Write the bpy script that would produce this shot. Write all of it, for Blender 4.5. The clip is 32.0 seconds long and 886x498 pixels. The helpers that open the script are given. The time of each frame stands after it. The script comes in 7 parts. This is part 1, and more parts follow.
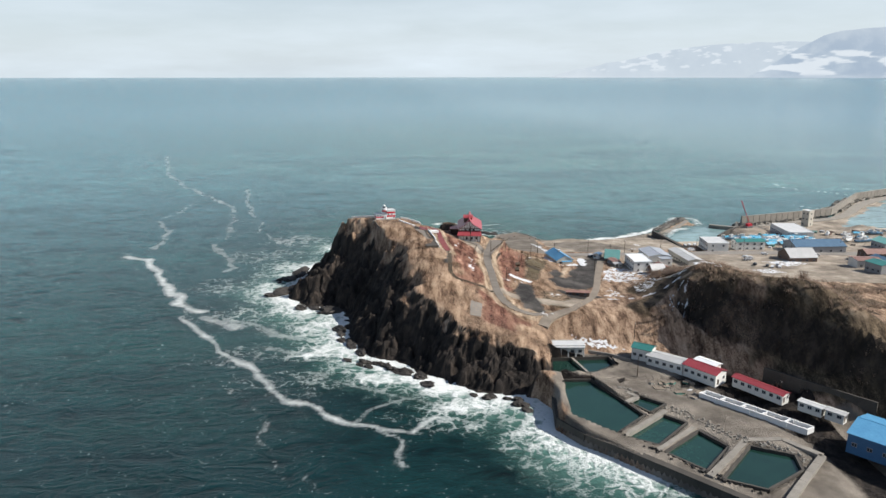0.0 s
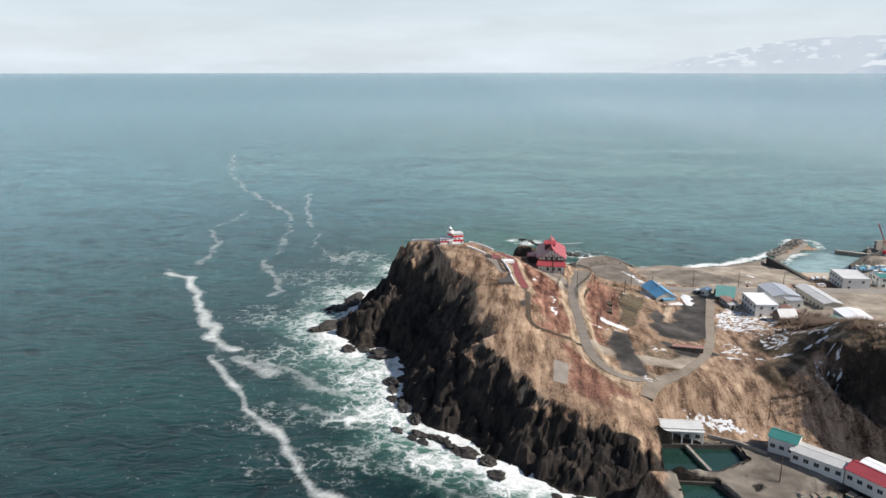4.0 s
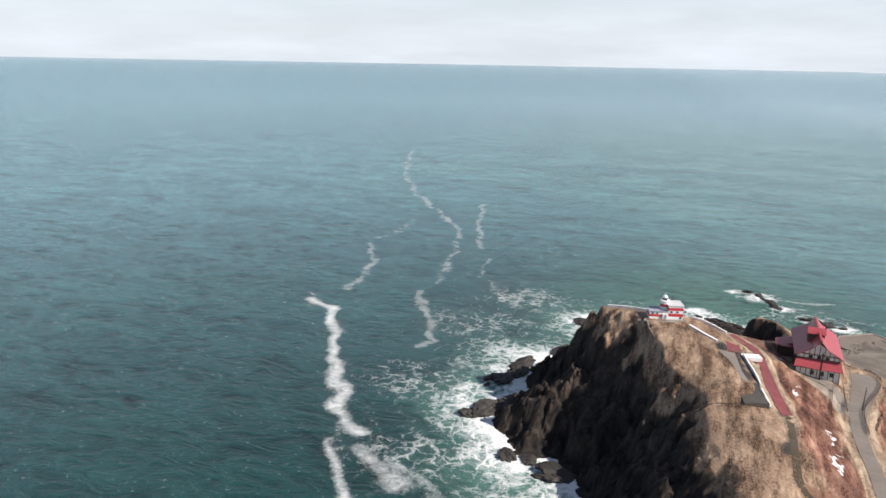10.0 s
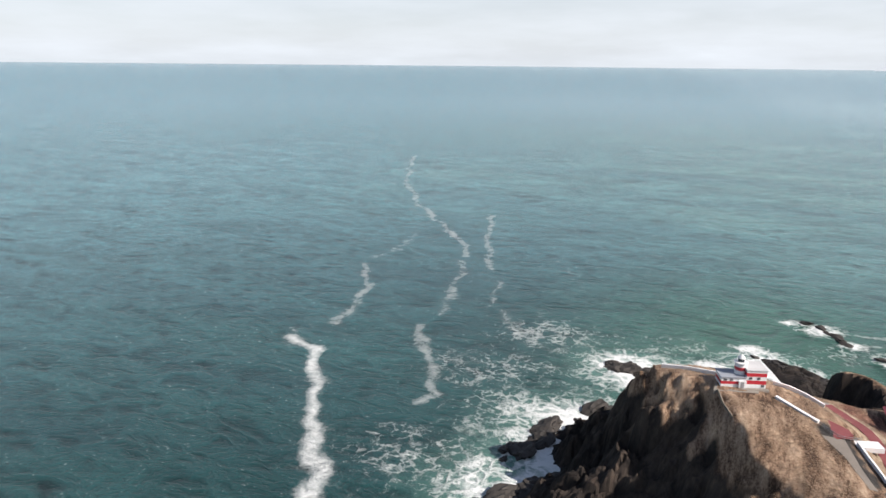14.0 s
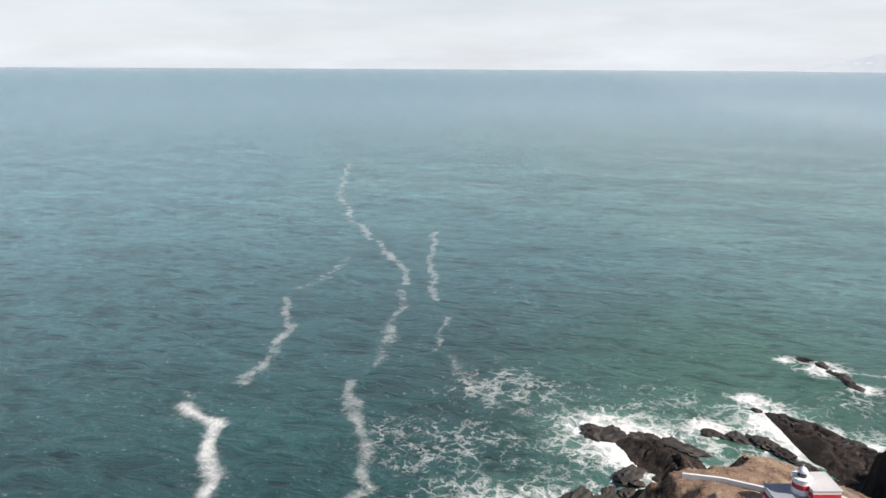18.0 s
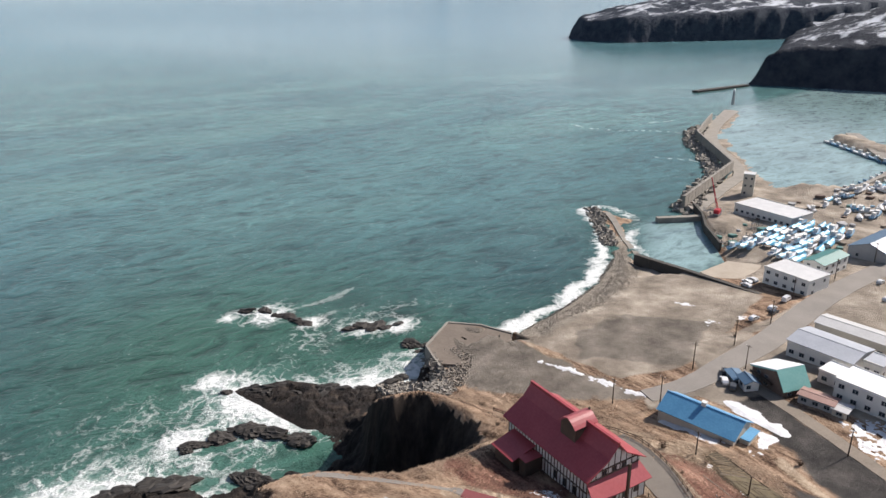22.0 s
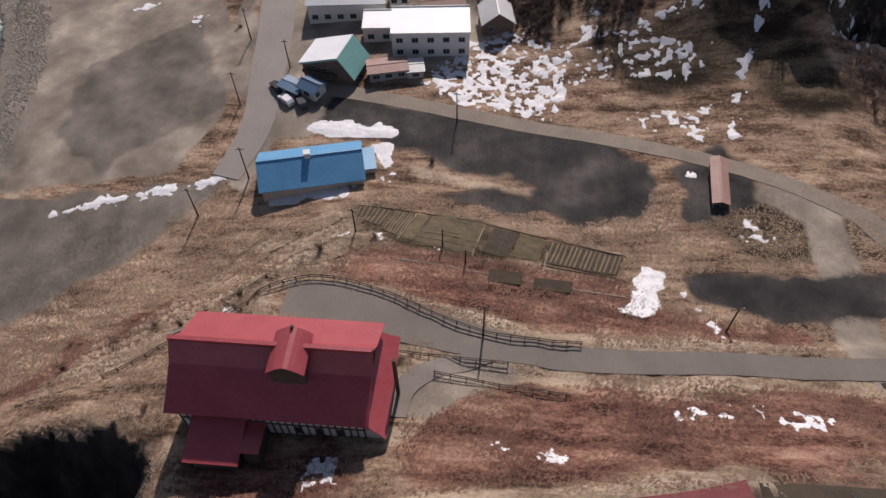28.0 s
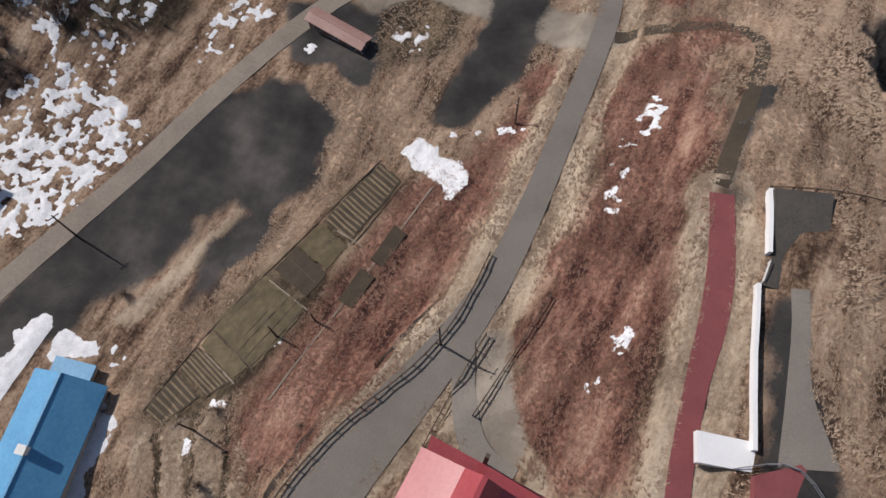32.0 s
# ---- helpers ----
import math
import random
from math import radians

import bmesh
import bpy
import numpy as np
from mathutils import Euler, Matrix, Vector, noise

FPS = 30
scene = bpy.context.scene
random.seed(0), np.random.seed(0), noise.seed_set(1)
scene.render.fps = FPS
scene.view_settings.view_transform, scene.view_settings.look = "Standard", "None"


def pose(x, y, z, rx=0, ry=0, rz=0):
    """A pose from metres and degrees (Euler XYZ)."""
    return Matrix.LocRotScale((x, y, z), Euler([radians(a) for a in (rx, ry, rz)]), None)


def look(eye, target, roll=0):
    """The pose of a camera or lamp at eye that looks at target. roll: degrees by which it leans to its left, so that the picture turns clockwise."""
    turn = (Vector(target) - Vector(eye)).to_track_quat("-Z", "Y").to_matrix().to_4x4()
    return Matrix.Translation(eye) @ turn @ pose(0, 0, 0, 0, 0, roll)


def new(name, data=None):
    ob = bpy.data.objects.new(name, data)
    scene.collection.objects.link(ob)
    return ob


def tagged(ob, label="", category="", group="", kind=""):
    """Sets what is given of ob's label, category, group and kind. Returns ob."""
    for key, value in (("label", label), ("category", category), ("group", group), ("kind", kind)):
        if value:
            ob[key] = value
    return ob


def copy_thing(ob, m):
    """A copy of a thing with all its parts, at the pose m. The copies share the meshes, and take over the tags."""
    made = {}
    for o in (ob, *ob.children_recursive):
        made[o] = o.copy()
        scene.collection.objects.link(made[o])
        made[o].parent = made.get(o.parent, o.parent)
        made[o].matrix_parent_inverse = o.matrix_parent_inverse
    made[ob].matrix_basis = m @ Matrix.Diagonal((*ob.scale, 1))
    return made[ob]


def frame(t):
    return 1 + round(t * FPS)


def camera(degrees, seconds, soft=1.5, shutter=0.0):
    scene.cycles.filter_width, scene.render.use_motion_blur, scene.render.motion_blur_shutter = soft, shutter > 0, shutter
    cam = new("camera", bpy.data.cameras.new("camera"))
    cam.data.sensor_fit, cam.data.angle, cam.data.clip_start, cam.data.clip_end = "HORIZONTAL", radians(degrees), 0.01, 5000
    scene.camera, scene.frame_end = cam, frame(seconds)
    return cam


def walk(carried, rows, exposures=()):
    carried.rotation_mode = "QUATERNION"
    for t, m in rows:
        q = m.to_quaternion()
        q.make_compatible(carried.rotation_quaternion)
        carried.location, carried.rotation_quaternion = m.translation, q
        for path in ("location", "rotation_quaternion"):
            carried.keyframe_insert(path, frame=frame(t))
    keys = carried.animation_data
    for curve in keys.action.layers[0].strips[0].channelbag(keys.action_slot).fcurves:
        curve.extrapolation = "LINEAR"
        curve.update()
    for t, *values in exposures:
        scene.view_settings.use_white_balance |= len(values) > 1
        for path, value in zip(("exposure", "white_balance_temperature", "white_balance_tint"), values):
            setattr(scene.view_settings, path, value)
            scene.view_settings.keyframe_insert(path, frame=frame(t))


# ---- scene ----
# ---- camera ----
cam = camera(64.65, 32.0)
ROWS = [
    (0.0, 0.36, 10.82, 120.53, 75.85, 0.08, 0.07),
    (0.5, 0.31, 18.96, 120.74, 75.82, 0.16, -0.22),
    (1.0, 0.24, 27.09, 120.96, 75.77, 0.26, -0.43),
    (1.5, 0.11, 35.21, 121.15, 75.74, 0.33, -0.54),
    (2.0, -0.12, 43.33, 121.32, 75.70, 0.27, 0.62),
    (2.5, -0.50, 51.44, 121.46, 75.64, 0.19, 1.01),
    (4.5, -2.91, 83.83, 121.88, 75.40, -0.00, 9.08),
    (5.0, -3.73, 91.82, 121.99, 75.32, -0.14, 12.54),
    (5.5, -4.77, 99.71, 122.14, 75.21, -0.28, 16.28),
    (6.0, -6.09, 107.50, 122.33, 75.14, -0.42, 18.32),
    (6.5, -7.71, 115.19, 122.53, 75.08, -0.49, 19.37),
    (7.0, -9.62, 122.80, 122.72, 75.05, -0.50, 20.00),
    (7.5, -11.80, 130.26, 122.85, 75.00, -0.63, 20.45),
    (8.0, -14.18, 137.57, 122.95, 74.94, -0.75, 20.70),
    (8.5, -16.64, 144.72, 123.04, 74.88, -0.83, 20.80),
    (9.0, -19.14, 151.72, 123.15, 74.90, -0.67, 20.82),
    (9.5, -21.62, 158.61, 123.30, 74.79, -1.01, 21.04),
    (10.0, -24.07, 165.45, 123.47, 74.81, -0.96, 21.14),
    (10.5, -26.48, 172.27, 123.62, 74.84, -0.87, 21.23),
    (11.0, -28.91, 179.12, 123.67, 74.89, -0.80, 21.31),
    (11.5, -31.38, 186.00, 123.53, 74.92, -0.78, 21.39),
    (12.0, -33.91, 192.89, 123.12, 75.00, -0.63, 21.42),
    (12.5, -36.49, 199.77, 122.35, 75.03, -0.49, 21.39),
    (13.0, -39.15, 206.68, 121.35, 74.98, -0.42, 21.39),
    (13.5, -41.83, 213.66, 120.28, 75.00, -0.39, 21.39),
    (14.0, -44.49, 220.73, 119.32, 74.97, -0.48, 21.50),
    (14.5, -47.07, 227.97, 118.65, 74.95, -0.22, 21.43),
    (16.5, -57.03, 257.33, 116.97, 75.11, -0.67, 21.82),
    (17.0, -59.38, 264.68, 116.62, 75.25, -0.44, 21.78),
    (17.5, -61.56, 271.98, 116.26, 75.31, -0.34, 20.17),
    (18.0, -63.49, 279.23, 115.93, 75.27, -0.26, 16.58),
    (18.5, -65.15, 286.41, 115.58, 75.26, -0.12, 10.51),
    (19.0, -66.50, 293.49, 115.25, 75.19, -0.01, 3.18),
    (19.5, -67.58, 300.46, 114.90, 75.16, -0.15, -3.61),
    (20.0, -68.30, 307.28, 114.60, 75.26, 0.14, -9.71),
    (20.5, -68.62, 313.95, 114.38, 75.28, 0.30, -16.61),
    (21.0, -68.52, 320.44, 114.22, 74.92, 0.35, -23.04),
    (21.5, -67.99, 326.80, 114.09, 72.27, 0.52, -28.31),
    (22.0, -66.97, 333.06, 113.98, 69.54, 0.64, -33.53),
    (22.5, -65.45, 339.25, 113.89, 66.83, 0.79, -38.05),
    (23.0, -63.42, 345.33, 113.77, 64.04, 0.89, -43.09),
    (23.5, -60.90, 351.31, 113.59, 61.33, 0.98, -48.19),
    (24.0, -57.94, 357.10, 113.37, 58.58, 0.96, -52.33),
    (24.5, -54.59, 362.59, 113.05, 55.91, 0.96, -55.44),
    (25.0, -50.91, 367.71, 112.69, 53.19, 0.94, -59.74),
    (25.5, -47.00, 372.39, 112.30, 50.52, 0.94, -65.20),
    (26.0, -42.89, 376.67, 111.93, 48.00, 1.00, -70.03),
    (26.5, -38.58, 380.47, 111.61, 45.34, 1.17, -74.35),
    (28.5, -20.26, 393.89, 110.45, 35.16, 0.62, -91.82),
    (29.0, -15.43, 396.79, 110.07, 32.87, 0.27, -97.02),
    (29.5, -10.40, 399.29, 109.66, 30.68, 0.05, -103.34),
    (30.0, -5.22, 401.45, 109.24, 28.57, -0.04, -111.54),
    (30.5, 0.02, 403.37, 108.87, 26.59, 0.02, -120.96),
    (31.0, 5.22, 405.13, 108.66, 24.82, 0.13, -131.27),
    (31.5, 10.30, 406.84, 108.69, 23.43, 0.29, -142.23),
    (32.0, 15.33, 408.53, 108.91, 22.51, 0.74, -154.06),
]
walk(cam, [(t, pose(x, y, z, rx, ry, rz)) for t, x, y, z, rx, ry, rz in ROWS],
     [(0.0, 0.24, 6350, 8), (3.0, 0.25, 6400, 9), (7.0, 0.37, 6500, 12), (13.0, 0.36, 6580, 13), (17.5, 0.36, 6720, 14), (21.0, 0.25, 6560, 13), (25.0, 0.36, 6500, 14), (28.5, -0.44, 6550, 20), (30.0, -0.50, 6500, 18), (32.0, -0.34, 6250, 13)])

# ---- light ----
SUN_EL, SUN_AZ = 39.0, -5.0          # elevation, and bearing from +x towards +y
world = bpy.data.worlds.new("sky")
scene.world = world
world.use_nodes = True
wn, wl = world.node_tree.nodes, world.node_tree.links
wn.clear()
w_out, w_bg = wn.new("ShaderNodeOutputWorld"), wn.new("ShaderNodeBackground")
w_sky = wn.new("ShaderNodeTexSky")
w_sky.sky_type, w_sky.sun_disc = "NISHITA", False
w_sky.sun_elevation, w_sky.sun_rotation = radians(SUN_EL), radians(90 - SUN_AZ)
w_sky.air_density, w_sky.dust_density, w_sky.ozone_density = 1.0, 1.2, 2.0
w_co, w_map = wn.new("ShaderNodeTexCoord"), wn.new("ShaderNodeMapping")
w_map.inputs["Scale"].default_value = (3.0, 3.0, 16.0)
w_noise, w_ramp = wn.new("ShaderNodeTexNoise"), wn.new("ShaderNodeValToRGB")
w_noise.inputs["Scale"].default_value, w_noise.inputs["Detail"].default_value = 1.6, 7.0
w_noise.inputs["Roughness"].default_value = 0.55
w_ramp.color_ramp.elements[0].position, w_ramp.color_ramp.elements[1].position = 0.36, 0.72
w_ramp.color_ramp.elements[0].color, w_ramp.color_ramp.elements[1].color = (0.78, 0.78, 0.78, 1), (1, 1, 1, 1)
w_mix = wn.new("ShaderNodeMixRGB")
w_mix.inputs["Color2"].default_value = (8.7, 9.55, 10.3, 1)      # thin bright cloud veil
wl.new(w_co.outputs["Generated"], w_map.inputs["Vector"])
wl.new(w_map.outputs["Vector"], w_noise.inputs["Vector"])
wl.new(w_noise.outputs["Fac"], w_ramp.inputs["Fac"])
w_sep, w_low, w_mul = wn.new("ShaderNodeSeparateXYZ"), wn.new("ShaderNodeValToRGB"), wn.new("ShaderNodeMath")
w_low.color_ramp.elements[0].position, w_low.color_ramp.elements[1].position = 0.0, 0.36     # the veil thickens towards the horizon
w_low.color_ramp.elements[0].color, w_low.color_ramp.elements[1].color = (1, 1, 1, 1), (0.05, 0.05, 0.05, 1)
w_mid = w_low.color_ramp.elements.new(0.14)
w_mid.color = (0.72, 0.72, 0.72, 1)
w_mul.operation = "MULTIPLY"
wl.new(w_co.outputs["Generated"], w_sep.inputs["Vector"])
wl.new(w_sep.outputs["Z"], w_low.inputs["Fac"])
wl.new(w_ramp.outputs["Color"], w_mul.inputs[0])
wl.new(w_low.outputs["Color"], w_mul.inputs[1])
wl.new(w_mul.outputs[0], w_mix.inputs["Fac"])
wl.new(w_sky.outputs["Color"], w_mix.inputs["Color1"])
wl.new(w_mix.outputs["Color"], w_bg.inputs["Color"])
wl.new(w_bg.outputs["Background"], w_out.inputs["Surface"])
w_bg.inputs["Strength"].default_value = 0.078

sun_data = bpy.data.lights.new("sun", "SUN")
sun_data.energy, sun_data.angle, sun_data.color = 5.4, radians(0.6), (1.0, 0.93, 0.84)
sun = new("sun", sun_data)
sun_way = Vector((math.cos(radians(SUN_EL)) * math.cos(radians(SUN_AZ)), math.cos(radians(SUN_EL)) * math.sin(radians(SUN_AZ)), math.sin(radians(SUN_EL))))
sun.matrix_world = look(sun_way * 300, (0, 0, 0))


# ---- materials ----
def nodes_of(name):
    m = bpy.data.materials.new(name)
    m.use_nodes = True
    n, l = m.node_tree.nodes, m.node_tree.links
    return m, n, l, n["Principled BSDF"]


def ramp_node(n, stops):
    r = n.new("ShaderNodeValToRGB")
    while len(r.color_ramp.elements) < len(stops):
        r.color_ramp.elements.new(0.5)
    for e, (p, c) in zip(r.color_ramp.elements, stops):
        e.position = p
        e.color = (*c, 1) if len(c) == 3 else c
    return r


def noise_node(n, l, scale, detail=5.0, rough=0.6, stretch=None, coord="Object"):
    tc, t = n.new("ShaderNodeTexCoord"), n.new("ShaderNodeTexNoise")
    t.inputs["Scale"].default_value, t.inputs["Detail"].default_value, t.inputs["Roughness"].default_value = scale, detail, rough
    if stretch:
        mp = n.new("ShaderNodeMapping")
        mp.inputs["Scale"].default_value, mp.inputs["Rotation"].default_value = stretch[0], stretch[1]
        l.new(tc.outputs[coord], mp.inputs["Vector"])
        l.new(mp.outputs["Vector"], t.inputs["Vector"])
    else:
        l.new(tc.outputs[coord], t.inputs["Vector"])
    return t


def mix_node(n, l, a, b, fac, kind="MIX"):
    m = n.new("ShaderNodeMixRGB")
    m.blend_type = kind
    for key, v in (("Fac", fac), ("Color1", a), ("Color2", b)):
        if hasattr(v, "links"):
            l.new(v, m.inputs[key])
        else:
            m.inputs[key].default_value = v if key == "Fac" else (*v, 1)
    return m.outputs["Color"]


def bump_node(n, l, p, height, strength, distance):
    b = n.new("ShaderNodeBump")
    b.inputs["Strength"].default_value, b.inputs["Distance"].default_value = strength, distance
    l.new(height, b.inputs["Height"])
    l.new(b.outputs["Normal"], p.inputs["Normal"])
    return b


def mat(name, dark, light, grain=6.0, wide=0.35, rough=0.8, bump=0.25, metal=0.0, vary=0.25, stretch=None, depth=0.03):
    """A weathered surface: colour between dark and light by a fine and a broad noise, with each object a little apart."""
    m, n, l, p = nodes_of(name)
    fine, broad = noise_node(n, l, grain, 6, 0.65, stretch), noise_node(n, l, wide, 4, 0.6)
    r = ramp_node(n, [(0.3, dark), (0.7, light)])
    add = n.new("ShaderNodeMath")
    add.operation = "MULTIPLY_ADD"
    add.inputs[1].default_value = 0.5
    half = n.new("ShaderNodeMath")
    half.operation = "MULTIPLY"
    half.inputs[1].default_value = 0.5
    l.new(broad.outputs["Fac"], half.inputs[0])
    l.new(fine.outputs["Fac"], add.inputs[0])
    l.new(half.outputs[0], add.inputs[2])
    l.new(add.outputs[0], r.inputs["Fac"])
    info, hsv = n.new("ShaderNodeObjectInfo"), n.new("ShaderNodeHueSaturation")
    rng = n.new("ShaderNodeMapRange")
    rng.inputs["To Min"].default_value, rng.inputs["To Max"].default_value = 1 - vary / 2, 1 + vary / 2
    l.new(info.outputs["Random"], rng.inputs["Value"])
    l.new(rng.outputs["Result"], hsv.inputs["Value"])
    l.new(r.outputs["Color"], hsv.inputs["Color"])
    l.new(hsv.outputs["Color"], p.inputs["Base Color"])
    p.inputs["Roughness"].default_value, p.inputs["Metallic"].default_value = rough, metal
    if bump:
        bump_node(n, l, p, fine.outputs["Fac"], bump, depth)
    return m


def plain_glass(name, tint=(0.03, 0.04, 0.05)):
    m, n, l, p = nodes_of(name)
    p.inputs["Base Color"].default_value = (*tint, 1)
    p.inputs["Roughness"].default_value = 0.08
    p.inputs["IOR"].default_value = 1.5
    return m


M = dict(
    roof_red=mat("roof_red", (0.27, 0.040, 0.050), (0.37, 0.074, 0.084), 2.0, 0.25, 0.38, 0.06, 0, 0.06),
    roof_blue=mat("roof_blue", (0.07, 0.24, 0.44), (0.13, 0.36, 0.58), 2.0, 0.25, 0.42, 0.05, 0, 0.08),
    roof_navy=mat("roof_navy", (0.06, 0.12, 0.20), (0.11, 0.19, 0.28), 2.0, 0.25, 0.45, 0.05, 0, 0.2),
    roof_teal=mat("roof_teal", (0.16, 0.40, 0.37), (0.25, 0.50, 0.46), 2.0, 0.25, 0.45, 0.05, 0, 0.1),
    roof_green=mat("roof_green", (0.03, 0.16, 0.15), (0.06, 0.22, 0.20), 2.0, 0.25, 0.45, 0.05, 0, 0.1),
    roof_grey=mat("roof_grey", (0.24, 0.26, 0.30), (0.36, 0.38, 0.42), 2.0, 0.2, 0.5, 0.06, 0, 0.35),
    roof_rust=mat("roof_rust", (0.20, 0.10, 0.08), (0.32, 0.20, 0.17), 3.0, 0.3, 0.6, 0.1, 0, 0.3),
    roof_snow=mat("roof_snow", (0.68, 0.70, 0.72), (0.82, 0.83, 0.84), 3.0, 0.2, 0.55, 0.08, 0, 0.05),
    roof_pale=mat("roof_pale", (0.42, 0.42, 0.42), (0.60, 0.60, 0.60), 2.0, 0.2, 0.5, 0.06, 0, 0.3),
    wall_white=mat("wall_white", (0.60, 0.59, 0.56), (0.74, 0.73, 0.70), 3.0, 0.4, 0.7, 0.08, 0, 0.10),
    wall_cream=mat("wall_cream", (0.44, 0.41, 0.35), (0.58, 0.54, 0.47), 3.0, 0.4, 0.75, 0.1, 0, 0.2),
    wall_grey=mat("wall_grey", (0.24, 0.24, 0.25), (0.36, 0.36, 0.36), 3.0, 0.4, 0.8, 0.1, 0, 0.3),
    wall_blue=mat("wall_blue", (0.020, 0.085, 0.20), (0.045, 0.14, 0.28), 2.0, 0.25, 0.5, 0.05, 0, 0.1),
    wall_brown=mat("wall_brown", (0.10, 0.065, 0.05), (0.19, 0.13, 0.10), 4.0, 0.5, 0.8, 0.15, 0, 0.3),
    wood_dark=mat("wood_dark", (0.045, 0.030, 0.022), (0.10, 0.07, 0.05), 8.0, 0.5, 0.75, 0.2, 0, 0.3),
    wood_old=mat("wood_old", (0.16, 0.13, 0.10), (0.28, 0.23, 0.18), 8.0, 0.5, 0.8, 0.25, 0, 0.3),
    paint_red=mat("paint_red", (0.45, 0.020, 0.035), (0.56, 0.035, 0.05), 3.0, 0.4, 0.5, 0.03, 0, 0.05),
    paint_white=mat("paint_white", (0.70, 0.70, 0.70), (0.80, 0.80, 0.80), 3.0, 0.3, 0.5, 0.03, 0, 0.05),
    concrete=mat("concrete", (0.17, 0.155, 0.135), (0.31, 0.285, 0.25), 2.5, 0.25, 0.88, 0.2, 0, 0.15),
    concrete_dark=mat("concrete_dark", (0.030, 0.027, 0.024), (0.085, 0.075, 0.064), 2.5, 0.25, 0.85, 0.25, 0, 0.15),
    stone=mat("stone", (0.13, 0.12, 0.105), (0.30, 0.275, 0.24), 2.0, 0.5, 0.9, 0.35, 0, 0.5),
    rock=mat("rock", (0.012, 0.011, 0.010), (0.052, 0.044, 0.038), 0.9, 0.12, 0.75, 0.8, 0, 0.4, None, 0.4),
    asphalt=mat("asphalt", (0.125, 0.110, 0.096), (0.225, 0.198, 0.170), 5.0, 0.09, 0.9, 0.1, 0, 0.1),
    tarmac=mat("tarmac", (0.115, 0.093, 0.076), (0.215, 0.178, 0.145), 1.2, 0.12, 0.92, 0.15, 0, 0.1),
    dust=mat("dust", (0.15, 0.125, 0.10), (0.27, 0.228, 0.185), 2.0, 0.15, 0.93, 0.15, 0, 0.1),
    road=mat("road", (0.17, 0.155, 0.14), (0.28, 0.255, 0.23), 3.0, 0.08, 0.9, 0.1, 0, 0.1),
    brick_red=mat("brick_red", (0.15, 0.036, 0.040), (0.23, 0.066, 0.068), 5.0, 0.3, 0.85, 0.15, 0, 0.15),
    shingle=mat("shingle", (0.17, 0.145, 0.12), (0.42, 0.37, 0.31), 2.0, 0.5, 0.92, 0.3, 0, 0.5),
    pool_water=mat("pool_water", (0.010, 0.030, 0.025), (0.020, 0.058, 0.046), 0.6, 0.1, 0.12, 0.12, 0, 0.5, None, 0.08),
    soil=mat("soil", (0.030, 0.022, 0.014), (0.075, 0.056, 0.036), 4.0, 0.4, 0.95, 0.5, 0, 0.2, None, 0.1),
    moss=mat("moss", (0.038, 0.031, 0.016), (0.150, 0.115, 0.064), 0.9, 0.4, 0.95, 0.5, 0, 0.2, None, 0.1),
    stubble=mat("stubble", (0.10, 0.075, 0.045), (0.22, 0.165, 0.105), 3.0, 0.5, 0.95, 0.4, 0, 0.3, None, 0.08),
    snow=mat("snow", (0.50, 0.50, 0.52), (0.80, 0.81, 0.83), 3.5, 0.8, 0.6, 0.5, 0, 0.03, None, 0.15),
    steel=mat("steel", (0.20, 0.21, 0.22), (0.34, 0.35, 0.36), 4.0, 0.5, 0.45, 0.05, 0.7, 0.2),
    tyre=mat("tyre", (0.015, 0.015, 0.015), (0.03, 0.03, 0.03), 9.0, 1.0, 0.85, 0.1, 0, 0.1),
    tarp=mat("tarp", (0.04, 0.28, 0.48), (0.16, 0.46, 0.62), 2.0, 0.5, 0.45, 0.3, 0, 0.35),
    hull=mat("hull", (0.55, 0.56, 0.57), (0.70, 0.71, 0.72), 2.0, 0.3, 0.4, 0.05, 0, 0.25),
    hull_blue=mat("hull_blue", (0.10, 0.22, 0.34), (0.18, 0.32, 0.44), 2.0, 0.3, 0.4, 0.05, 0, 0.4),
    hull_green=mat("hull_green", (0.06, 0.17, 0.15), (0.12, 0.26, 0.22), 2.0, 0.3, 0.4, 0.05, 0, 0.4),
    car_white=mat("car_white", (0.62, 0.62, 0.63), (0.72, 0.72, 0.73), 2.0, 0.3, 0.25, 0.0, 0, 0.1),
    car_dark=mat("car_dark", (0.03, 0.032, 0.036), (0.06, 0.062, 0.068), 2.0, 0.3, 0.25, 0.0, 0, 0.3),
    glass=plain_glass("glass"),
    bramble=mat("bramble", (0.055, 0.038, 0.030), (0.15, 0.105, 0.080), 2.0, 0.15, 0.9, 0.0, 0, 0.3),
    twig=mat("twig", (0.11, 0.075, 0.055), (0.26, 0.185, 0.135), 2.0, 0.15, 0.9, 0.0, 0, 0.3),
    fir=mat("fir", (0.020, 0.024, 0.016), (0.06, 0.06, 0.035), 2.0, 0.3, 0.9, 0.0, 0, 0.3),
    straw=mat("straw", (0.22, 0.145, 0.095), (0.56, 0.42, 0.30), 0.8, 0.06, 0.9, 0.0, 0, 0.2),
    rust_grass=mat("rust_grass", (0.17, 0.080, 0.056), (0.44, 0.27, 0.19), 0.8, 0.06, 0.9, 0.0, 0, 0.2),
)

# ---- the lie of the land ----
def hash2(ix, iy, seed):
    v = np.sin(ix * 127.1 + iy * 311.7 + seed * 74.7) * 43758.5453
    return v - np.floor(v)


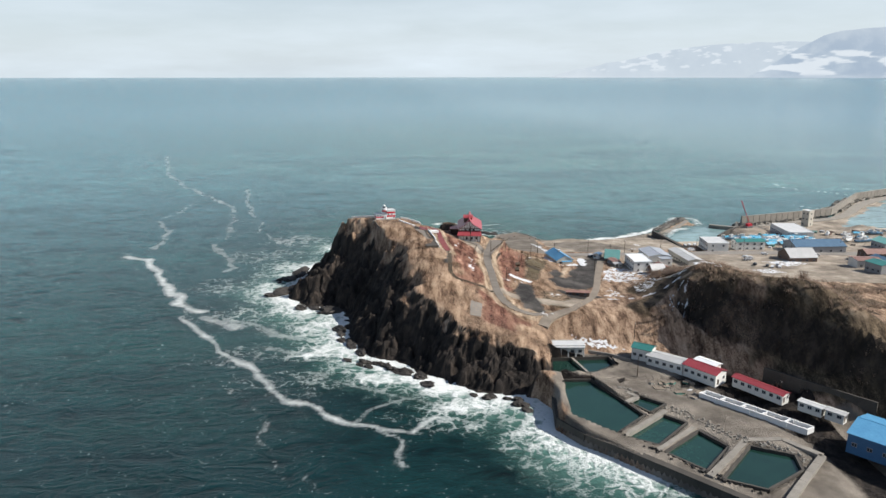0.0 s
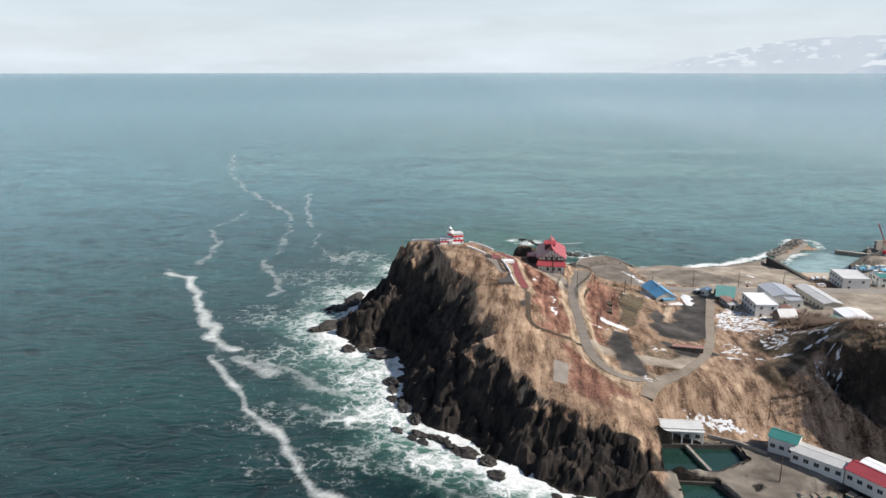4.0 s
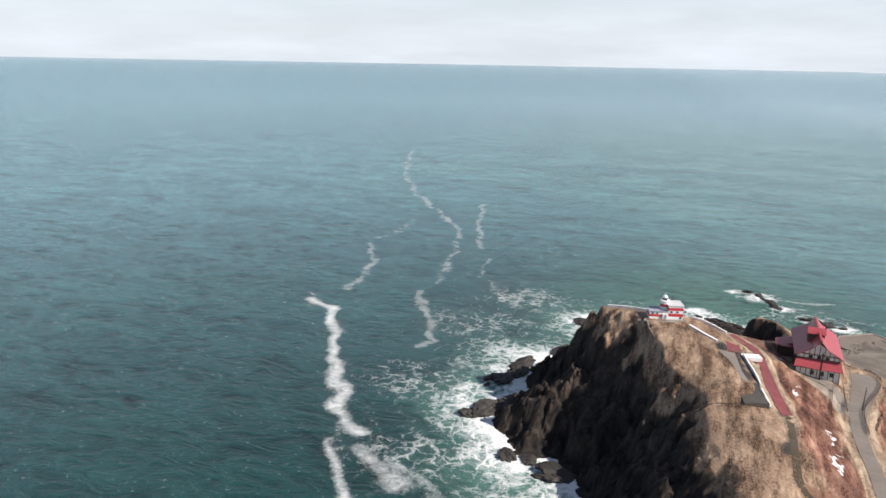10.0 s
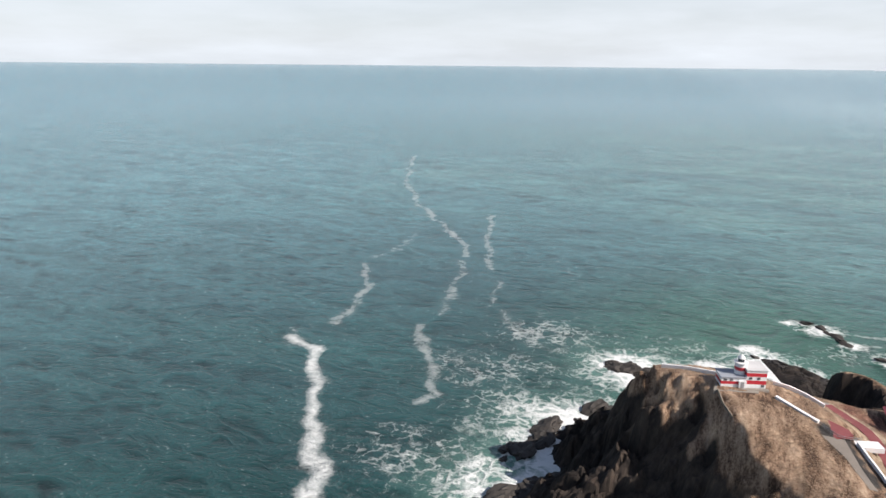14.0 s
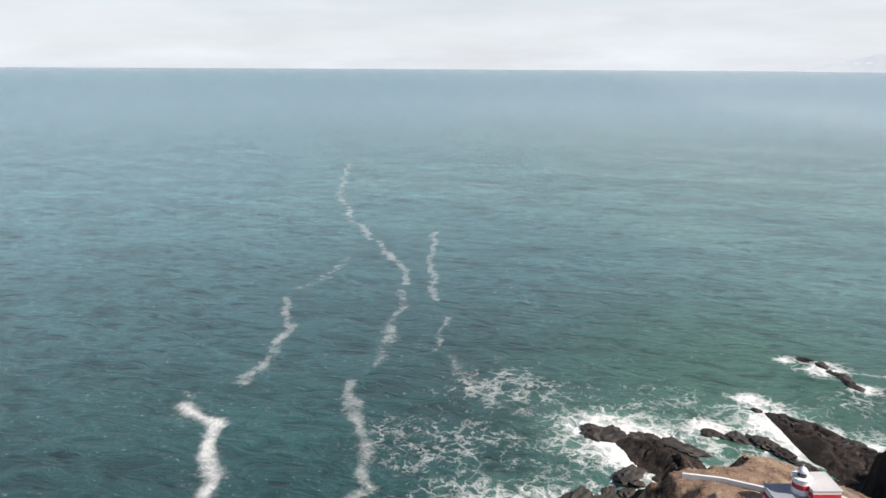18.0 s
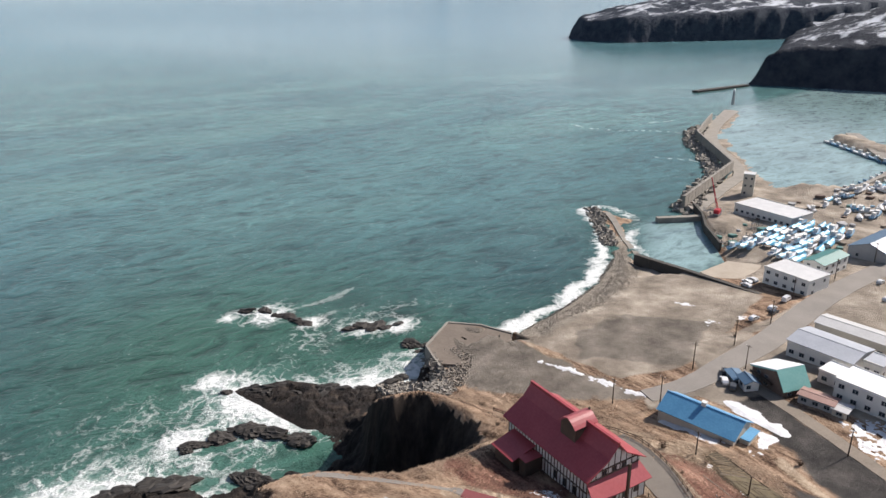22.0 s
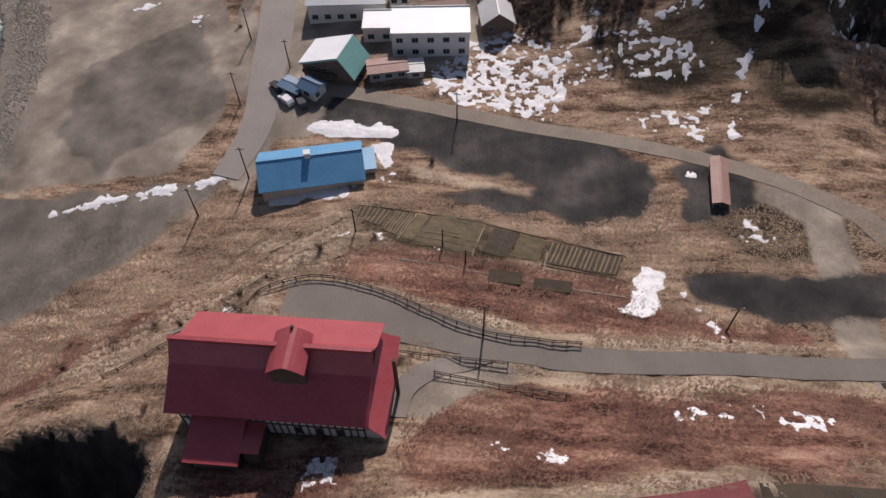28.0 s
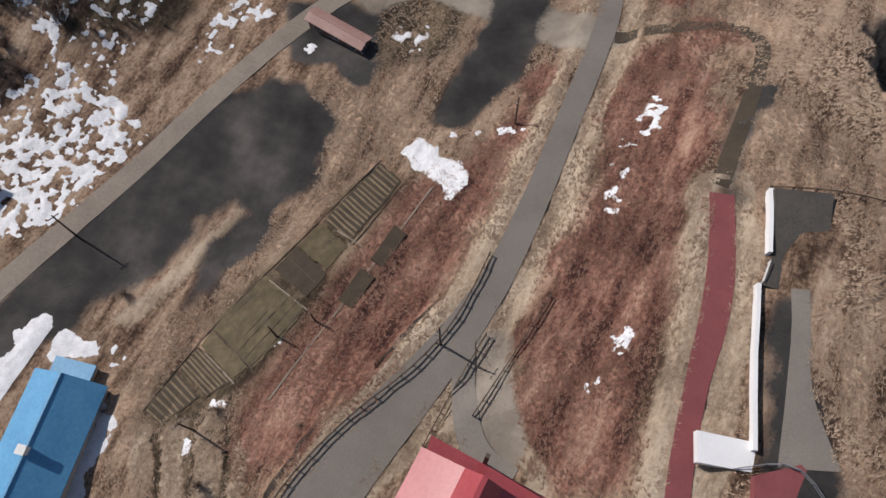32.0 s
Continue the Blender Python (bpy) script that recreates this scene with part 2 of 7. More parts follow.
def vnoise(x, y, seed=0):
    ix, iy = np.floor(x), np.floor(y)
    fx, fy = x - ix, y - iy
    fx, fy = fx * fx * (3 - 2 * fx), fy * fy * (3 - 2 * fy)
    a, b = hash2(ix, iy, seed), hash2(ix + 1, iy, seed)
    c, d = hash2(ix, iy + 1, seed), hash2(ix + 1, iy + 1, seed)
    return (a * (1 - fx) + b * fx) * (1 - fy) + (c * (1 - fx) + d * fx) * fy


def fbm(x, y, scale, octaves=4, seed=0):
    out, amp, total = 0.0, 1.0, 0.0
    for o in range(octaves):
        out = out + amp * vnoise(x / scale + 17.3 * o, y / scale - 9.1 * o, seed + o)
        total += amp
        amp, scale = amp * 0.5, scale * 0.5
    return out / total


def sdist(x, y, poly):
    """Distance to a polygon's edge, positive inside."""
    best, inside = np.full(np.shape(x), 1e9), np.zeros(np.shape(x), bool)
    for (ax, ay), (bx, by) in zip(poly, poly[1:] + poly[:1]):
        dx, dy = bx - ax, by - ay
        t = np.clip(((x - ax) * dx + (y - ay) * dy) / (dx * dx + dy * dy + 1e-9), 0, 1)
        best = np.minimum(best, (x - ax - t * dx) ** 2 + (y - ay - t * dy) ** 2)
        if ay != by:
            inside ^= ((ay > y) != (by > y)) & (x < (bx - ax) * (y - ay) / (by - ay) + ax)
    return np.where(inside, 1, -1) * np.sqrt(best)


def ldist(x, y, line):
    """Distance to a polyline, and how far along it (0 to 1) the nearest place lies."""
    best, along = np.full(np.shape(x), 1e9), np.zeros(np.shape(x))
    n = len(line) - 1
    for k in range(n):
        (ax, ay), (bx, by) = line[k][:2], line[k + 1][:2]
        dx, dy = bx - ax, by - ay
        t = np.clip(((x - ax) * dx + (y - ay) * dy) / (dx * dx + dy * dy + 1e-9), 0, 1)
        d = np.hypot(x - ax - t * dx, y - ay - t * dy)
        along = np.where(d < best, (k + t) / n, along)
        best = np.minimum(best, d)
    return best, along


def sstep(a, b, v):
    t = np.clip((v - a) / (b - a), 0, 1)
    return t * t * (3 - 2 * t)


COAST_WEST = [(85, 184), (75, 194), (65, 204), (55, 214), (47, 221), (39.5, 232), (41, 247), (36, 256), (26, 258), (10, 262), (-2, 270), (-17, 287), (-33, 296), (-45, 317), (-50, 345), (-54, 357), (-63, 365), (-73, 360), (-90, 385), (-87, 394), (-75, 401), (-85, 415), (-86, 438), (-72, 452)]
COAST_NORTH = [(-61, 450), (-56, 467), (-67, 484), (-74, 493), (-57, 493), (-46, 487), (-37, 478), (-29, 479), (-20, 477), (-13, 473), (-8, 474), (-6, 480), (-8, 488), (-13, 500), (-20, 523), (-3, 519), (4, 511), (12, 503), (25, 496), (34, 495), (38, 503), (53, 513), (61, 505), (66, 494)]
COAST_BAY = [(74, 502), (88, 505), (109, 511), (131, 519), (158, 536), (178, 558), (200, 592), (206, 590), (204, 566), (180, 553), (164, 524), (166, 506), (174, 498), (192, 503), (202, 514), (218, 534), (233, 546), (242, 561), (330, 600), (395, 678), (470, 722), (551, 760), (534, 730), (430, 675), (344, 587), (324, 562), (348, 529), (400, 528), (440, 541), (476, 616), (490, 612), (474, 562)]
COAST_EAST = [(525, 552), (620, 560), (700, 600), (800, 640), (1000, 600), (1000, 0), (400, 40), (200, 100), (115, 155)]
COAST = COAST_WEST + COAST_NORTH + COAST_BAY + COAST_EAST
POOLS = [
    [(44, 285), (70, 287), (71, 278), (60, 270), (44, 269)],
    [(46, 265), (58, 265), (66, 248), (71, 235.5), (58, 222.5), (44.5, 232)],
    [(72, 252), (81, 244), (73.5, 237.5), (67.6, 246)],
    [(77.6, 236), (84, 230), (70, 215), (60.4, 220.6)],
    [(86, 224.6), (92, 214), (80, 200), (70.4, 210.8)],
    [(99, 214.6), (111, 209), (109, 200), (94, 190), (83, 195.6)],
]
# the cliff's upper edge round the cape, and the land inside it
RIM = [(60, 272), (40, 274), (33, 276), (25, 278), (16, 280), (8, 287), (3, 295), (-4, 303), (-14, 315), (-8, 318), (-9, 329), (-18, 342), (-20, 360), (-28, 368), (-34, 384), (-39, 398), (-46, 401), (-54, 404), (-57, 410), (-47, 416), (-40, 428), (-36, 441), (-32, 445), (-28.5, 442), (-23, 437), (-17, 430.5), (-11, 428), (-4, 427), (4, 426.5), (9, 428), (12, 434), (11.6, 438), (11.4, 444), (9, 450), (5, 454.5), (0, 456.5), (-3, 462), (0, 471), (2, 480), (7, 484), (14, 484), (24, 482), (36, 490), (60, 500), (800, 500), (800, 262)]
# heights: the cape, its slopes, the flats by the bay, the hill to the south
CAPE = [(-32, 402, 40.3), (-45, 402, 40), (-56, 400, 39), (-30, 385, 38.5), (-45, 380, 37), (-60, 420, 34), (-22, 412, 37), (-30, 425, 32), (-30, 442, 27), (-12, 428, 28), (-12, 380, 36.4), (-12, 364, 36.0), (-10, 400, 35.0), (-28, 365, 33), (-35, 340, 30), (-2, 398, 33.6), (-1, 375, 33.8), (2, 355, 32), (3, 338, 30), (-15, 335, 30), (-5, 318, 26), (-20, 305, 24), (2, 295, 21)]
SLOPES = [(15, 299, 19.5), (24, 324, 19), (26, 275, 16), (6, 275, 17), (9, 357, 28.5), (10, 380, 28), (10, 399, 27.6), (17, 399, 26.8), (14, 394, 26.8), (21, 401, 26.4), (22.5, 410, 26.2), (14, 412, 27), (6, 420, 27), (18, 428, 26), (30, 412, 24.6), (26, 389, 23.6), (24, 374, 23), (25, 352, 21.5), (25, 335, 19.5), (33, 392, 20), (34, 365, 17.5), (42, 345, 15.6), (33, 345, 16), (46, 325, 14.5), (42, 375, 16), (52, 395, 15.5), (40, 412, 19), (52, 412, 15), (33, 428, 19), (26, 444, 17), (26, 458, 12), (8, 472, 12), (5, 455, 26.5), (12, 449, 24.5), (14, 437, 25.5), (6, 486, 3), (-5, 497, 2.4), (14, 496, 3), (-14, 514, 2), (26, 488, 4), (-66, 488, 2.5), (40, 440, 11), (33, 300, 15)]
FLATS = [(60, 400, 11.5), (70, 380, 10.8), (62, 360, 12), (80, 370, 11), (84, 400, 10.5), (75, 345, 12), (62, 335, 13), (58, 425, 10.2), (75, 425, 9.8), (56, 452, 8), (40, 478, 6.6), (45, 500, 6), (68, 470, 7.5), (95, 440, 9), (90, 475, 7), (120, 470, 6), (130, 440, 8), (150, 480, 5), (110, 415, 10.5), (125, 400, 10.5), (105, 385, 11), (95, 350, 12.5), (150, 410, 10), (150, 450, 7), (200, 440, 7), (190, 580, 3), (240, 500, 4)]
SOUTH = [(105, 330, 19), (112, 318, 29), (120, 335, 31), (140, 345, 24), (128, 296, 36), (140, 274, 38), (152, 252, 38), (140, 305, 32), (165, 270, 27), (165, 330, 19), (200, 240, 20), (113, 283, 7), (124, 268, 7), (134, 254, 7), (98, 298, 8), (84, 318, 13), (66, 312, 12), (60, 298, 5), (90, 278, 4.2), (128, 250, 5), (104, 255, 4), (90, 240, 3.6), (70, 240, 3.4), (118, 222, 3.6), (110, 205, 3.4), (148, 232, 6), (170, 200, 6), (130, 380, 14), (150, 365, 16), (185, 380, 11), (220, 330, 15)]
FAR = [(300, 480, 4), (400, 520, 4), (300, 400, 9), (400, 400, 14), (300, 250, 16), (420, 250, 34), (500, 480, 8), (550, 350, 45), (700, 450, 60), (700, 200, 90), (900, 400, 110), (230, 140, 6), (900, 100, 110), (480, 700, 5), (380, 640, 5), (300, 570, 4), (260, 540, 4)]
SPOTS = np.array(CAPE + SLOPES + FLATS + SOUTH + FAR, float)


def tps_fit(p, soft=30.0):
    n = len(p)
    d2 = ((p[:, None, :2] - p[None, :, :2]) ** 2).sum(-1) + 1e-9
    k = 0.5 * d2 * np.log(d2) + soft * np.eye(n)
    a = np.zeros((n + 3, n + 3))
    a[:n, :n], a[:n, n], a[:n, n + 1:], a[n, :n], a[n + 1:, :n] = k, 1, p[:, :2], 1, p[:, :2].T
    return np.linalg.solve(a, np.r_[p[:, 2], 0, 0, 0])


TPS = tps_fit(SPOTS)


def lay(x, y):
    """The smooth height by the spots above."""
    out = TPS[-3] + TPS[-2] * x + TPS[-1] * y
    for (px, py, _), w in zip(SPOTS, TPS):
        d2 = (x - px) ** 2 + (y - py) ** 2 + 1e-9
        out = out + w * 0.5 * d2 * np.log(d2)
    return out


# how steeply the shore rises, in metres a metre, round these places
SHORE = [(60, 205, 5), (36, 240, 5), (10, 262, 1.6), (-33, 296, 1.7), (-50, 345, 1.9), (-88, 385, 0.75), (-86, 415, 0.9), (-86, 440, 0.8), (-60, 455, 1.5), (-70, 490, 0.25), (-46, 487, 0.5), (-22, 466, 2.6), (-10, 460, 2.4), (4, 456, 2.4), (0, 470, 2.2), (-12, 505, 0.22), (10, 503, 0.3), (38, 500, 5), (60, 505, 4), (75, 500, 0.35), (110, 511, 0.22), (150, 530, 0.25), (190, 575, 0.7), (185, 560, 2), (164, 520, 2), (185, 500, 0.12), (230, 540, 4), (330, 590, 2), (400, 670, 2), (530, 740, 3), (340, 540, 4), (480, 580, 4), (700, 590, 1)]


HILL_FOOT = [(103, 313), (106, 300), (115, 285), (126, 269), (136, 254), (152, 236), (168, 220)]
HILL_RIM = [(108, 326), (113, 318), (128, 296), (140, 274), (152, 252), (170, 240), (182, 230)]


def ground_at(x, y):
    """Height, rockiness-free: the land sheet at (x, y)."""
    x, y = np.asarray(x, float), np.asarray(y, float)
    sd = sdist(x, y, COAST)
    k, tot = 0.0, 0.0
    for sx, sy, kk in SHORE:
        w = 1 / ((x - sx) ** 2 + (y - sy) ** 2 + 9) ** 1.5
        k, tot = k + w * math.log(kk), tot + w
    k = np.exp(k / tot)
    wild = np.clip((k - 0.2) / 0.5, 0, 1) * np.clip((3.8 - k) / 0.6, 0, 1)      # natural cliff, not a wall
    cove = np.exp(-((x + 2) ** 2 + (y - 446) ** 2) / 26.0 ** 2)
    wob = (1 - 0.8 * cove) * ((fbm(x, y, 26, 3, 3) - 0.5) * 9 + (np.abs(fbm(x, y, 9, 3, 5) - 0.5) * 2 - 0.35) * 9 + (np.abs(fbm(x, y, 3.4, 3, 8) - 0.5) * 2 - 0.3) * 4)
    sdw = sd + wob * wild * np.clip((sd + 8) / 14, 0.25, 1)
    h0 = np.maximum(lay(x, y), 1.2)
    h0 = h0 + (fbm(x, y, 18, 3, 11) - 0.5) * 1.2 * np.clip(h0 / 20, 0, 1)
    u = np.clip(sdw * k / h0, 0, 1)
    rim = np.maximum(-sdist(x, y, RIM) - wob * 0.5 * wild, 0)
    ratio = np.clip(np.maximum(sdw, 0) / (np.maximum(sdw, 0) + rim + 0.3), 0, 1)
    cliff = 0.10 * sstep(0.0, 0.2, ratio) + 0.90 * np.clip((ratio - 0.10) / 0.88, 0, 1) ** 1.12
    cliff = cliff * (1 - cove) + cove * (0.07 * sstep(0.0, 0.2, ratio) + 0.93 * sstep(0.66, 1.0, ratio))
    h = h0 * ((1 - (1 - u) ** 1.45) * (1 - wild) + cliff * wild)
    u = u * (1 - wild) + ratio * wild
    h = np.where(sdw <= 0, np.maximum(sdw * 0.6, -6), h)
    # the steep face of the southern hill
    face = sdist(x, y, HILL_FOOT + HILL_RIM[::-1])
    lo, hi = ldist(x, y, HILL_FOOT)[0], ldist(x, y, HILL_RIM)[0]
    r = lo / (lo + hi + 1e-6)
    fw = np.clip(face / 3, 0, 1)
    h = h * (1 - fw) + fw * (6.5 + (np.maximum(h0, 33) - 6.5) * r ** 0.85 + (np.abs(fbm(x, y, 7, 3, 14) - 0.5) - 0.12) * 7)
    for pool in POOLS:
        h = np.where(sdist(x, y, pool) > 0, -2.0, h)
    return h, sd, u, wild


def height(x, y):
    return float(ground_at(np.array([x]), np.array([y]))[0][0])

def axis(stops):
    """Coordinates from stops of (start, step), stepping evenly up to the next start."""
    out = []
    for (a, step), (b, _) in zip(stops, stops[1:]):
        n = max(1, round((b - a) / step))
        out += list(a + (b - a) * np.arange(n) / n)
    return np.array(out + [stops[-1][0]])


def grid_mesh(name, xs, ys, z, keep, layers=()):
    """A sheet over a grid, without the faces that keep leaves out; layers are named values at its points."""
    nx, ny = len(xs), len(ys)
    gx, gy = np.meshgrid(xs, ys)
    idx = np.arange(nx * ny).reshape(ny, nx)
    quads = np.stack([idx[:-1, :-1], idx[:-1, 1:], idx[1:, 1:], idx[1:, :-1]], -1)[keep]
    used = np.zeros(nx * ny, bool)
    used[quads.ravel()] = True
    remap = np.cumsum(used) - 1
    co = np.stack([gx.ravel(), gy.ravel(), z.ravel()], -1)[used]
    quads = remap[quads]
    me = bpy.data.meshes.new(name)
    me.vertices.add(len(co))
    me.vertices.foreach_set("co", co.astype(np.float32).ravel())
    me.loops.add(quads.size)
    me.loops.foreach_set("vertex_index", quads.astype(np.int32).ravel())
    me.polygons.add(len(quads))
    me.polygons.foreach_set("loop_start", np.arange(0, quads.size, 4, dtype=np.int32))
    me.update(calc_edges=True)
    me.polygons.foreach_set("use_smooth", np.ones(len(quads), bool))
    for key, v in layers:
        me.attributes.new(key, "FLOAT", "POINT").data.foreach_set("value", np.asarray(v, np.float32).ravel()[used])
    me.validate()
    return me


def attr(n, key):
    a = n.new("ShaderNodeAttribute")
    a.attribute_name = key
    return a.outputs["Fac"]


def ground_material():
    m, n, l, p = nodes_of("land")
    tuft = noise_node(n, l, 1.7, 8, 0.72)
    broad = noise_node(n, l, 0.09, 5, 0.6)
    grain = noise_node(n, l, 7.0, 4, 0.7)
    streak = noise_node(n, l, 1.0, 6, 0.7, ((0.25, 0.25, 0.05), (0, 0, 0.5)))
    straw = ramp_node(n, [(0.26, (0.060, 0.036, 0.024)), (0.42, (0.190, 0.122, 0.082)), (0.58, (0.385, 0.265, 0.182)), (0.8, (0.58, 0.44, 0.32))])
    rusty = ramp_node(n, [(0.28, (0.045, 0.020, 0.016)), (0.46, (0.150, 0.068, 0.050)), (0.62, (0.305, 0.160, 0.115)), (0.82, (0.46, 0.30, 0.22))])
    stone = ramp_node(n, [(0.3, (0.009, 0.008, 0.008)), (0.5, (0.026, 0.022, 0.020)), (0.66, (0.064, 0.050, 0.041)), (0.85, (0.130, 0.098, 0.075))])
    grit = ramp_node(n, [(0.25, (0.20, 0.168, 0.135)), (0.5, (0.315, 0.268, 0.218)), (0.75, (0.45, 0.392, 0.325))])
    lot = ramp_node(n, [(0.3, (0.145, 0.125, 0.105)), (0.5, (0.20, 0.175, 0.148)), (0.75, (0.29, 0.255, 0.215))])
    tar = ramp_node(n, [(0.3, (0.036, 0.034, 0.034)), (0.5, (0.066, 0.061, 0.058)), (0.72, (0.125, 0.113, 0.102))])
    beach = ramp_node(n, [(0.3, (0.14, 0.12, 0.10)), (0.5, (0.27, 0.235, 0.195)), (0.7, (0.42, 0.37, 0.30))])
    scrub = ramp_node(n, [(0.32, (0.030, 0.022, 0.014)), (0.5, (0.085, 0.062, 0.040)), (0.7, (0.19, 0.142, 0.094))])
    for r, t in ((straw, tuft), (rusty, tuft), (scrub, tuft), (stone, streak), (grit, broad), (lot, broad), (tar, broad), (beach, grain)):
        l.new(t.outputs["Fac"], r.inputs["Fac"])
    # drifts of paler and darker growth along the slope
    drift = noise_node(n, l, 1.0, 9, 0.72, ((0.30, 0.075, 0.1), (0, 0, 0.12)))
    shift = n.new("ShaderNodeMath")
    shift.operation = "MULTIPLY_ADD"
    shift.inputs[1].default_value = 1.7
    lift = n.new("ShaderNodeMath")
    lift.operation = "MULTIPLY_ADD"
    lift.inputs[1].default_value, lift.inputs[2].default_value = 0.85, 0.0
    l.new(tuft.outputs["Fac"], lift.inputs[0])
    sink = n.new("ShaderNodeMath")
    sink.operation = "SUBTRACT"
    sink.inputs[1].default_value = 0.77
    l.new(lift.outputs[0], sink.inputs[0])
    l.new(drift.outputs["Fac"], shift.inputs[0])
    l.new(sink.outputs[0], shift.inputs[2])
    brown = n.new("ShaderNodeMath")        # the upper crags are browner than the wet foot
    brown.operation = "MULTIPLY_ADD"
    brown.inputs[1].default_value = 0.12
    l.new(attr(n, "crag"), brown.inputs[0])
    l.new(streak.outputs["Fac"], brown.inputs[2])
    l.new(brown.outputs[0], stone.inputs["Fac"])
    for r in (straw, rusty, scrub):
        l.new(shift.outputs[0], r.inputs["Fac"])
    hay = ramp_node(n, [(0.25, (0.20, 0.145, 0.10)), (0.5, (0.42, 0.325, 0.235)), (0.75, (0.57, 0.46, 0.345))])
    l.new(shift.outputs[0], hay.inputs["Fac"])
    c = straw.outputs["Color"]
    for key, r in (("rusty", rusty), ("hay", hay), ("scrub", scrub), ("grit", grit), ("lot", lot), ("tar", tar), ("beach", beach), ("stone", stone)):
        f = n.new("ShaderNodeMath")
        f.operation = "MULTIPLY_ADD"
        f.inputs[1].default_value = 0.7
        l.new(tuft.outputs["Fac"], f.inputs[0])
        l.new(attr(n, key), f.inputs[2])
        s = n.new("ShaderNodeMapRange")
        s.inputs["From Min"].default_value, s.inputs["From Max"].default_value = 0.70, 1.0
        l.new(f.outputs[0], s.inputs["Value"])
        c = mix_node(n, l, c, r.outputs["Color"], s.outputs["Result"])
    tone = n.new("ShaderNodeMapRange")
    tone.inputs["From Min"].default_value, tone.inputs["From Max"].default_value = 0.3, 0.7
    tone.inputs["To Min"].default_value, tone.inputs["To Max"].default_value = 0.78, 1.2
    l.new(broad.outputs["Fac"], tone.inputs["Value"])
    hsv = n.new("ShaderNodeHueSaturation")
    l.new(tone.outputs["Result"], hsv.inputs["Value"])
    l.new(c, hsv.inputs["Color"])
    l.new(hsv.outputs["Color"], p.inputs["Base Color"])
    p.inputs["Roughness"].default_value = 0.93
    p.inputs["Specular IOR Level"].default_value = 0.2
    both = n.new("ShaderNodeMath")
    l.new(tuft.outputs["Fac"], both.inputs[0])
    l.new(grain.outputs["Fac"], both.inputs[1])
    bump_node(n, l, p, both.outputs[0], 0.9, 0.35)
    return m


RUSTY = [
    [(18, 330), (20, 352), (18, 374), (15, 394), (9, 398), (0, 396), (3, 372), (6, 345), (7, 330), (12, 322)],
    [(31, 398), (29, 374), (29, 340), (33, 338), (37, 358), (43, 366), (46, 392), (48, 404), (42, 414), (36, 408)],
    [(14, 325), (26, 318), (36, 302), (30, 285), (18, 286), (19, 310)],
    [(14, 458), (28, 456), (38, 440), (34, 434), (24, 446)],
    [(2, 404), (8, 408), (6, 424), (-4, 428), (-6, 414)],
]
GRIT = [
    [(200, 500), (520, 478), (540, 556), (560, 780), (380, 700), (240, 572)],
    [(64, 492), (76, 500), (110, 509), (150, 528), (162, 510), (162, 466), (128, 455), (105, 447), (90, 446), (72, 452)],
    [(118, 452), (142, 452), (420, 470), (420, 430), (170, 424), (146, 444)],
    [(205, 512), (240, 556), (330, 590), (322, 560), (345, 526), (440, 536), (540, 552), (540, 480), (240, 430), (175, 450), (172, 495), (188, 500)],
    [(165, 424), (230, 426), (240, 380), (175, 385)],
    [(84, 412), (104, 420), (130, 450), (112, 458), (90, 440), (70, 441), (66, 436), (80, 432)],
    [(20, 331), (36, 327), (60, 325), (70, 336), (64, 340), (58, 332), (28, 336)],
    [(104, 400), (112, 388), (150, 380), (172, 376), (240, 366), (330, 372), (330, 440), (165, 440), (140, 440), (112, 436)],
    [(20, 384), (24, 386), (21, 398), (13, 399), (13, 396)],
]
LOTS = [
    [(42, 268), (58, 290), (78, 288), (112, 262), (150, 230), (142, 200), (112, 176), (88, 180), (44, 224), (40, 250)],
    [(38, 467), (60, 446), (69, 442), (66, 462), (64, 492), (60, 504), (53, 511), (42, 504), (38, 496), (34, 482)],
    [(92, 446), (110, 455), (126, 462), (108, 484), (84, 482), (72, 468)],
]
TAR = [
    [(95, 423), (90, 404), (86, 384), (80, 362), (68, 356), (58, 362), (57, 373), (60.5, 389), (64, 399), (67, 399), (64, 380), (67.5, 378.5), (73, 396), (78, 408), (82, 412), (85, 424)],
    [(44.5, 355), (37, 354), (34.5, 336), (38, 318), (46, 316), (45, 330)],
    [(62, 339), (58, 352), (72, 352), (78, 343), (72, 338)],
    [(2.5, 341), (1.5, 341), (1, 358), (3.4, 358), (4.4, 341)],
    [(-7, 369.5), (-9.6, 368), (-11, 376), (-15, 386), (-19, 390), (-14, 394), (-9, 388)],
]
BEACH = [[(66, 492), (74, 503), (88, 506), (109, 512), (131, 520), (158, 537), (178, 559), (180, 552), (162, 528), (150, 515), (130, 505), (108, 497), (90, 490), (74, 486)]]
SCRUB = [
    [(60.5, 413), (59, 400), (55, 384), (49, 364), (43, 366), (45, 382), (47, 402), (53, 410)],
    [(72, 344), (60, 350), (48, 344), (46, 330), (56, 322), (66, 332)],
    [(92, 356), (112, 372), (126, 392), (150, 384), (200, 380), (260, 330), (260, 200), (150, 225), (112, 270), (84, 300), (84, 325), (96, 335)],
    [(400, 420), (560, 440), (900, 560), (990, 560), (990, 20), (260, 100), (260, 330), (300, 380)],
]
gx = axis([(-104, 0.8), (150, 2.2), (260, 5), (600, 12), (1000, 12)])
gy = axis([(60, 6), (180, 1.3), (255, 0.8), (520, 1.6), (620, 3), (790, 3)])
GX, GY = np.meshgrid(gx, gy)
GZ, GSD, GU, GWILD = ground_at(GX, GY)
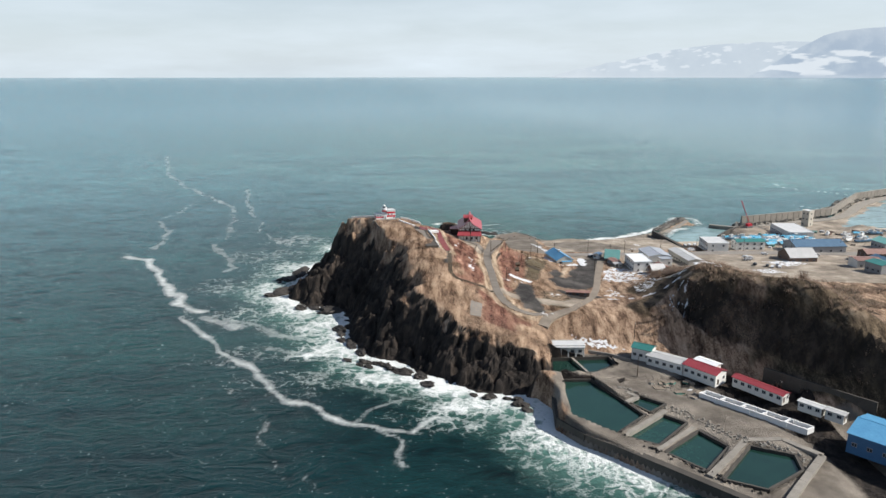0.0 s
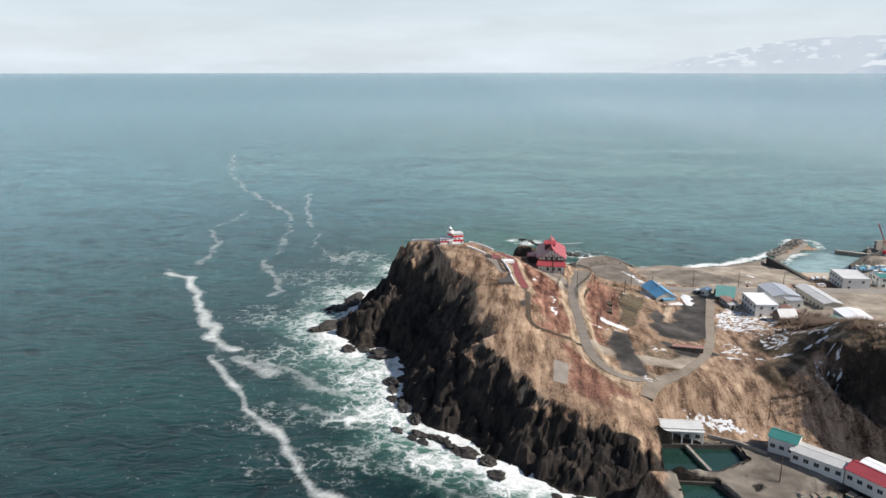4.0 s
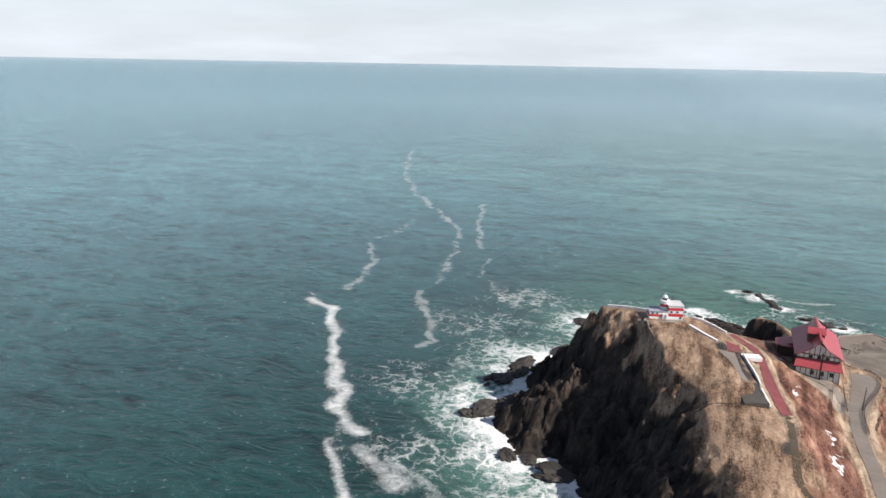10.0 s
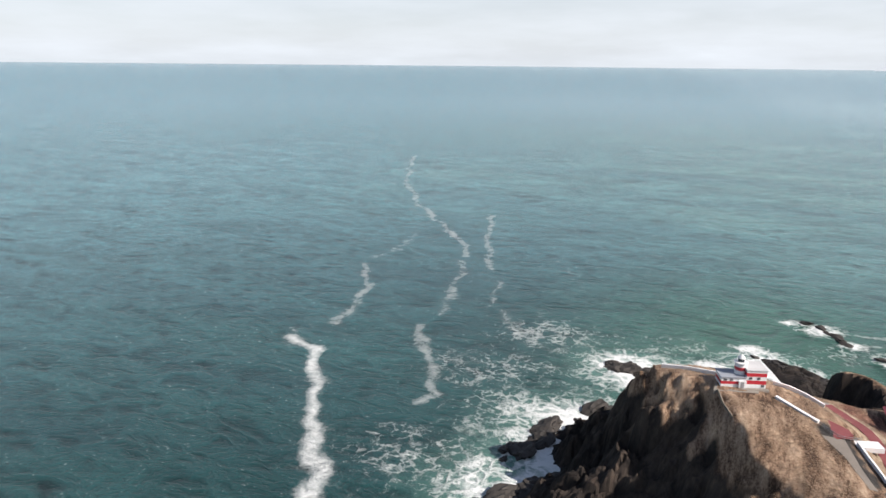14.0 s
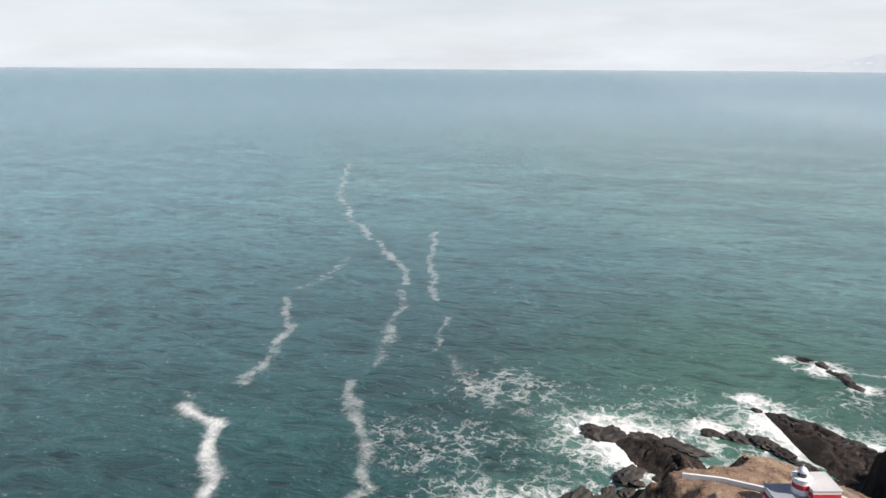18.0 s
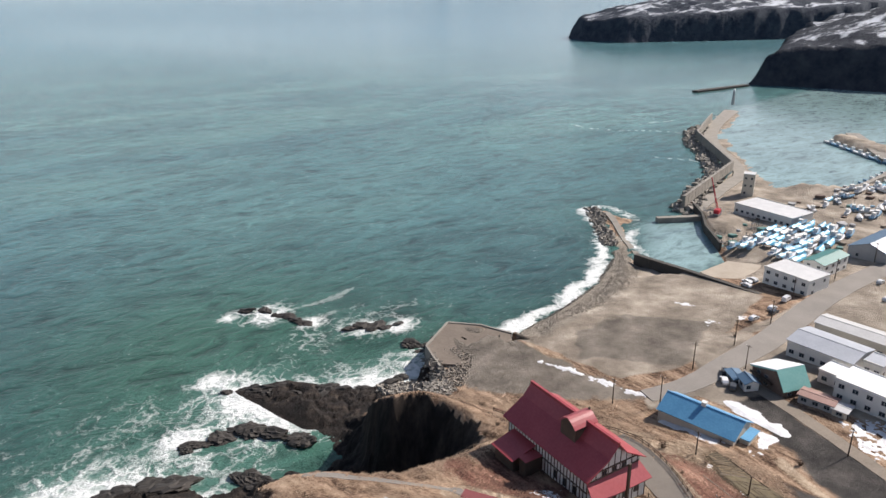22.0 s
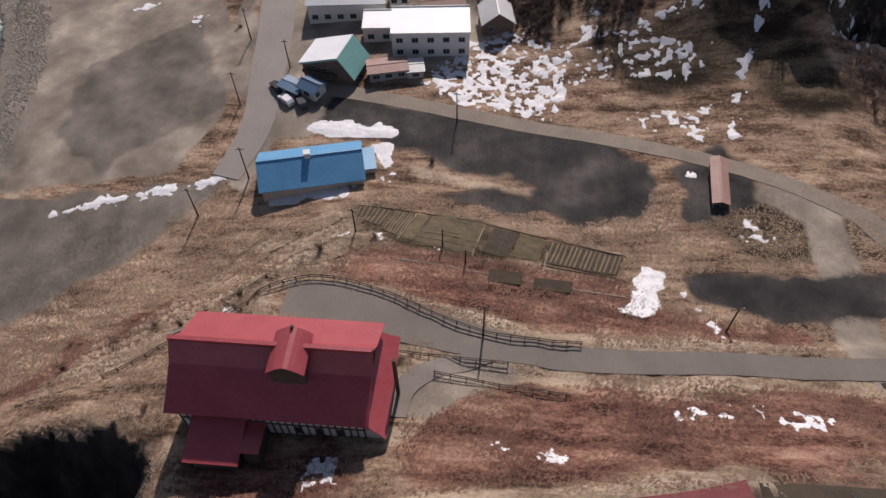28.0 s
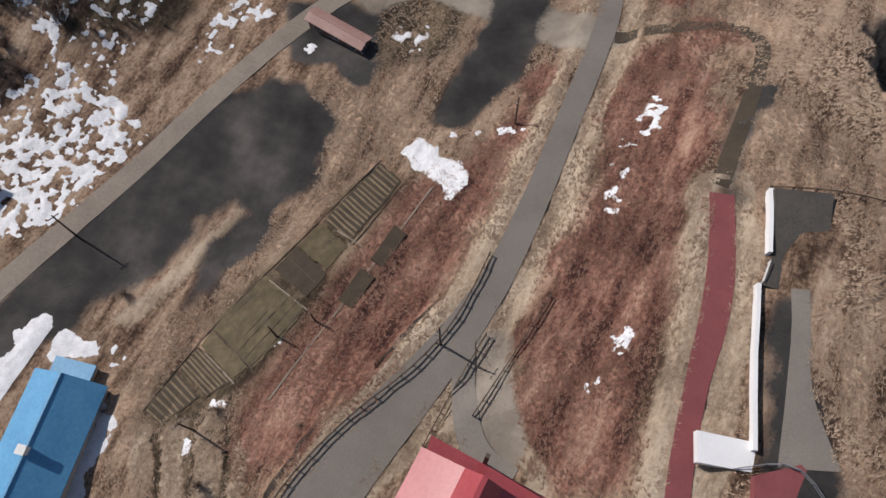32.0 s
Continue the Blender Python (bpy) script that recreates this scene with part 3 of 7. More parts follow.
soft_edge = (fbm(GX, GY, 6, 3, 21) - 0.5) * 5


def zone(polys, feather=2.5, wob=1.0):
    out = np.zeros_like(GX)
    for poly in polys:
        out = np.maximum(out, np.clip(0.5 + (sdist(GX, GY, poly) + soft_edge * wob) / (2 * feather), 0, 1))
    return out




def bench(line, half, soft=3.0):
    """Level the land across a path to the height along its middle."""
    global GZ
    p = np.array(line, float)
    d = np.r_[0, np.cumsum(np.hypot(*np.diff(p, axis=0).T))]
    s = np.arange(0, d[-1], 1.0)
    px, py = np.interp(s, d, p[:, 0]), np.interp(s, d, p[:, 1])
    pz = ground_at(px, py)[0]
    pz = np.convolve(np.pad(pz, 4, mode="edge"), np.ones(9) / 9, "valid")
    best, goal = np.full_like(GX, 1e9), GZ.copy()
    for x, y, z in zip(px, py, pz):
        q = (GX - x) ** 2 + (GY - y) ** 2
        goal = np.where(q < best, z, goal)
        best = np.minimum(best, q)
    w = 1 - sstep(half, half + soft, np.sqrt(best))
    GZ = GZ * (1 - w) + goal * w


bench([(47, 315), (40.5, 312), (34, 313), (29, 318), (26.4, 326), (25.5, 336), (24.5, 352), (23.5, 368), (23.8, 382), (27, 396)], 2.8)
bench([(24, 386), (27, 396), (30.5, 408), (31.5, 419)], 4.6, 2.5)
bench([(2.6, 359), (-1, 374), (-1.6, 384), (-3.2, 396), (-6.5, 406), (-11, 413)], 2.0, 2.0)
bench([(97, 428), (92, 408), (85.5, 384), (79, 356), (71, 336), (60, 321)], 3.0, 4.0)
# cut banks stepping down from the mansion towards the blue-roofed house
STEPS = [(12, 452), (28, 452), (42, 439), (54, 431), (61, 414), (52, 407), (43, 411), (37, 421), (30, 432), (22, 440)]
stepped = np.clip(0.5 + sdist(GX, GY, STEPS) / 4, 0, 1)
tread = (GZ + (fbm(GX, GY, 9, 3, 55) - 0.5) * 1.7) / 1.9
part_up = tread - np.floor(tread)
level = np.floor(tread) + sstep(0.72, 1.0, part_up)
riser = stepped * sstep(0.55, 0.72, part_up) * (1 - sstep(0.93, 1.0, part_up))
GZ = GZ + stepped * (level - tread + 0.2) * 1.9
GWILD = GWILD * np.where(GY > 440, GX < 63, GX < 135)
slope = np.hypot(*np.gradient(GZ, gy, gx))
stone = np.clip((0.90 - GU) / 0.16 + (fbm(GX, GY, 7, 4, 31) - 0.5) * 2.6, 0, 1) * np.clip(GWILD * 3, 0, 1) * (GU < 0.995)
stone = np.maximum(stone, np.clip((slope - 1.3) / 0.5, 0, 1) * np.clip(GWILD * 3, 0, 1) * np.clip((31 - GZ) / 9 + (fbm(GX, GY, 8, 3, 33) - 0.5) * 1.5, 0.3, 1))
cove = np.exp(-((GX + 2) ** 2 + (GY - 446) ** 2) / 26.0 ** 2)
stone = np.maximum(stone, np.clip(cove * 2.2 - 0.6, 0, 1) * (slope > 0.9))
stone = np.maximum(stone, np.clip((4.0 - GZ) / 2, 0, 1) * np.clip(GWILD * 3, 0, 1))
hill_face = np.clip(sdist(GX, GY, HILL_FOOT + HILL_RIM[::-1]) / 3, 0, 1)
stone = np.maximum(stone * (1 - hill_face), 0.58 * hill_face)
reef = zone([[(-80, 462), (-40, 470), (-20, 480), (-3, 478), (4, 488), (16, 487), (26, 486), (36, 492), (36, 505), (10, 525), (-30, 540), (-80, 505)]], 2, 0.6)
stone = np.maximum(stone, reef)


PATHS = [[(47, 315), (40.5, 312), (34, 313), (29, 318), (26.4, 326), (25.5, 336), (24.5, 352), (23.5, 368), (23.8, 382), (27, 396), (31, 412), (31.5, 419)], [(2.6, 359), (-1, 374), (-3.2, 396), (-11, 413)], [(24, 387), (20.5, 395), (12, 400)]]
hay = np.maximum.reduce([1 - sstep(0.4, 2.6, np.abs(ldist(GX, GY, line)[0] - w) + soft_edge * 0.35) for line, w in zip(PATHS, (3.6, 2.4, 2.6))])
hay = np.maximum(hay, 0.95 * stepped * (1 - riser) * np.clip(fbm(GX, GY, 8, 3, 59) * 3 - 0.5, 0, 1))
hay = np.maximum(hay, 0.85 * np.exp(-((ldist(GX - 3.0, GY - 2.0, HILL_RIM)[0] + soft_edge * 0.5) / 3.0) ** 2) * (1 - hill_face))
hay = np.maximum(hay, 0.8 * np.exp(-((ldist(GX, GY, [(66, 484), (84, 478), (104, 474), (124, 468), (136, 462)])[0] + soft_edge * 0.5) / 2.6) ** 2))
hay = np.maximum(hay, 0.8 * np.clip(0.5 + sdist(GX, GY, [(74, 404), (70, 394), (66, 379), (64, 380), (67, 395), (70, 404)]) / 2.0, 0, 1))
verge = np.minimum.reduce([sstep(2.6, 6.0, ldist(GX, GY, line)[0] + soft_edge * 0.5) for line in PATHS])


def blocks(x, y, size, seed):
    """A random level for each of many jointed blocks of about this size."""
    x, y = x / size, y / size
    ix, iy = np.floor(x), np.floor(y)
    best, val = np.full(np.shape(x), 1e9), np.zeros(np.shape(x))
    for a in (-1, 0, 1):
        for b in (-1, 0, 1):
            cx, cy = ix + a, iy + b
            d = (cx + hash2(cx, cy, seed) - x) ** 2 + (cy + hash2(cx, cy, seed + 1) - y) ** 2
            val = np.where(d < best, hash2(cx, cy, seed + 2), val)
            best = np.minimum(best, d)
    return val - 0.5


cleft = np.clip(1 - np.abs(fbm(GX, GY, 9, 3, 41) - 0.5) * 9, 0, 1) ** 1.5
wx, wy = GX + (fbm(GX, GY, 5, 2, 47) - 0.5) * 4, GY + (fbm(GX, GY, 5, 2, 48) - 0.5) * 4
GZ = GZ + stone * (1 - 0.75 * np.clip(cove * 1.6, 0, 1)) * np.clip(GZ, 0, 4) / 4 * (blocks(wx, wy, 2.6, 42) * 1.5 + blocks(wx, wy, 7.5, 43) * 2.2 - 2.6 * cleft + 0.4)
GZ = GZ + (1 - stone) * np.clip(GZ / 12, 0, 1) * (fbm(GX, GY, 2.2, 3, 51) - 0.5) * 0.5 * (1 - zone(GRIT + LOTS + TAR, 2, 0.4))
keep = np.maximum.reduce([GZ[:-1, :-1], GZ[1:, :-1], GZ[:-1, 1:], GZ[1:, 1:]]) > -2.5
ground = tagged(new("ground", grid_mesh("ground", gx, gy, GZ, keep, [
    ("rusty", verge * zone(RUSTY, 5, 2.2)), ("hay", hay), ("scrub", np.maximum(zone(SCRUB, 5, 1.5) * np.where(GX > 80, np.clip((fbm(GX, GY, 24, 4, 57) - 0.36) * 6, 0.25, 1), 1), riser * 0.95)), ("grit", zone(GRIT, 1.6, 0.6)), ("lot", zone(LOTS, 2.6, 1.2)), ("tar", zone(TAR, 2.4, 1.2)), ("beach", zone(BEACH, 1.5, 0.8)), ("stone", stone), ("crag", np.clip((GZ - 9) / 20, 0, 1) * (1 - hill_face))])),
    "rocky cape with dry straw and rust-brown grass", "ground", kind="structure")
ground.data.materials.append(ground_material())
rough_face = np.zeros(len(ground.data.vertices), np.float32)
ground.data.attributes["stone"].data.foreach_get("value", rough_face)
for f in ground.data.polygons:
    if rough_face[f.vertices[0]] > 0.5:
        f.use_smooth = False


def on_ground(x, y):
    """The built sheet's height at (x, y)."""
    i, j = int(np.clip(np.searchsorted(gx, x) - 1, 0, len(gx) - 2)), int(np.clip(np.searchsorted(gy, y) - 1, 0, len(gy) - 2))
    fx, fy = (x - gx[i]) / (gx[i + 1] - gx[i]), (y - gy[j]) / (gy[j + 1] - gy[j])
    return float((GZ[j, i] * (1 - fx) + GZ[j, i + 1] * fx) * (1 - fy) + (GZ[j + 1, i] * (1 - fx) + GZ[j + 1, i + 1] * fx) * fy)


# ---- the sea ----
# foam streaks: half-width, strength, line
FAR_STREAKS = [
    (3.6, 0.80, [(-410, 1052), (-372, 950), (-335, 862), (-278, 762), (-219, 683), (-196, 650), (-184, 622)]),
    (3.8, 0.72, [(-208, 746), (-188, 675), (-163, 603)]),
    (3.0, 0.60, [(-153, 584), (-145, 556), (-144, 542)]),
    (4.6, 0.62, [(-182, 610), (-174, 575), (-168, 549), (-164, 521)]),
    (4.4, 0.74, [(-166, 503), (-154, 479), (-142, 461), (-133, 439), (-137, 433)]),
    (5.6, 0.52, [(-247, 685), (-238, 651), (-236, 612), (-240, 598)]),
    (5.2, 0.70, [(-238, 585), (-219, 554), (-207, 519), (-205, 489)]),
    (1.6, 0.46, [(-302, 386), (-315, 412), (-332, 445), (-352, 500), (-371, 560), (-390, 634)]),
    (2.0, 0.44, [(-153, 687), (-131, 642), (-111, 602), (-101, 576)]),
]
MID_STREAKS = [
    (3.2, 0.62, [(-219, 476), (-208, 466)]),
    (4.2, 1.05, [(-214, 468), (-196, 458), (-177, 424), (-163, 403), (-147, 381), (-136, 362), (-125, 355)]),
    (1.8, 0.66, [(-139, 368), (-135, 358), (-129, 345), (-119, 331), (-113, 322)]),
    (5.6, 0.86, [(-121, 347), (-111, 340), (-102, 332)]),
    (4.6, 0.74, [(-108, 342), (-90, 332), (-72, 322), (-56, 312)]),
    (4.2, 0.70, [(-84, 306), (-66, 298), (-52, 292), (-38, 290)]),
    (4.6, 0.60, [(-136, 538), (-125, 517), (-111, 506), (-102, 497)]),
    (2.4, 0.58, [(-117, 423), (-102, 414), (-94, 410)]),
    (1.2, 0.50, [(-132, 373), (-130, 389), (-120, 384)]),
    (1.2, 0.50, [(-121, 375), (-112, 370), (-101, 357), (-108, 350)]),
    (1.4, 0.46, [(-126, 392), (-112, 388), (-104, 378)]),
]
SOUTH_STREAKS = [
    (2.2, 0.98, [(-133, 347), (-113, 322), (-94, 297), (-86, 287), (-72, 274), (-56, 253), (-42, 241), (-27, 234), (-12, 229), (-3, 241), (2, 239)]),
    (1.2, 0.66, [(-92, 309), (-81, 297), (-83, 284)]),
    (1.8, 0.80, [(-25, 234), (-15, 220), (-12, 210)]),
    (1.3, 0.60, [(-77, 262), (-67, 238), (-62, 231), (-56, 218), (-52, 209), (-46, 196)]),
    (0.9, 0.50, [(-54, 245), (-48, 227)]),
    (1.3, 0.60, [(-42, 203), (-37, 192)]),
    (1.3, 0.60, [(31, 190), (34, 199), (38, 202)]),
    (2.0, 0.70, [(-29, 234), (-25, 249), (-16, 257)]),
    (2.6, 0.72, [(-44, 272), (-24, 262), (-8, 254), (12, 246)]),
]
BAY_STREAKS = [
    (2.0, 0.80, [(370, 789), (367, 764), (378, 743), (398, 725), (413, 704)]),
    (2.2, 0.80, [(407, 751), (432, 749), (451, 744)]),
    (2.4, 0.74, [(326, 658), (334, 640), (340, 631), (334, 618)]),
    (2.6, 0.78, [(-2, 572), (14, 566), (32, 566), (44, 572)]),
    (2.2, 0.66, [(2, 560), (20, 552), (40, 556)]),
]


def math_node(n, l, kind, a, b=None, c=None):
    m = n.new("ShaderNodeMath")
    m.operation = kind
    for k, v in enumerate((a, b, c)):
        if v is None:
            continue
        if hasattr(v, "links"):
            l.new(v, m.inputs[k])
        else:
            m.inputs[k].default_value = v
    return m.outputs[0]


def span_node(n, l, v, a, b, lo=0.0, hi=1.0, soft=False):
    r = n.new("ShaderNodeMapRange")
    r.interpolation_type = "SMOOTHSTEP" if soft else "LINEAR"
    for key, x in (("From Min", a), ("From Max", b), ("To Min", lo), ("To Max", hi)):
        r.inputs[key].default_value = x
    l.new(v, r.inputs["Value"])
    return r.outputs["Result"]


def sea_material():
    m, n, l, p = nodes_of("sea")

    def crest(scale, turn, detail, rough, bend):
        t = noise_node(n, l, 1.0, detail, rough, ((scale[0], scale[1], 0.1), (0, 0, turn)))
        t.inputs["Distortion"].default_value = bend
        # sharp backs: one less the distance from the middle value
        return math_node(n, l, "SUBTRACT", 1.0, math_node(n, l, "ABSOLUTE", math_node(n, l, "MULTIPLY_ADD", t.outputs["Fac"], 2.6, -1.3)))
    swell, ripple = crest((0.026, 0.056), -0.30, 3, 0.55, 0.5), crest((0.060, 0.125), -0.22, 4, 0.6, 0.6)
    chop = noise_node(n, l, 0.75, 5, 0.65).outputs["Fac"]
    patch = noise_node(n, l, 1.0, 6, 0.6, ((0.0030, 0.0085, 0.01), (0, 0, 0.25))).outputs["Fac"]
    gust = noise_node(n, l, 1.0, 4, 0.6, ((0.012, 0.030, 0.01), (0, 0, -0.2))).outputs["Fac"]
    wisp = noise_node(n, l, 0.12, 9, 0.70)
    wisp.inputs["Distortion"].default_value = 0.7
    wisp = wisp.outputs["Fac"]
    fine = noise_node(n, l, 0.55, 6, 0.7).outputs["Fac"]
    # lace: the edges of warped cells
    lace = n.new("ShaderNodeTexVoronoi")
    lace.feature = "DISTANCE_TO_EDGE"
    lace.inputs["Scale"].default_value = 0.17
    tc, warp, addv, sc = n.new("ShaderNodeTexCoord"), n.new("ShaderNodeTexNoise"), n.new("ShaderNodeVectorMath"), n.new("ShaderNodeVectorMath")
    warp.inputs["Scale"].default_value, warp.inputs["Detail"].default_value, warp.inputs["Roughness"].default_value = 0.10, 6, 0.62
    sc.operation = "SCALE"
    sc.inputs["Scale"].default_value = 20.0
    l.new(tc.outputs["Object"], warp.inputs["Vector"])
    l.new(warp.outputs["Color"], sc.inputs[0])
    l.new(tc.outputs["Object"], addv.inputs[0])
    l.new(sc.outputs["Vector"], addv.inputs[1])
    l.new(addv.outputs["Vector"], lace.inputs["Vector"])
    web = span_node(n, l, lace.outputs["Distance"], 0.0, 0.22, 0.16, -0.16)
    # water: open sea, silty bay, shallows, harbour; haze painted into bay and harbour
    deep = ramp_node(n, [(0.36, (0.0020, 0.0105, 0.0130)), (0.50, (0.0026, 0.0160, 0.0165)), (0.64, (0.0040, 0.0240, 0.0220))])
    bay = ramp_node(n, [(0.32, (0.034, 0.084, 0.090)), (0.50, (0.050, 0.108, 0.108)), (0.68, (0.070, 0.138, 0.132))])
    l.new(patch, deep.inputs["Fac"])
    l.new(patch, bay.inputs["Fac"])
    # far water paled with distance: sky reflection put into its colour
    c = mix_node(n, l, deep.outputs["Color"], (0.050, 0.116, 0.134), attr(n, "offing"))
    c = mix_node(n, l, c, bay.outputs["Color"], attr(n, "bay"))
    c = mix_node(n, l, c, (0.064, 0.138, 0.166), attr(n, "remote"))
    c = mix_node(n, l, c, (0.024, 0.066, 0.048), attr(n, "shoal"))
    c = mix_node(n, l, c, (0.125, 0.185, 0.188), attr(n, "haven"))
    # the waves' light and shade painted in: paler backs, darker troughs, and broad gusts
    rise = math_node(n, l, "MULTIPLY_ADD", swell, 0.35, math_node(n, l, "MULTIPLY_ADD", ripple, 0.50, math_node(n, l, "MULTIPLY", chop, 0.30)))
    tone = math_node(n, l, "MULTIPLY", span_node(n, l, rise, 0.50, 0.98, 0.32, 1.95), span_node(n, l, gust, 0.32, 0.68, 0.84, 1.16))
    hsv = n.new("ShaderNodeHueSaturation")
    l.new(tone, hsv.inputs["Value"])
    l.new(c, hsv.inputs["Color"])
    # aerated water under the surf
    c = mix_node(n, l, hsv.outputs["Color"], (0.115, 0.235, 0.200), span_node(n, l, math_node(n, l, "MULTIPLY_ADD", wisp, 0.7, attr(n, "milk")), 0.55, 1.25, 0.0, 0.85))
    # surf, torn into lace at its thin places
    surf = math_node(n, l, "ADD", math_node(n, l, "MULTIPLY_ADD", wisp, 1.15, attr(n, "foam")), web)
    surf = span_node(n, l, math_node(n, l, "MULTIPLY_ADD", fine, 0.30, surf), 1.02, 1.62, 0.0, 1.0, True)
    # streaks: soft, worn at the edges
    worn = math_node(n, l, "MULTIPLY_ADD", wisp, 1.25, math_node(n, l, "MULTIPLY_ADD", fine, 0.75, attr(n, "streak")))
    lines = span_node(n, l, worn, 1.36, 2.36, 0.0, 0.88, True)
    foam = math_node(n, l, "MAXIMUM", surf, lines)
    caps = math_node(n, l, "MULTIPLY", span_node(n, l, math_node(n, l, "MULTIPLY_ADD", fine, 0.9, ripple), 1.50, 1.60), 0.25)
    foam = math_node(n, l, "MAXIMUM", foam, math_node(n, l, "MULTIPLY", caps, math_node(n, l, "SUBTRACT", 1.0, attr(n, "haven"))))
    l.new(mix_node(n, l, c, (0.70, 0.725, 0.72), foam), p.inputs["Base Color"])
    l.new(span_node(n, l, foam, 0.0, 0.7, 0.16, 0.85), p.inputs["Roughness"])
    p.inputs["IOR"].default_value = 1.33
    p.inputs["Specular IOR Level"].default_value = 0.42
    bump = bump_node(n, l, p, math_node(n, l, "MULTIPLY_ADD", foam, 0.25, rise), 0.5, 2.2)
    l.new(span_node(n, l, math_node(n, l, "MAXIMUM", attr(n, "haven"), math_node(n, l, "MAXIMUM", math_node(n, l, "MULTIPLY", attr(n, "calm"), 0.9), math_node(n, l, "MULTIPLY", attr(n, "bay"), 0.5))), 0.0, 1.0, 0.75, 0.06), bump.inputs["Strength"])
    return m


sx = axis([(-4900, 300), (-2500, 130), (-900, 30), (-430, 4), (-270, 1.3), (120, 4), (470, 12), (620, 40), (1400, 130), (2500, 300), (4900, 300)])
sy = axis([(-4500, 300), (-2000, 120), (-300, 20), (120, 3), (190, 1.3), (620, 4), (1060, 20), (1600, 130), (2900, 300), (5200, 300)])
SX, SY = np.meshgrid(sx, sy)
far_r = np.hypot(SX, SY - 200)
SEA_FAR = 87.0
SZ = SEA_FAR * sstep(2300, 4400, far_r) + (fbm(SX, SY, 22, 3, 61) - 0.5) * 0.5 * (far_r < 1500)
shore = sdist(SX, SY, COAST)
near = np.exp(np.minimum(shore, 0) / 14.0)


def around(spots):
    out = np.zeros_like(SX)
    for hx, hy, hr in spots:
        out = np.maximum(out, np.exp(-((SX - hx) ** 2 + (SY - hy) ** 2) / (hr * hr)))
    return out


swash = np.maximum(around(((-20, 296, 44), (-60, 340, 50), (-90, 400, 42), (25, 258, 36), (-40, 318, 34), (45, 215, 30))), 0.62 * around(((-92, 430, 44), (-70, 490, 40), (-25, 505, 32), (24, 502, 22))))
surf = around(((85, 508, 26), (125, 518, 36), (165, 545, 34), (195, 585, 20)))
foam = np.exp(np.minimum(shore, 0) / 19.0) * 1.0 * np.clip(swash * 1.8, 0, 1)
foam = np.maximum(foam, np.exp(-((shore + 4 + (fbm(SX, SY, 9, 2, 79) - 0.5) * 7) / 4.2) ** 2) * 0.95 * np.clip(surf * 1.6, 0, 1))
foam = np.maximum(foam, np.exp(np.minimum(shore, 0) / 34.0) * (0.10 + 1.2 * (fbm(SX, SY, 16, 3, 73) - 0.15)) * swash)
wander = (fbm(SX, SY, 30, 3, 71) - 0.5) * 14 + (fbm(SX, SY, 7, 2, 75) - 0.5) * 6
stray_x, stray_y = (fbm(SX, SY, 16, 3, 76) - 0.5) * 9, (fbm(SX, SY, 16, 3, 78) - 0.5) * 9
streak = np.zeros_like(SX)
for half, power, line in FAR_STREAKS + MID_STREAKS + SOUTH_STREAKS + BAY_STREAKS:
    d, s = ldist(SX + stray_x, SY + stray_y, line)
    wide = half * (0.45 + 1.1 * fbm(SX, SY, 20, 2, 77))
    streak = np.maximum(streak, power * np.exp(-(d / wide) ** 2))
    streak = np.maximum(streak, 0.40 * power * np.exp(-(d / (half * 3.0)) ** 2))
# loose lace drifting off the cape, and the surf round single reefs
for rx, ry, ra, rb_, rp in ((-48, 305, 18, 12, 0.85), (-62, 335, 20, 12, 0.75), (-22, 276, 20, 9, 0.85), (12, 250, 22, 9, 0.8), (-100, 395, 14, 18, 0.7), (-115, 400, 40, 26, 0.40), (-100, 350, 34, 22, 0.42), (-118, 470, 40, 30, 0.37), (-100, 440, 24, 24, 0.50), (-108, 515, 34, 26, 0.42), (-60, 270, 36, 18, 0.36), (5, 240, 24, 14, 0.45), (-85, 300, 30, 20, 0.34), (30, 540, 40, 16, 0.42), (-50, 520, 30, 24, 0.34)):
    foam = np.maximum(foam, rp * np.exp(-(((SX + wander - rx) / ra) ** 2 + ((SY + wander - ry) / rb_) ** 2)))
for rx, ry, rr in ((8, 568, 9), (20, 552, 6), (32, 538, 7), (44, 532, 7), (-22, 530, 8), (-40, 504, 9), (-2, 574, 5)):
    foam = np.maximum(foam, 0.85 * np.exp(-(((SX + wander * 0.3 - rx) / 1.4) ** 2 + (SY + wander * 0.3 - ry) ** 2) / (rr * rr)))
pool_in = np.maximum.reduce([sdist(SX, SY, q) for q in POOLS])
foam = np.where(pool_in > -2, 0.85 * np.exp(-((SX - 54) ** 2 + (SY - 228) ** 2) / 40.0) + 0.5 * np.exp(-((SX - 92) ** 2 + (SY - 196) ** 2) / 30.0), foam)
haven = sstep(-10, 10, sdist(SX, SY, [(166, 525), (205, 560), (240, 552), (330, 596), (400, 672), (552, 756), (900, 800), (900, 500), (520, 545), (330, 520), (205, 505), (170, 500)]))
foam, streak = foam * (1 - haven), streak * (1 - haven)
foam = foam * (1 - 0.85 * np.exp(-((SX + 13) ** 2 + (SY - 474) ** 2) / 15.0 ** 2))
drift = (fbm(SX, SY, 160, 4, 87) - 0.5) * np.clip(1.6 - far_r / 1200, 0, 1)
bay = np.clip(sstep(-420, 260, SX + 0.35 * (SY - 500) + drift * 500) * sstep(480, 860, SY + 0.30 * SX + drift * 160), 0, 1)
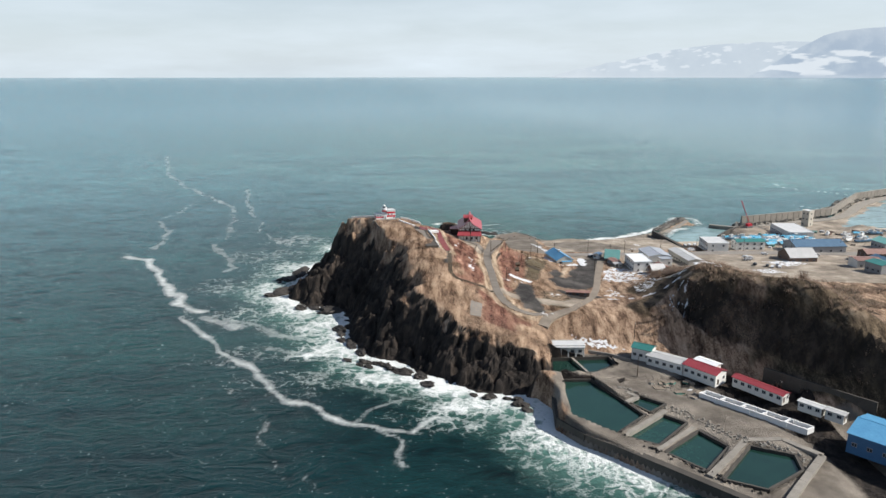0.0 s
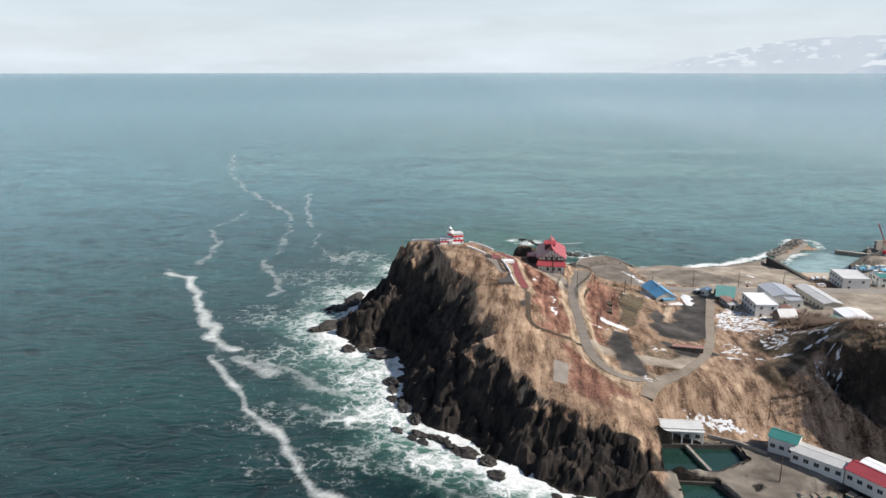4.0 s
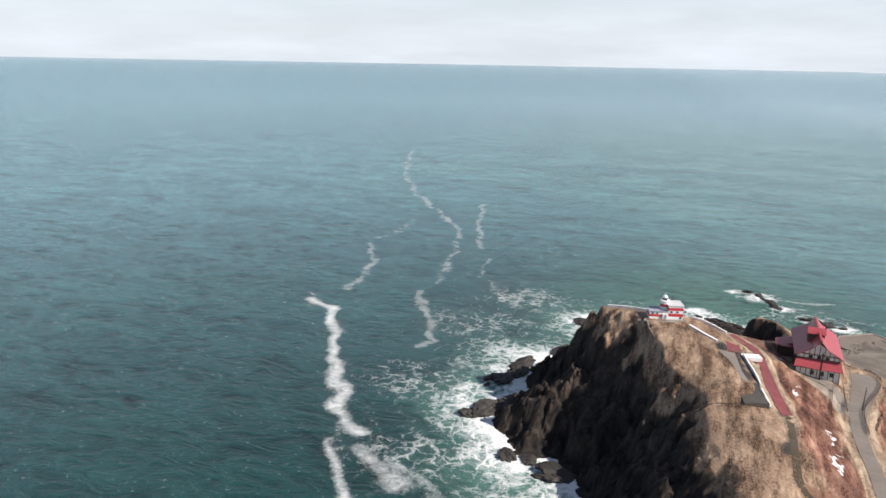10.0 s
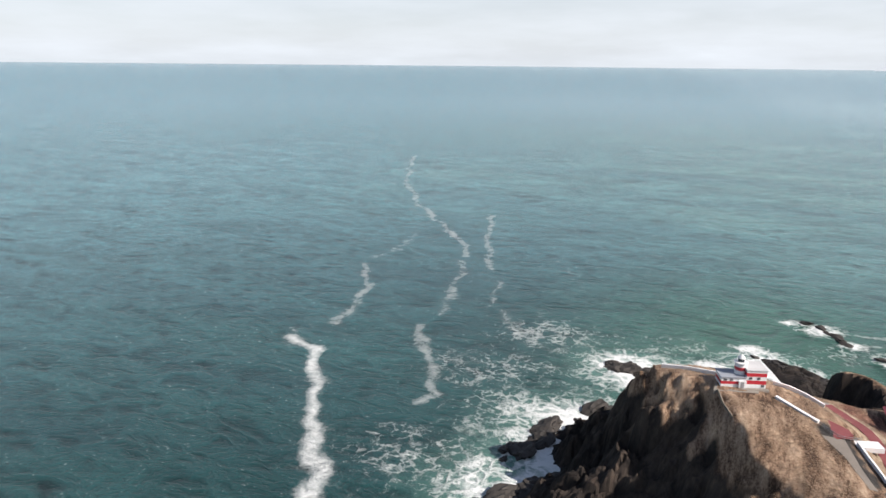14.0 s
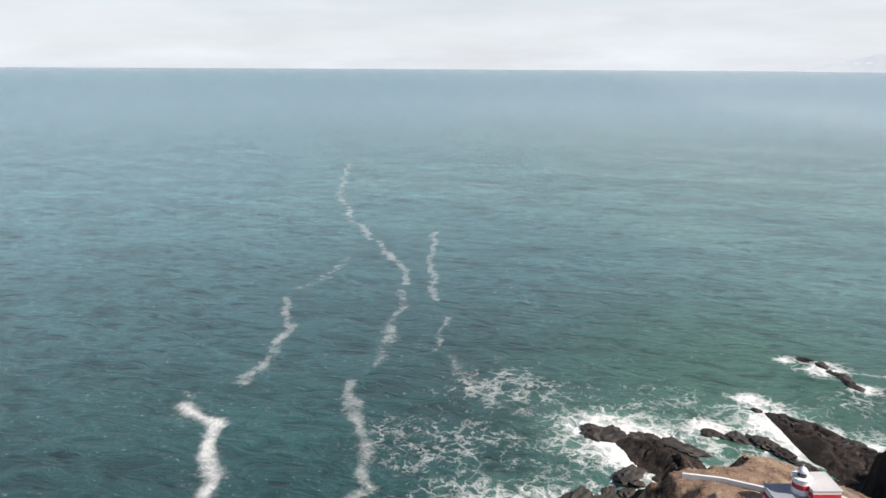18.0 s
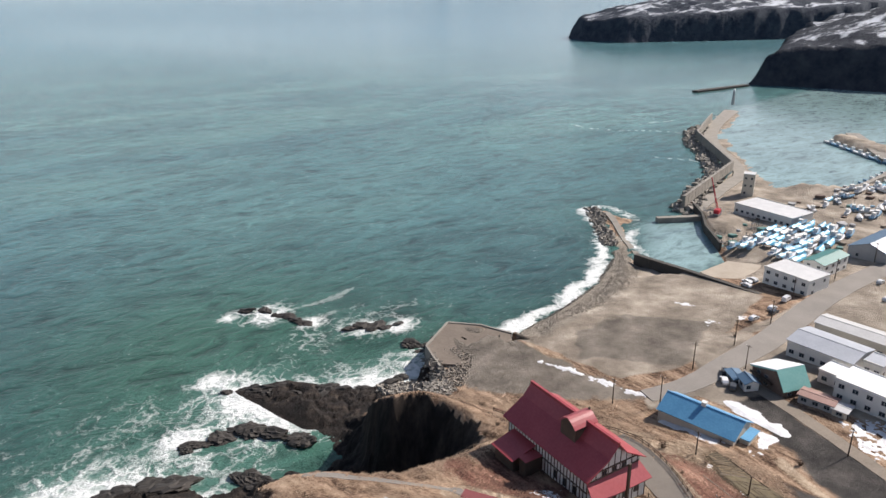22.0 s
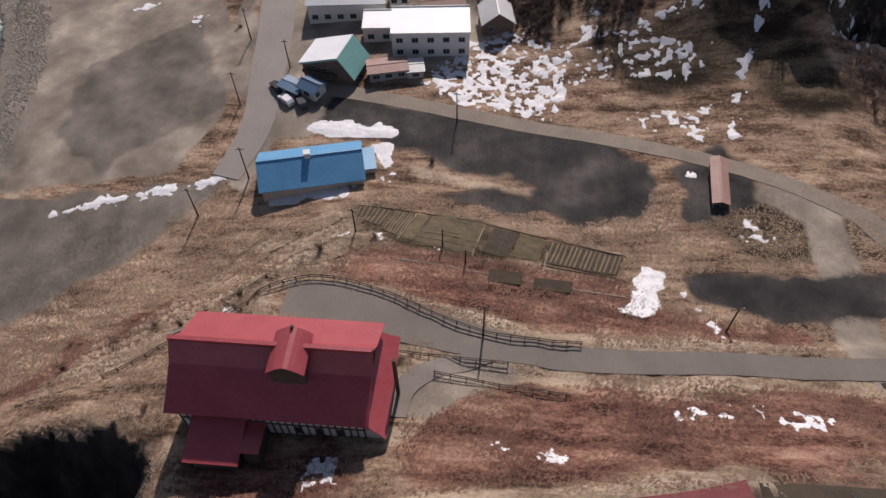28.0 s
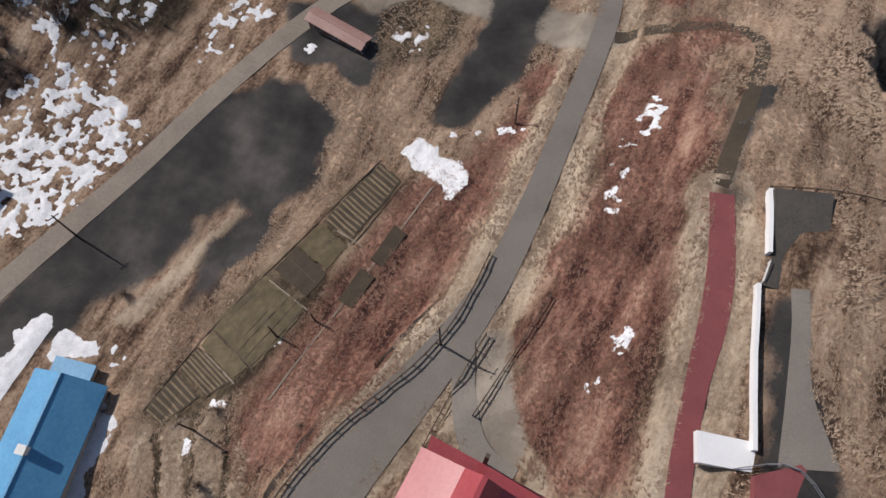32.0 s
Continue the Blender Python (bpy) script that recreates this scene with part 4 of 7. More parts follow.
shoal = np.clip((pool_in > -2) * 0.6 + near * 0.5 + 0.9 * np.exp(-((SX + 10) ** 2 + (SY - 545) ** 2) / 85.0 ** 2) + (fbm(SX, SY, 60, 3, 83) - 0.5) * 0.4 * near, 0, 0.85)
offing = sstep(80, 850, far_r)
calm = sstep(50, 700, SX + 0.2 * (SY - 500)) * sstep(350, 700, SY)
milk = np.clip(np.exp(np.minimum(shore, 0) / 26.0) * np.clip(swash * 1.1, 0, 1) + 0.4 * np.clip(foam, 0, 1), 0, 1) * (pool_in < -2) * (1 - haven)
keep = np.ones((len(sy) - 1, len(sx) - 1), bool)
deep_in = (shore > 40) & (SX < 900)
keep &= ~(deep_in[:-1, :-1] & deep_in[1:, 1:] & deep_in[1:, :-1] & deep_in[:-1, 1:])
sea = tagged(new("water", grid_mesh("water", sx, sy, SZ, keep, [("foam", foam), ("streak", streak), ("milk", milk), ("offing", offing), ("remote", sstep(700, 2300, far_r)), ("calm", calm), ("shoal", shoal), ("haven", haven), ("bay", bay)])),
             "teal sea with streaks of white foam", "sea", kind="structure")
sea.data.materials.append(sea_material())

# ---- building blocks ----
def box(bm, x0, x1, y0, y1, z0, z1):
    v = [bm.verts.new(c) for c in ((x0, y0, z0), (x1, y0, z0), (x1, y1, z0), (x0, y1, z0), (x0, y0, z1), (x1, y0, z1), (x1, y1, z1), (x0, y1, z1))]
    for f in ((0, 3, 2, 1), (4, 5, 6, 7), (0, 1, 5, 4), (1, 2, 6, 5), (2, 3, 7, 6), (3, 0, 4, 7)):
        bm.faces.new([v[i] for i in f])


def prism(bm, outline, z0, z1):
    """An upright solid over an outline that runs counter-clockwise."""
    lo, hi = [bm.verts.new((x, y, z0)) for x, y in outline], [bm.verts.new((x, y, z1)) for x, y in outline]
    n = len(outline)
    bm.faces.new(lo[::-1]), bm.faces.new(hi)
    for i in range(n):
        bm.faces.new((lo[i], lo[(i + 1) % n], hi[(i + 1) % n], hi[i]))


def turned(bm, profile, segs=20, cx=0.0, cy=0.0):
    """A body turned round an upright axis, from (radius, height) pairs."""
    rings = [[bm.verts.new((cx + r * math.cos(2 * math.pi * k / segs), cy + r * math.sin(2 * math.pi * k / segs), z)) for k in range(segs)] for r, z in profile]
    for a, b in zip(rings, rings[1:]):
        for k in range(segs):
            bm.faces.new((a[k], a[(k + 1) % segs], b[(k + 1) % segs], b[k]))
    bm.faces.new(rings[0][::-1]), bm.faces.new(rings[-1])


def beam(bm, a, b, w, h=None):
    """A bar of w by h from a to b."""
    a, b, h = Vector(a), Vector(b), h or w
    d = (b - a).normalized()
    s = d.cross(Vector((0, 0, 1)))
    s = Vector((1, 0, 0)) if s.length < 1e-4 else s.normalized()
    u = s.cross(d)
    v = [bm.verts.new(p + s * i * w / 2 + u * j * h / 2) for p in (a, b) for i, j in ((-1, -1), (1, -1), (1, 1), (-1, 1))]
    for f in ((0, 1, 2, 3), (7, 6, 5, 4), (0, 4, 5, 1), (1, 5, 6, 2), (2, 6, 7, 3), (3, 7, 4, 0)):
        bm.faces.new([v[i] for i in f])


def mesh_of(name, bm, material, smooth=False):
    bmesh.ops.recalc_face_normals(bm, faces=bm.faces)
    me = bpy.data.meshes.new(name)
    bm.to_mesh(me)
    bm.free()
    me.materials.append(material)
    if smooth:
        me.polygons.foreach_set("use_smooth", np.ones(len(me.polygons), bool))
    return me


def part(name, bm, material, parent, label="", smooth=False):
    ob = new(name, mesh_of(name, bm, material, smooth))
    ob.parent = parent
    return tagged(ob, label) if label else ob


def thing(name, m, label, category, group=""):
    ob = new(name)
    ob.empty_display_size = 0.5
    ob.matrix_world = m
    return tagged(ob, label, category, group)


def shape(name, build, material, parent, label="", smooth=False):
    bm = bmesh.new()
    build(bm)
    return part(name, bm, material, parent, label, smooth)


def gable_roof(bm, lx, ly, z0, rise, over=0.5, thick=0.16, hip=0.0):
    """A saddle roof with its ridge along x."""
    ax, ay = lx / 2 + over, ly / 2 + over
    drop = rise * over / (ly / 2)
    for s in (-1, 1):
        e0, e1 = (-ax, s * ay, z0 - drop), (ax, s * ay, z0 - drop)
        r0, r1 = (-ax + hip, 0, z0 + rise), (ax - hip, 0, z0 + rise)
        lo = [bm.verts.new(c) for c in (e0, e1, r1, r0)]
        hi = [bm.verts.new((x, y, z + thick)) for x, y, z in (e0, e1, r1, r0)]
        bm.faces.new(lo), bm.faces.new(hi)
        for i in range(4):
            bm.faces.new((lo[i], lo[(i + 1) % 4], hi[(i + 1) % 4], hi[i]))


def gable_walls(bm, lx, ly, z0, z1, rise):
    hx, hy = lx / 2, ly / 2
    sec = [(-hy, z0), (hy, z0), (hy, z1), (0, z1 + rise), (-hy, z1)] if rise else [(-hy, z0), (hy, z0), (hy, z1), (-hy, z1)]
    a, b = [bm.verts.new((-hx, y, z)) for y, z in sec], [bm.verts.new((hx, y, z)) for y, z in sec]
    bm.faces.new(a[::-1]), bm.faces.new(b)
    for i in range(len(sec)):
        j = (i + 1) % len(sec)
        bm.faces.new((a[i], a[j], b[j], b[i]))


def window(parent, x, y, z, w, h, side, frame_mat=None):
    """A framed window on a wall: side is the way it faces, x+ x- y+ y-."""
    n = {"x+": (1, 0), "x-": (-1, 0), "y+": (0, 1), "y-": (0, -1)}[side]
    fr = new("window", None)
    fr.parent = parent
    fr.matrix_local = pose(x, y, z, 0, 0, math.degrees(math.atan2(n[1], n[0])) + 90)
    fr.empty_display_size = 0.2
    fb = bmesh.new()
    t = 0.09
    for x0, x1, z0, z1 in ((-w / 2, w / 2, h - t, h), (-w / 2, w / 2, 0, t), (-w / 2, -w / 2 + t, t, h - t), (w / 2 - t, w / 2, t, h - t), (-t / 2, t / 2, t, h - t)):
        box(fb, x0, x1, -0.10, 0.03, z0, z1)
    part("window_frame", fb, frame_mat or M["wall_grey"], fr)
    gb = bmesh.new()
    box(gb, -w / 2 + t, w / 2 - t, -0.05, 0.02, t, h - t)
    part("pane", gb, M["glass"], fr)
    return fr


def seat(x, y, lx, ly, yaw):
    """The lowest ground under a footprint, to stand a thing on."""
    c, s = math.cos(radians(yaw)), math.sin(radians(yaw))
    return min(on_ground(x + c * a - s * b, y + s * a + c * b) for a in (-lx / 2, 0, lx / 2) for b in (-ly / 2, 0, ly / 2))

# ---- draped surfaces ----
def chain(points, step):
    """Points every step metres along a line, smoothed at its corners."""
    p = np.array(points, float)
    for _ in range(2):
        if len(p) > 2:
            q = np.empty((2 * len(p) - 2, p.shape[1]))
            q[0::2], q[1::2] = 0.75 * p[:-1] + 0.25 * p[1:], 0.25 * p[:-1] + 0.75 * p[1:]
            p = np.vstack([p[:1], q, p[-1:]])
    d = np.r_[0, np.cumsum(np.hypot(*np.diff(p[:, :2], axis=0).T))]
    s = np.linspace(0, d[-1], max(2, int(d[-1] / step) + 1))
    return np.stack([np.interp(s, d, p[:, k]) for k in range(p.shape[1])], 1)


def ribbon(name, points, material, label, category, lift=0.06, kind="structure", thick=0.5, level=True):
    """A path laid on the land: points of (x, y, width)."""
    c = chain(points, 1.0)
    t = np.gradient(c[:, :2], axis=0)
    t /= np.hypot(*t.T)[:, None] + 1e-9
    bm = bmesh.new()
    rows, n = [], 4
    for (x, y, w), (tx, ty) in zip(c, t):
        zs = [on_ground(x - ty * w * f, y + tx * w * f) for f in (-0.5, -0.25, 0, 0.25, 0.5)]
        mid = max(zs) if level else None
        row = []
        for f, z in zip((-0.5, -0.25, 0, 0.25, 0.5), zs):
            zz = (0.65 * mid + 0.35 * z if level else z) + lift
            row.append(bm.verts.new((x - ty * w * f, y + tx * w * f, max(zz, z + 0.03))))
        lo = [bm.verts.new((row[0].co.x, row[0].co.y, min(zs) - thick)), bm.verts.new((row[-1].co.x, row[-1].co.y, min(zs) - thick))]
        rows.append((row, lo))
    for (a, la), (b, lb) in zip(rows, rows[1:]):
        for k in range(4):
            bm.faces.new((a[k], a[k + 1], b[k + 1], b[k]))
        bm.faces.new((la[0], a[0], b[0], lb[0]))
        bm.faces.new((a[4], la[1], lb[1], b[4]))
    for row, lo in (rows[0], rows[-1]):
        bm.faces.new([lo[0], *row, lo[1]])
    return tagged(new(name, mesh_of(name, bm, material)), label, category, kind=kind)


def pad(name, outline, z, material, label, category, deep=1.2):
    bm = bmesh.new()
    area = sum(a[0] * b[1] - b[0] * a[1] for a, b in zip(outline, outline[1:] + outline[:1]))
    prism(bm, outline if area > 0 else outline[::-1], z - deep, z)
    return tagged(new(name, mesh_of(name, bm, material)), label, category, kind="structure")


def snow(outline, label="patch of melting snow on dry grass", bare=0.42, grain=3.0, step=0.45, high=0.35, seed=1, name="snow_patch"):
    """Melting snow over an outline: an uneven crust with holes where the grass shows."""
    ox, oy = np.array(outline).T
    xs, ys = np.arange(ox.min() - 1, ox.max() + 1, step), np.arange(oy.min() - 1, oy.max() + 1, step)
    X, Y = np.meshgrid(xs, ys)
    v = np.clip(sdist(X, Y, outline) / 1.2, -2.5, 1.0) * 0.5 + (fbm(X, Y, grain, 4, seed) - 0.5) * 2.6 - bare
    v = v - 0.12 * (step < 0.5)
    z = np.array([[on_ground(x, y) for x in xs] for y in ys]) + np.clip(v, -0.25, 1) * high + 0.03
    keep = (v[:-1, :-1] + v[1:, :-1] + v[:-1, 1:] + v[1:, 1:]) / 4 > 0.0
    if not keep.any():
        return None
    ob = new(name, grid_mesh(name, xs, ys, z, keep))
    ob.data.materials.append(M["snow"])
    return tagged(ob, label, "snow", "snow patches", "" if bare < -0.3 else "stuff")


ribbon("path", [(47, 315, 4.4), (40.5, 312, 4.0), (34, 313, 3.8), (29, 318, 3.8), (26.4, 326, 3.7), (25.5, 336, 3.6), (24.5, 352, 3.6), (23.5, 368, 3.7), (23.8, 382, 4.2), (27, 396, 6.0), (30.5, 408, 8.3), (31.5, 419, 8.0)], M["asphalt"], "worn grey asphalt footpath down the grassy slope", "path")
ribbon("path_ramp", [(24, 387, 2.6), (20.5, 395, 3.0), (17, 399.5, 3.2), (12, 400, 2.4)], M["asphalt"], "narrow grey ramp from the path to the mansion", "path", lift=0.10)
ribbon("brick_path", [(2.6, 359, 3.0), (0.6, 366, 3.0), (-1.0, 374, 3.4), (-1.6, 384, 2.4), (-3.2, 396, 2.6), (-6.5, 406, 2.6), (-11, 413, 2.2)], M["brick_red"], "dull red brick footpath along the ridge", "path")
ribbon("dirt_trail", [(3.2, 358, 2.2), (3.2, 340, 2.0), (3.5, 330, 2.0), (9, 327, 2.2), (24, 331, 2.4)], M["soil"], "dark earth trail through the grass", "path", lift=0.03, level=False)
ribbon("gravel_strip", [(-8, 369, 1.8), (-9.4, 374, 1.8), (-10.6, 380, 2.2), (-12.4, 385, 4.4), (-13.4, 387.6, 5.6)], M["asphalt"], "pale grey gravel strip by the parapet", "path", lift=0.04, level=False)
ribbon("grass_trail", [(-11, 413, 1.6), (-16, 424, 1.6), (-24, 434, 1.8), (-29, 440, 3.0)], M["road"], "trodden trail to the tip of the cape", "path", lift=0.02, level=False)
ribbon("road_main", [(70, 441, 6), (84, 437, 7), (104, 439, 8), (126, 441, 9), (150, 446, 9), (183, 452, 9), (230, 454, 9), (306, 454, 10), (361, 456, 10), (430, 470, 10)], M["road"], "pale dusty asphalt road through the harbour village", "road", lift=0.10)
ribbon("road_farm", [(97, 428, 4), (92, 408, 4), (85.5, 384, 3.6), (79, 356, 3.6), (71, 336, 3.8), (60, 321, 4)], M["dust"], "dark farm road beside the garden plots", "road", lift=0.06)
ribbon("road_lower", [(44, 303, 4.5), (48, 312, 5.0), (54, 317, 5.5), (61, 322, 4.5)], M["dust"], "gravel road below the slope", "road", lift=0.06)
pad("terrace", [(-2.2, 357.6), (-8.6, 355.4), (-10.4, 366), (-9.8, 369.4), (-4.2, 370), (-4.4, 366)], max(on_ground(-3, 362), on_ground(-6, 362)) + 0.12, M["concrete_dark"], "grey concrete viewing terrace", "terrace")
pad("ramp", [(-2.6, 388.4), (-8.4, 387.0), (-8.8, 390.0), (-3.6, 391.4)], max(on_ground(-8, 389), on_ground(-3.5, 390)) + 0.14, M["paint_white"], "pale concrete slab across the verge", "terrace")
pad("plaza", [(-8.8, 390.4), (-12.6, 387.4), (-19, 391), (-22, 397), (-16, 399), (-9.4, 393)], 0.35 * max(on_ground(-9, 391), on_ground(-18, 394)) + 0.65 * min(on_ground(-9, 391), on_ground(-18, 394)) + 0.25, M["brick_red"], "red and pink tiled square by the lighthouse", "terrace")
ribbon("slab", [(13.8, 295, 4.8), (14.4, 302, 5.0), (15, 309, 5.2)], M["road"], "pale weathered concrete slab in the grass", "slab", 0.08, level=False)


def wall_line(name, pts, h, w, material, label, category="wall", cap=None, sink=0.6):
    """A low wall along a line, each length one part."""
    ob = thing(name, pose(pts[0][0], pts[0][1], on_ground(*pts[0])), label, category)
    base = ob.matrix_world.translation
    for (ax, ay), (bx, by) in zip(pts, pts[1:]):
        n = max(1, int(math.hypot(bx - ax, by - ay) / 4))
        for k in range(n):
            p, q = [(ax + (bx - ax) * f, ay + (by - ay) * f) for f in (k / n, (k + 1) / n)]
            za, zb = on_ground(*p), on_ground(*q)
            bm = bmesh.new()
            d = Vector((q[0] - p[0], q[1] - p[1], 0)).normalized()
            s = Vector((-d.y, d.x, 0)) * w / 2
            v = []
            for (x, y), zz in ((p, za), (q, zb)):
                for sg in (-1, 1):
                    v += [bm.verts.new((x + s.x * sg - base.x, y + s.y * sg - base.y, z - base.z)) for z in (zz - sink, zz + h)]
            for f in ((0, 1, 3, 2), (4, 6, 7, 5), (0, 4, 5, 1), (2, 3, 7, 6), (1, 5, 7, 3), (0, 2, 6, 4)):
                bm.faces.new([v[i] for i in f])
            part("wall_length", bm, material, ob)
    return ob


wall_line("parapet_wall", [(-2.0, 357.4), (-3.9, 366)], 1.1, 0.45, M["paint_white"], "white painted parapet of the viewing terrace")
wall_line("parapet_wall", [(-3.9, 370), (-5.6, 378), (-8.2, 388)], 1.0, 0.45, M["paint_white"], "long white parapet beside the gravel strip")
wall_line("broken_slab", [(27.1, 436.8), (28.8, 433.2)], 0.5, 0.4, M["road"], "pale concrete slab lying on the bank")
wall_line("parapet_wall", [(-25, 409), (-13, 405.5)], 1.1, 0.5, M["paint_white"], "white wall east of the lighthouse")
wall_line("parapet_wall", [(-25, 398.5), (-19, 394), (-16, 392)], 0.7, 0.8, M["paint_white"], "white kerb wall by the lighthouse steps")
wall_line("parapet_wall", [(-38.5, 405), (-46, 407), (-53, 407.5)], 1.1, 0.5, M["paint_white"], "white wall west of the lighthouse at the cliff")
wall_line("parapet_wall", [(-38.5, 396), (-37, 391), (-35, 386)], 0.5, 0.25, M["wood_old"], "thin pale boundary wall down the cliff edge")


def fence(pts, label, gap=2.0, high=1.1, material="wood_dark", rails=(0.45, 0.95), name="fence", thickness=0.14):
    ob = thing(name, pose(pts[0][0], pts[0][1], on_ground(*pts[0])), label, "fence")
    base = ob.matrix_world.translation
    c = chain([(x, y, 0) for x, y in pts], gap)
    tops = [Vector((x, y, on_ground(x, y))) - base for x, y, _ in c]
    for p in tops:
        shape("post", lambda b: beam(b, p - Vector((0, 0, 0.4)), p + Vector((0, 0, high)), thickness), M[material], ob)
    for h in rails:
        for p, q in zip(tops, tops[1:]):
            shape("rail", lambda b: beam(b, p + Vector((0, 0, h)), q + Vector((0, 0, h)), 0.09, thickness), M[material], ob)
    return ob


fence([(18, 442), (24, 436), (29, 431), (33, 423), (36.2, 416.5), (34.5, 408), (31.8, 400.5), (28, 393), (25.8, 385), (26, 375)], "dark wooden rail fence curving beside the path")
fence([(40.8, 425.1), (37.1, 421.5)], "short weathered rail fence on the terraced bank")
fence([(35.6, 431.2), (30.6, 425.5)], "short weathered rail fence on the terraced bank")
fence([(41, 425), (38.2, 428.3), (35.6, 431.2)], "short weathered rail fence on the terraced bank")
fence([(22.8, 401), (22.6, 394), (21.8, 385.5)], "short wooden rail fence along the ramp")
fence([(19, 395.5), (17.5, 386), (16.5, 378)], "weathered wooden rail fence in the grass")
fence([(-2, 357), (-8, 355), (-15, 353.2), (-22, 353)], "thin dark fence from the terrace to the cliff", 2.4, 0.9, "wood_dark", (0.8,))
fence([(-7, 390.5), (-12, 387.2), (-16, 391)], "dark metal railing round the square", 1.5, 1.0, "steel", (0.5, 0.95), "railing", 0.08)
fence([(6, 428), (2, 430), (-6, 435), (-16, 442), (-24, 447)], "thin white railing along the cove's rim", 3.0, 0.9, "wood_old", (0.8,), "railing", 0.07)
fence([(-4.2, 367), (-4.2, 369.6)], "white metal gate rail at the terrace", 0.9, 1.0, "wall_white", (0.5, 0.95), "railing", 0.07)


# ---- the lighthouse ----
def lighthouse():
    zg = max(on_ground(-31, 402), on_ground(-37, 398), on_ground(-26, 403)) - 0.1
    ob = thing("lighthouse", pose(-33.3, 402.4, zg, 0, 0, 17) @ Matrix.Diagonal((0.82, 0.86, 0.80, 1)), "low red and white banded lighthouse with a white domed lantern", "lighthouse")
    bands = [(0, 1.3, "paint_white"), (1.3, 2.6, "paint_red"), (2.6, 3.9, "paint_white"), (3.9, 5.1, "paint_red"), (5.1, 5.9, "paint_white")]
    for z0, z1, key in bands:
        shape("wall_band", lambda b: box(b, 0.6, 6.6, -3.2, 3.4, z0, z1), M[key], ob)
    for z0, z1, key in [(0, 1.0, "paint_white"), (1.0, 2.0, "paint_red"), (2.0, 3.3, "paint_white")]:
        shape("wall_band", lambda b: box(b, -6.8, 0.6, -3.0, 2.6, z0, z1), M[key], ob)
    shape("wall_band", lambda b: box(b, -1.6, 0.6, -3.6, -3.0, 0, 2.4), M["paint_white"], ob, "white porch")
    shape("flat_roof", lambda b: box(b, -7.1, 0.58, -3.3, 2.9, 3.3, 3.55), M["roof_grey"], ob, "grey flat roof")
    shape("flat_roof", lambda b: (box(b, 0.4, 6.8, -3.4, 3.6, 5.9, 6.1)), M["roof_pale"], ob)
    for z0, z1, key, r in [(3.55, 4.9, "paint_white", 1.75), (4.9, 6.0, "paint_red", 1.75), (6.0, 7.2, "paint_white", 1.7)]:
        shape("tower_band", lambda b: turned(b, [(r, z0), (r, z1)], 24, -0.4, 0), M[key], ob, smooth=False)
    shape("gallery", lambda b: turned(b, [(2.0, 7.2), (2.1, 7.3), (2.1, 7.45), (1.2, 7.5)], 24, -0.4, 0), M["paint_white"], ob)
    shape("lantern_glass", lambda b: turned(b, [(0.95, 7.5), (0.95, 8.6)], 16, -0.4, 0), M["glass"], ob)
    dome = shape("dome", lambda b: turned(b, [(1.1, 8.6), (1.12, 8.7), (0.95, 9.1), (0.6, 9.5), (0.2, 9.75), (0.12, 9.8), (0.1, 10.2), (0.02, 10.3)], 20, -0.4, 0), M["paint_white"], ob, "white lantern dome", True)
    for k in range(10):
        a = 2 * math.pi * k / 10
        shape("baluster", lambda b: beam(b, (-0.4 + 2.0 * math.cos(a), 2.0 * math.sin(a), 7.45), (-0.4 + 2.0 * math.cos(a), 2.0 * math.sin(a), 8.2), 0.06), M["paint_white"], ob)
    for x, z in ((1.8, 2.9), (4.2, 2.9), (5.6, 0.4)):
        window(ob, x, -3.2, z, 1.0, 0.9, "y-")
    for x in (-5.6, -3.8):
        window(ob, x, -3.0, 2.1, 0.9, 0.8, "y-")
    window(ob, 6.6, 0.5, 2.9, 1.0, 0.9, "x+")
    shape("door", lambda b: box(b, -1.1, -0.1, -3.66, -3.58, 0.05, 2.05), M["wall_grey"], ob)
    shape("step", lambda b: box(b, -2.0, 7.2, -4.6, -3.6, -0.6, 0.12), M["concrete"], ob)
    pad("forecourt", [(-39.5, 395.5), (-29, 398), (-28, 408), (-38.5, 407)], zg - 0.02, M["concrete"], "pale concrete court round the lighthouse", "terrace", 2.0)


lighthouse()


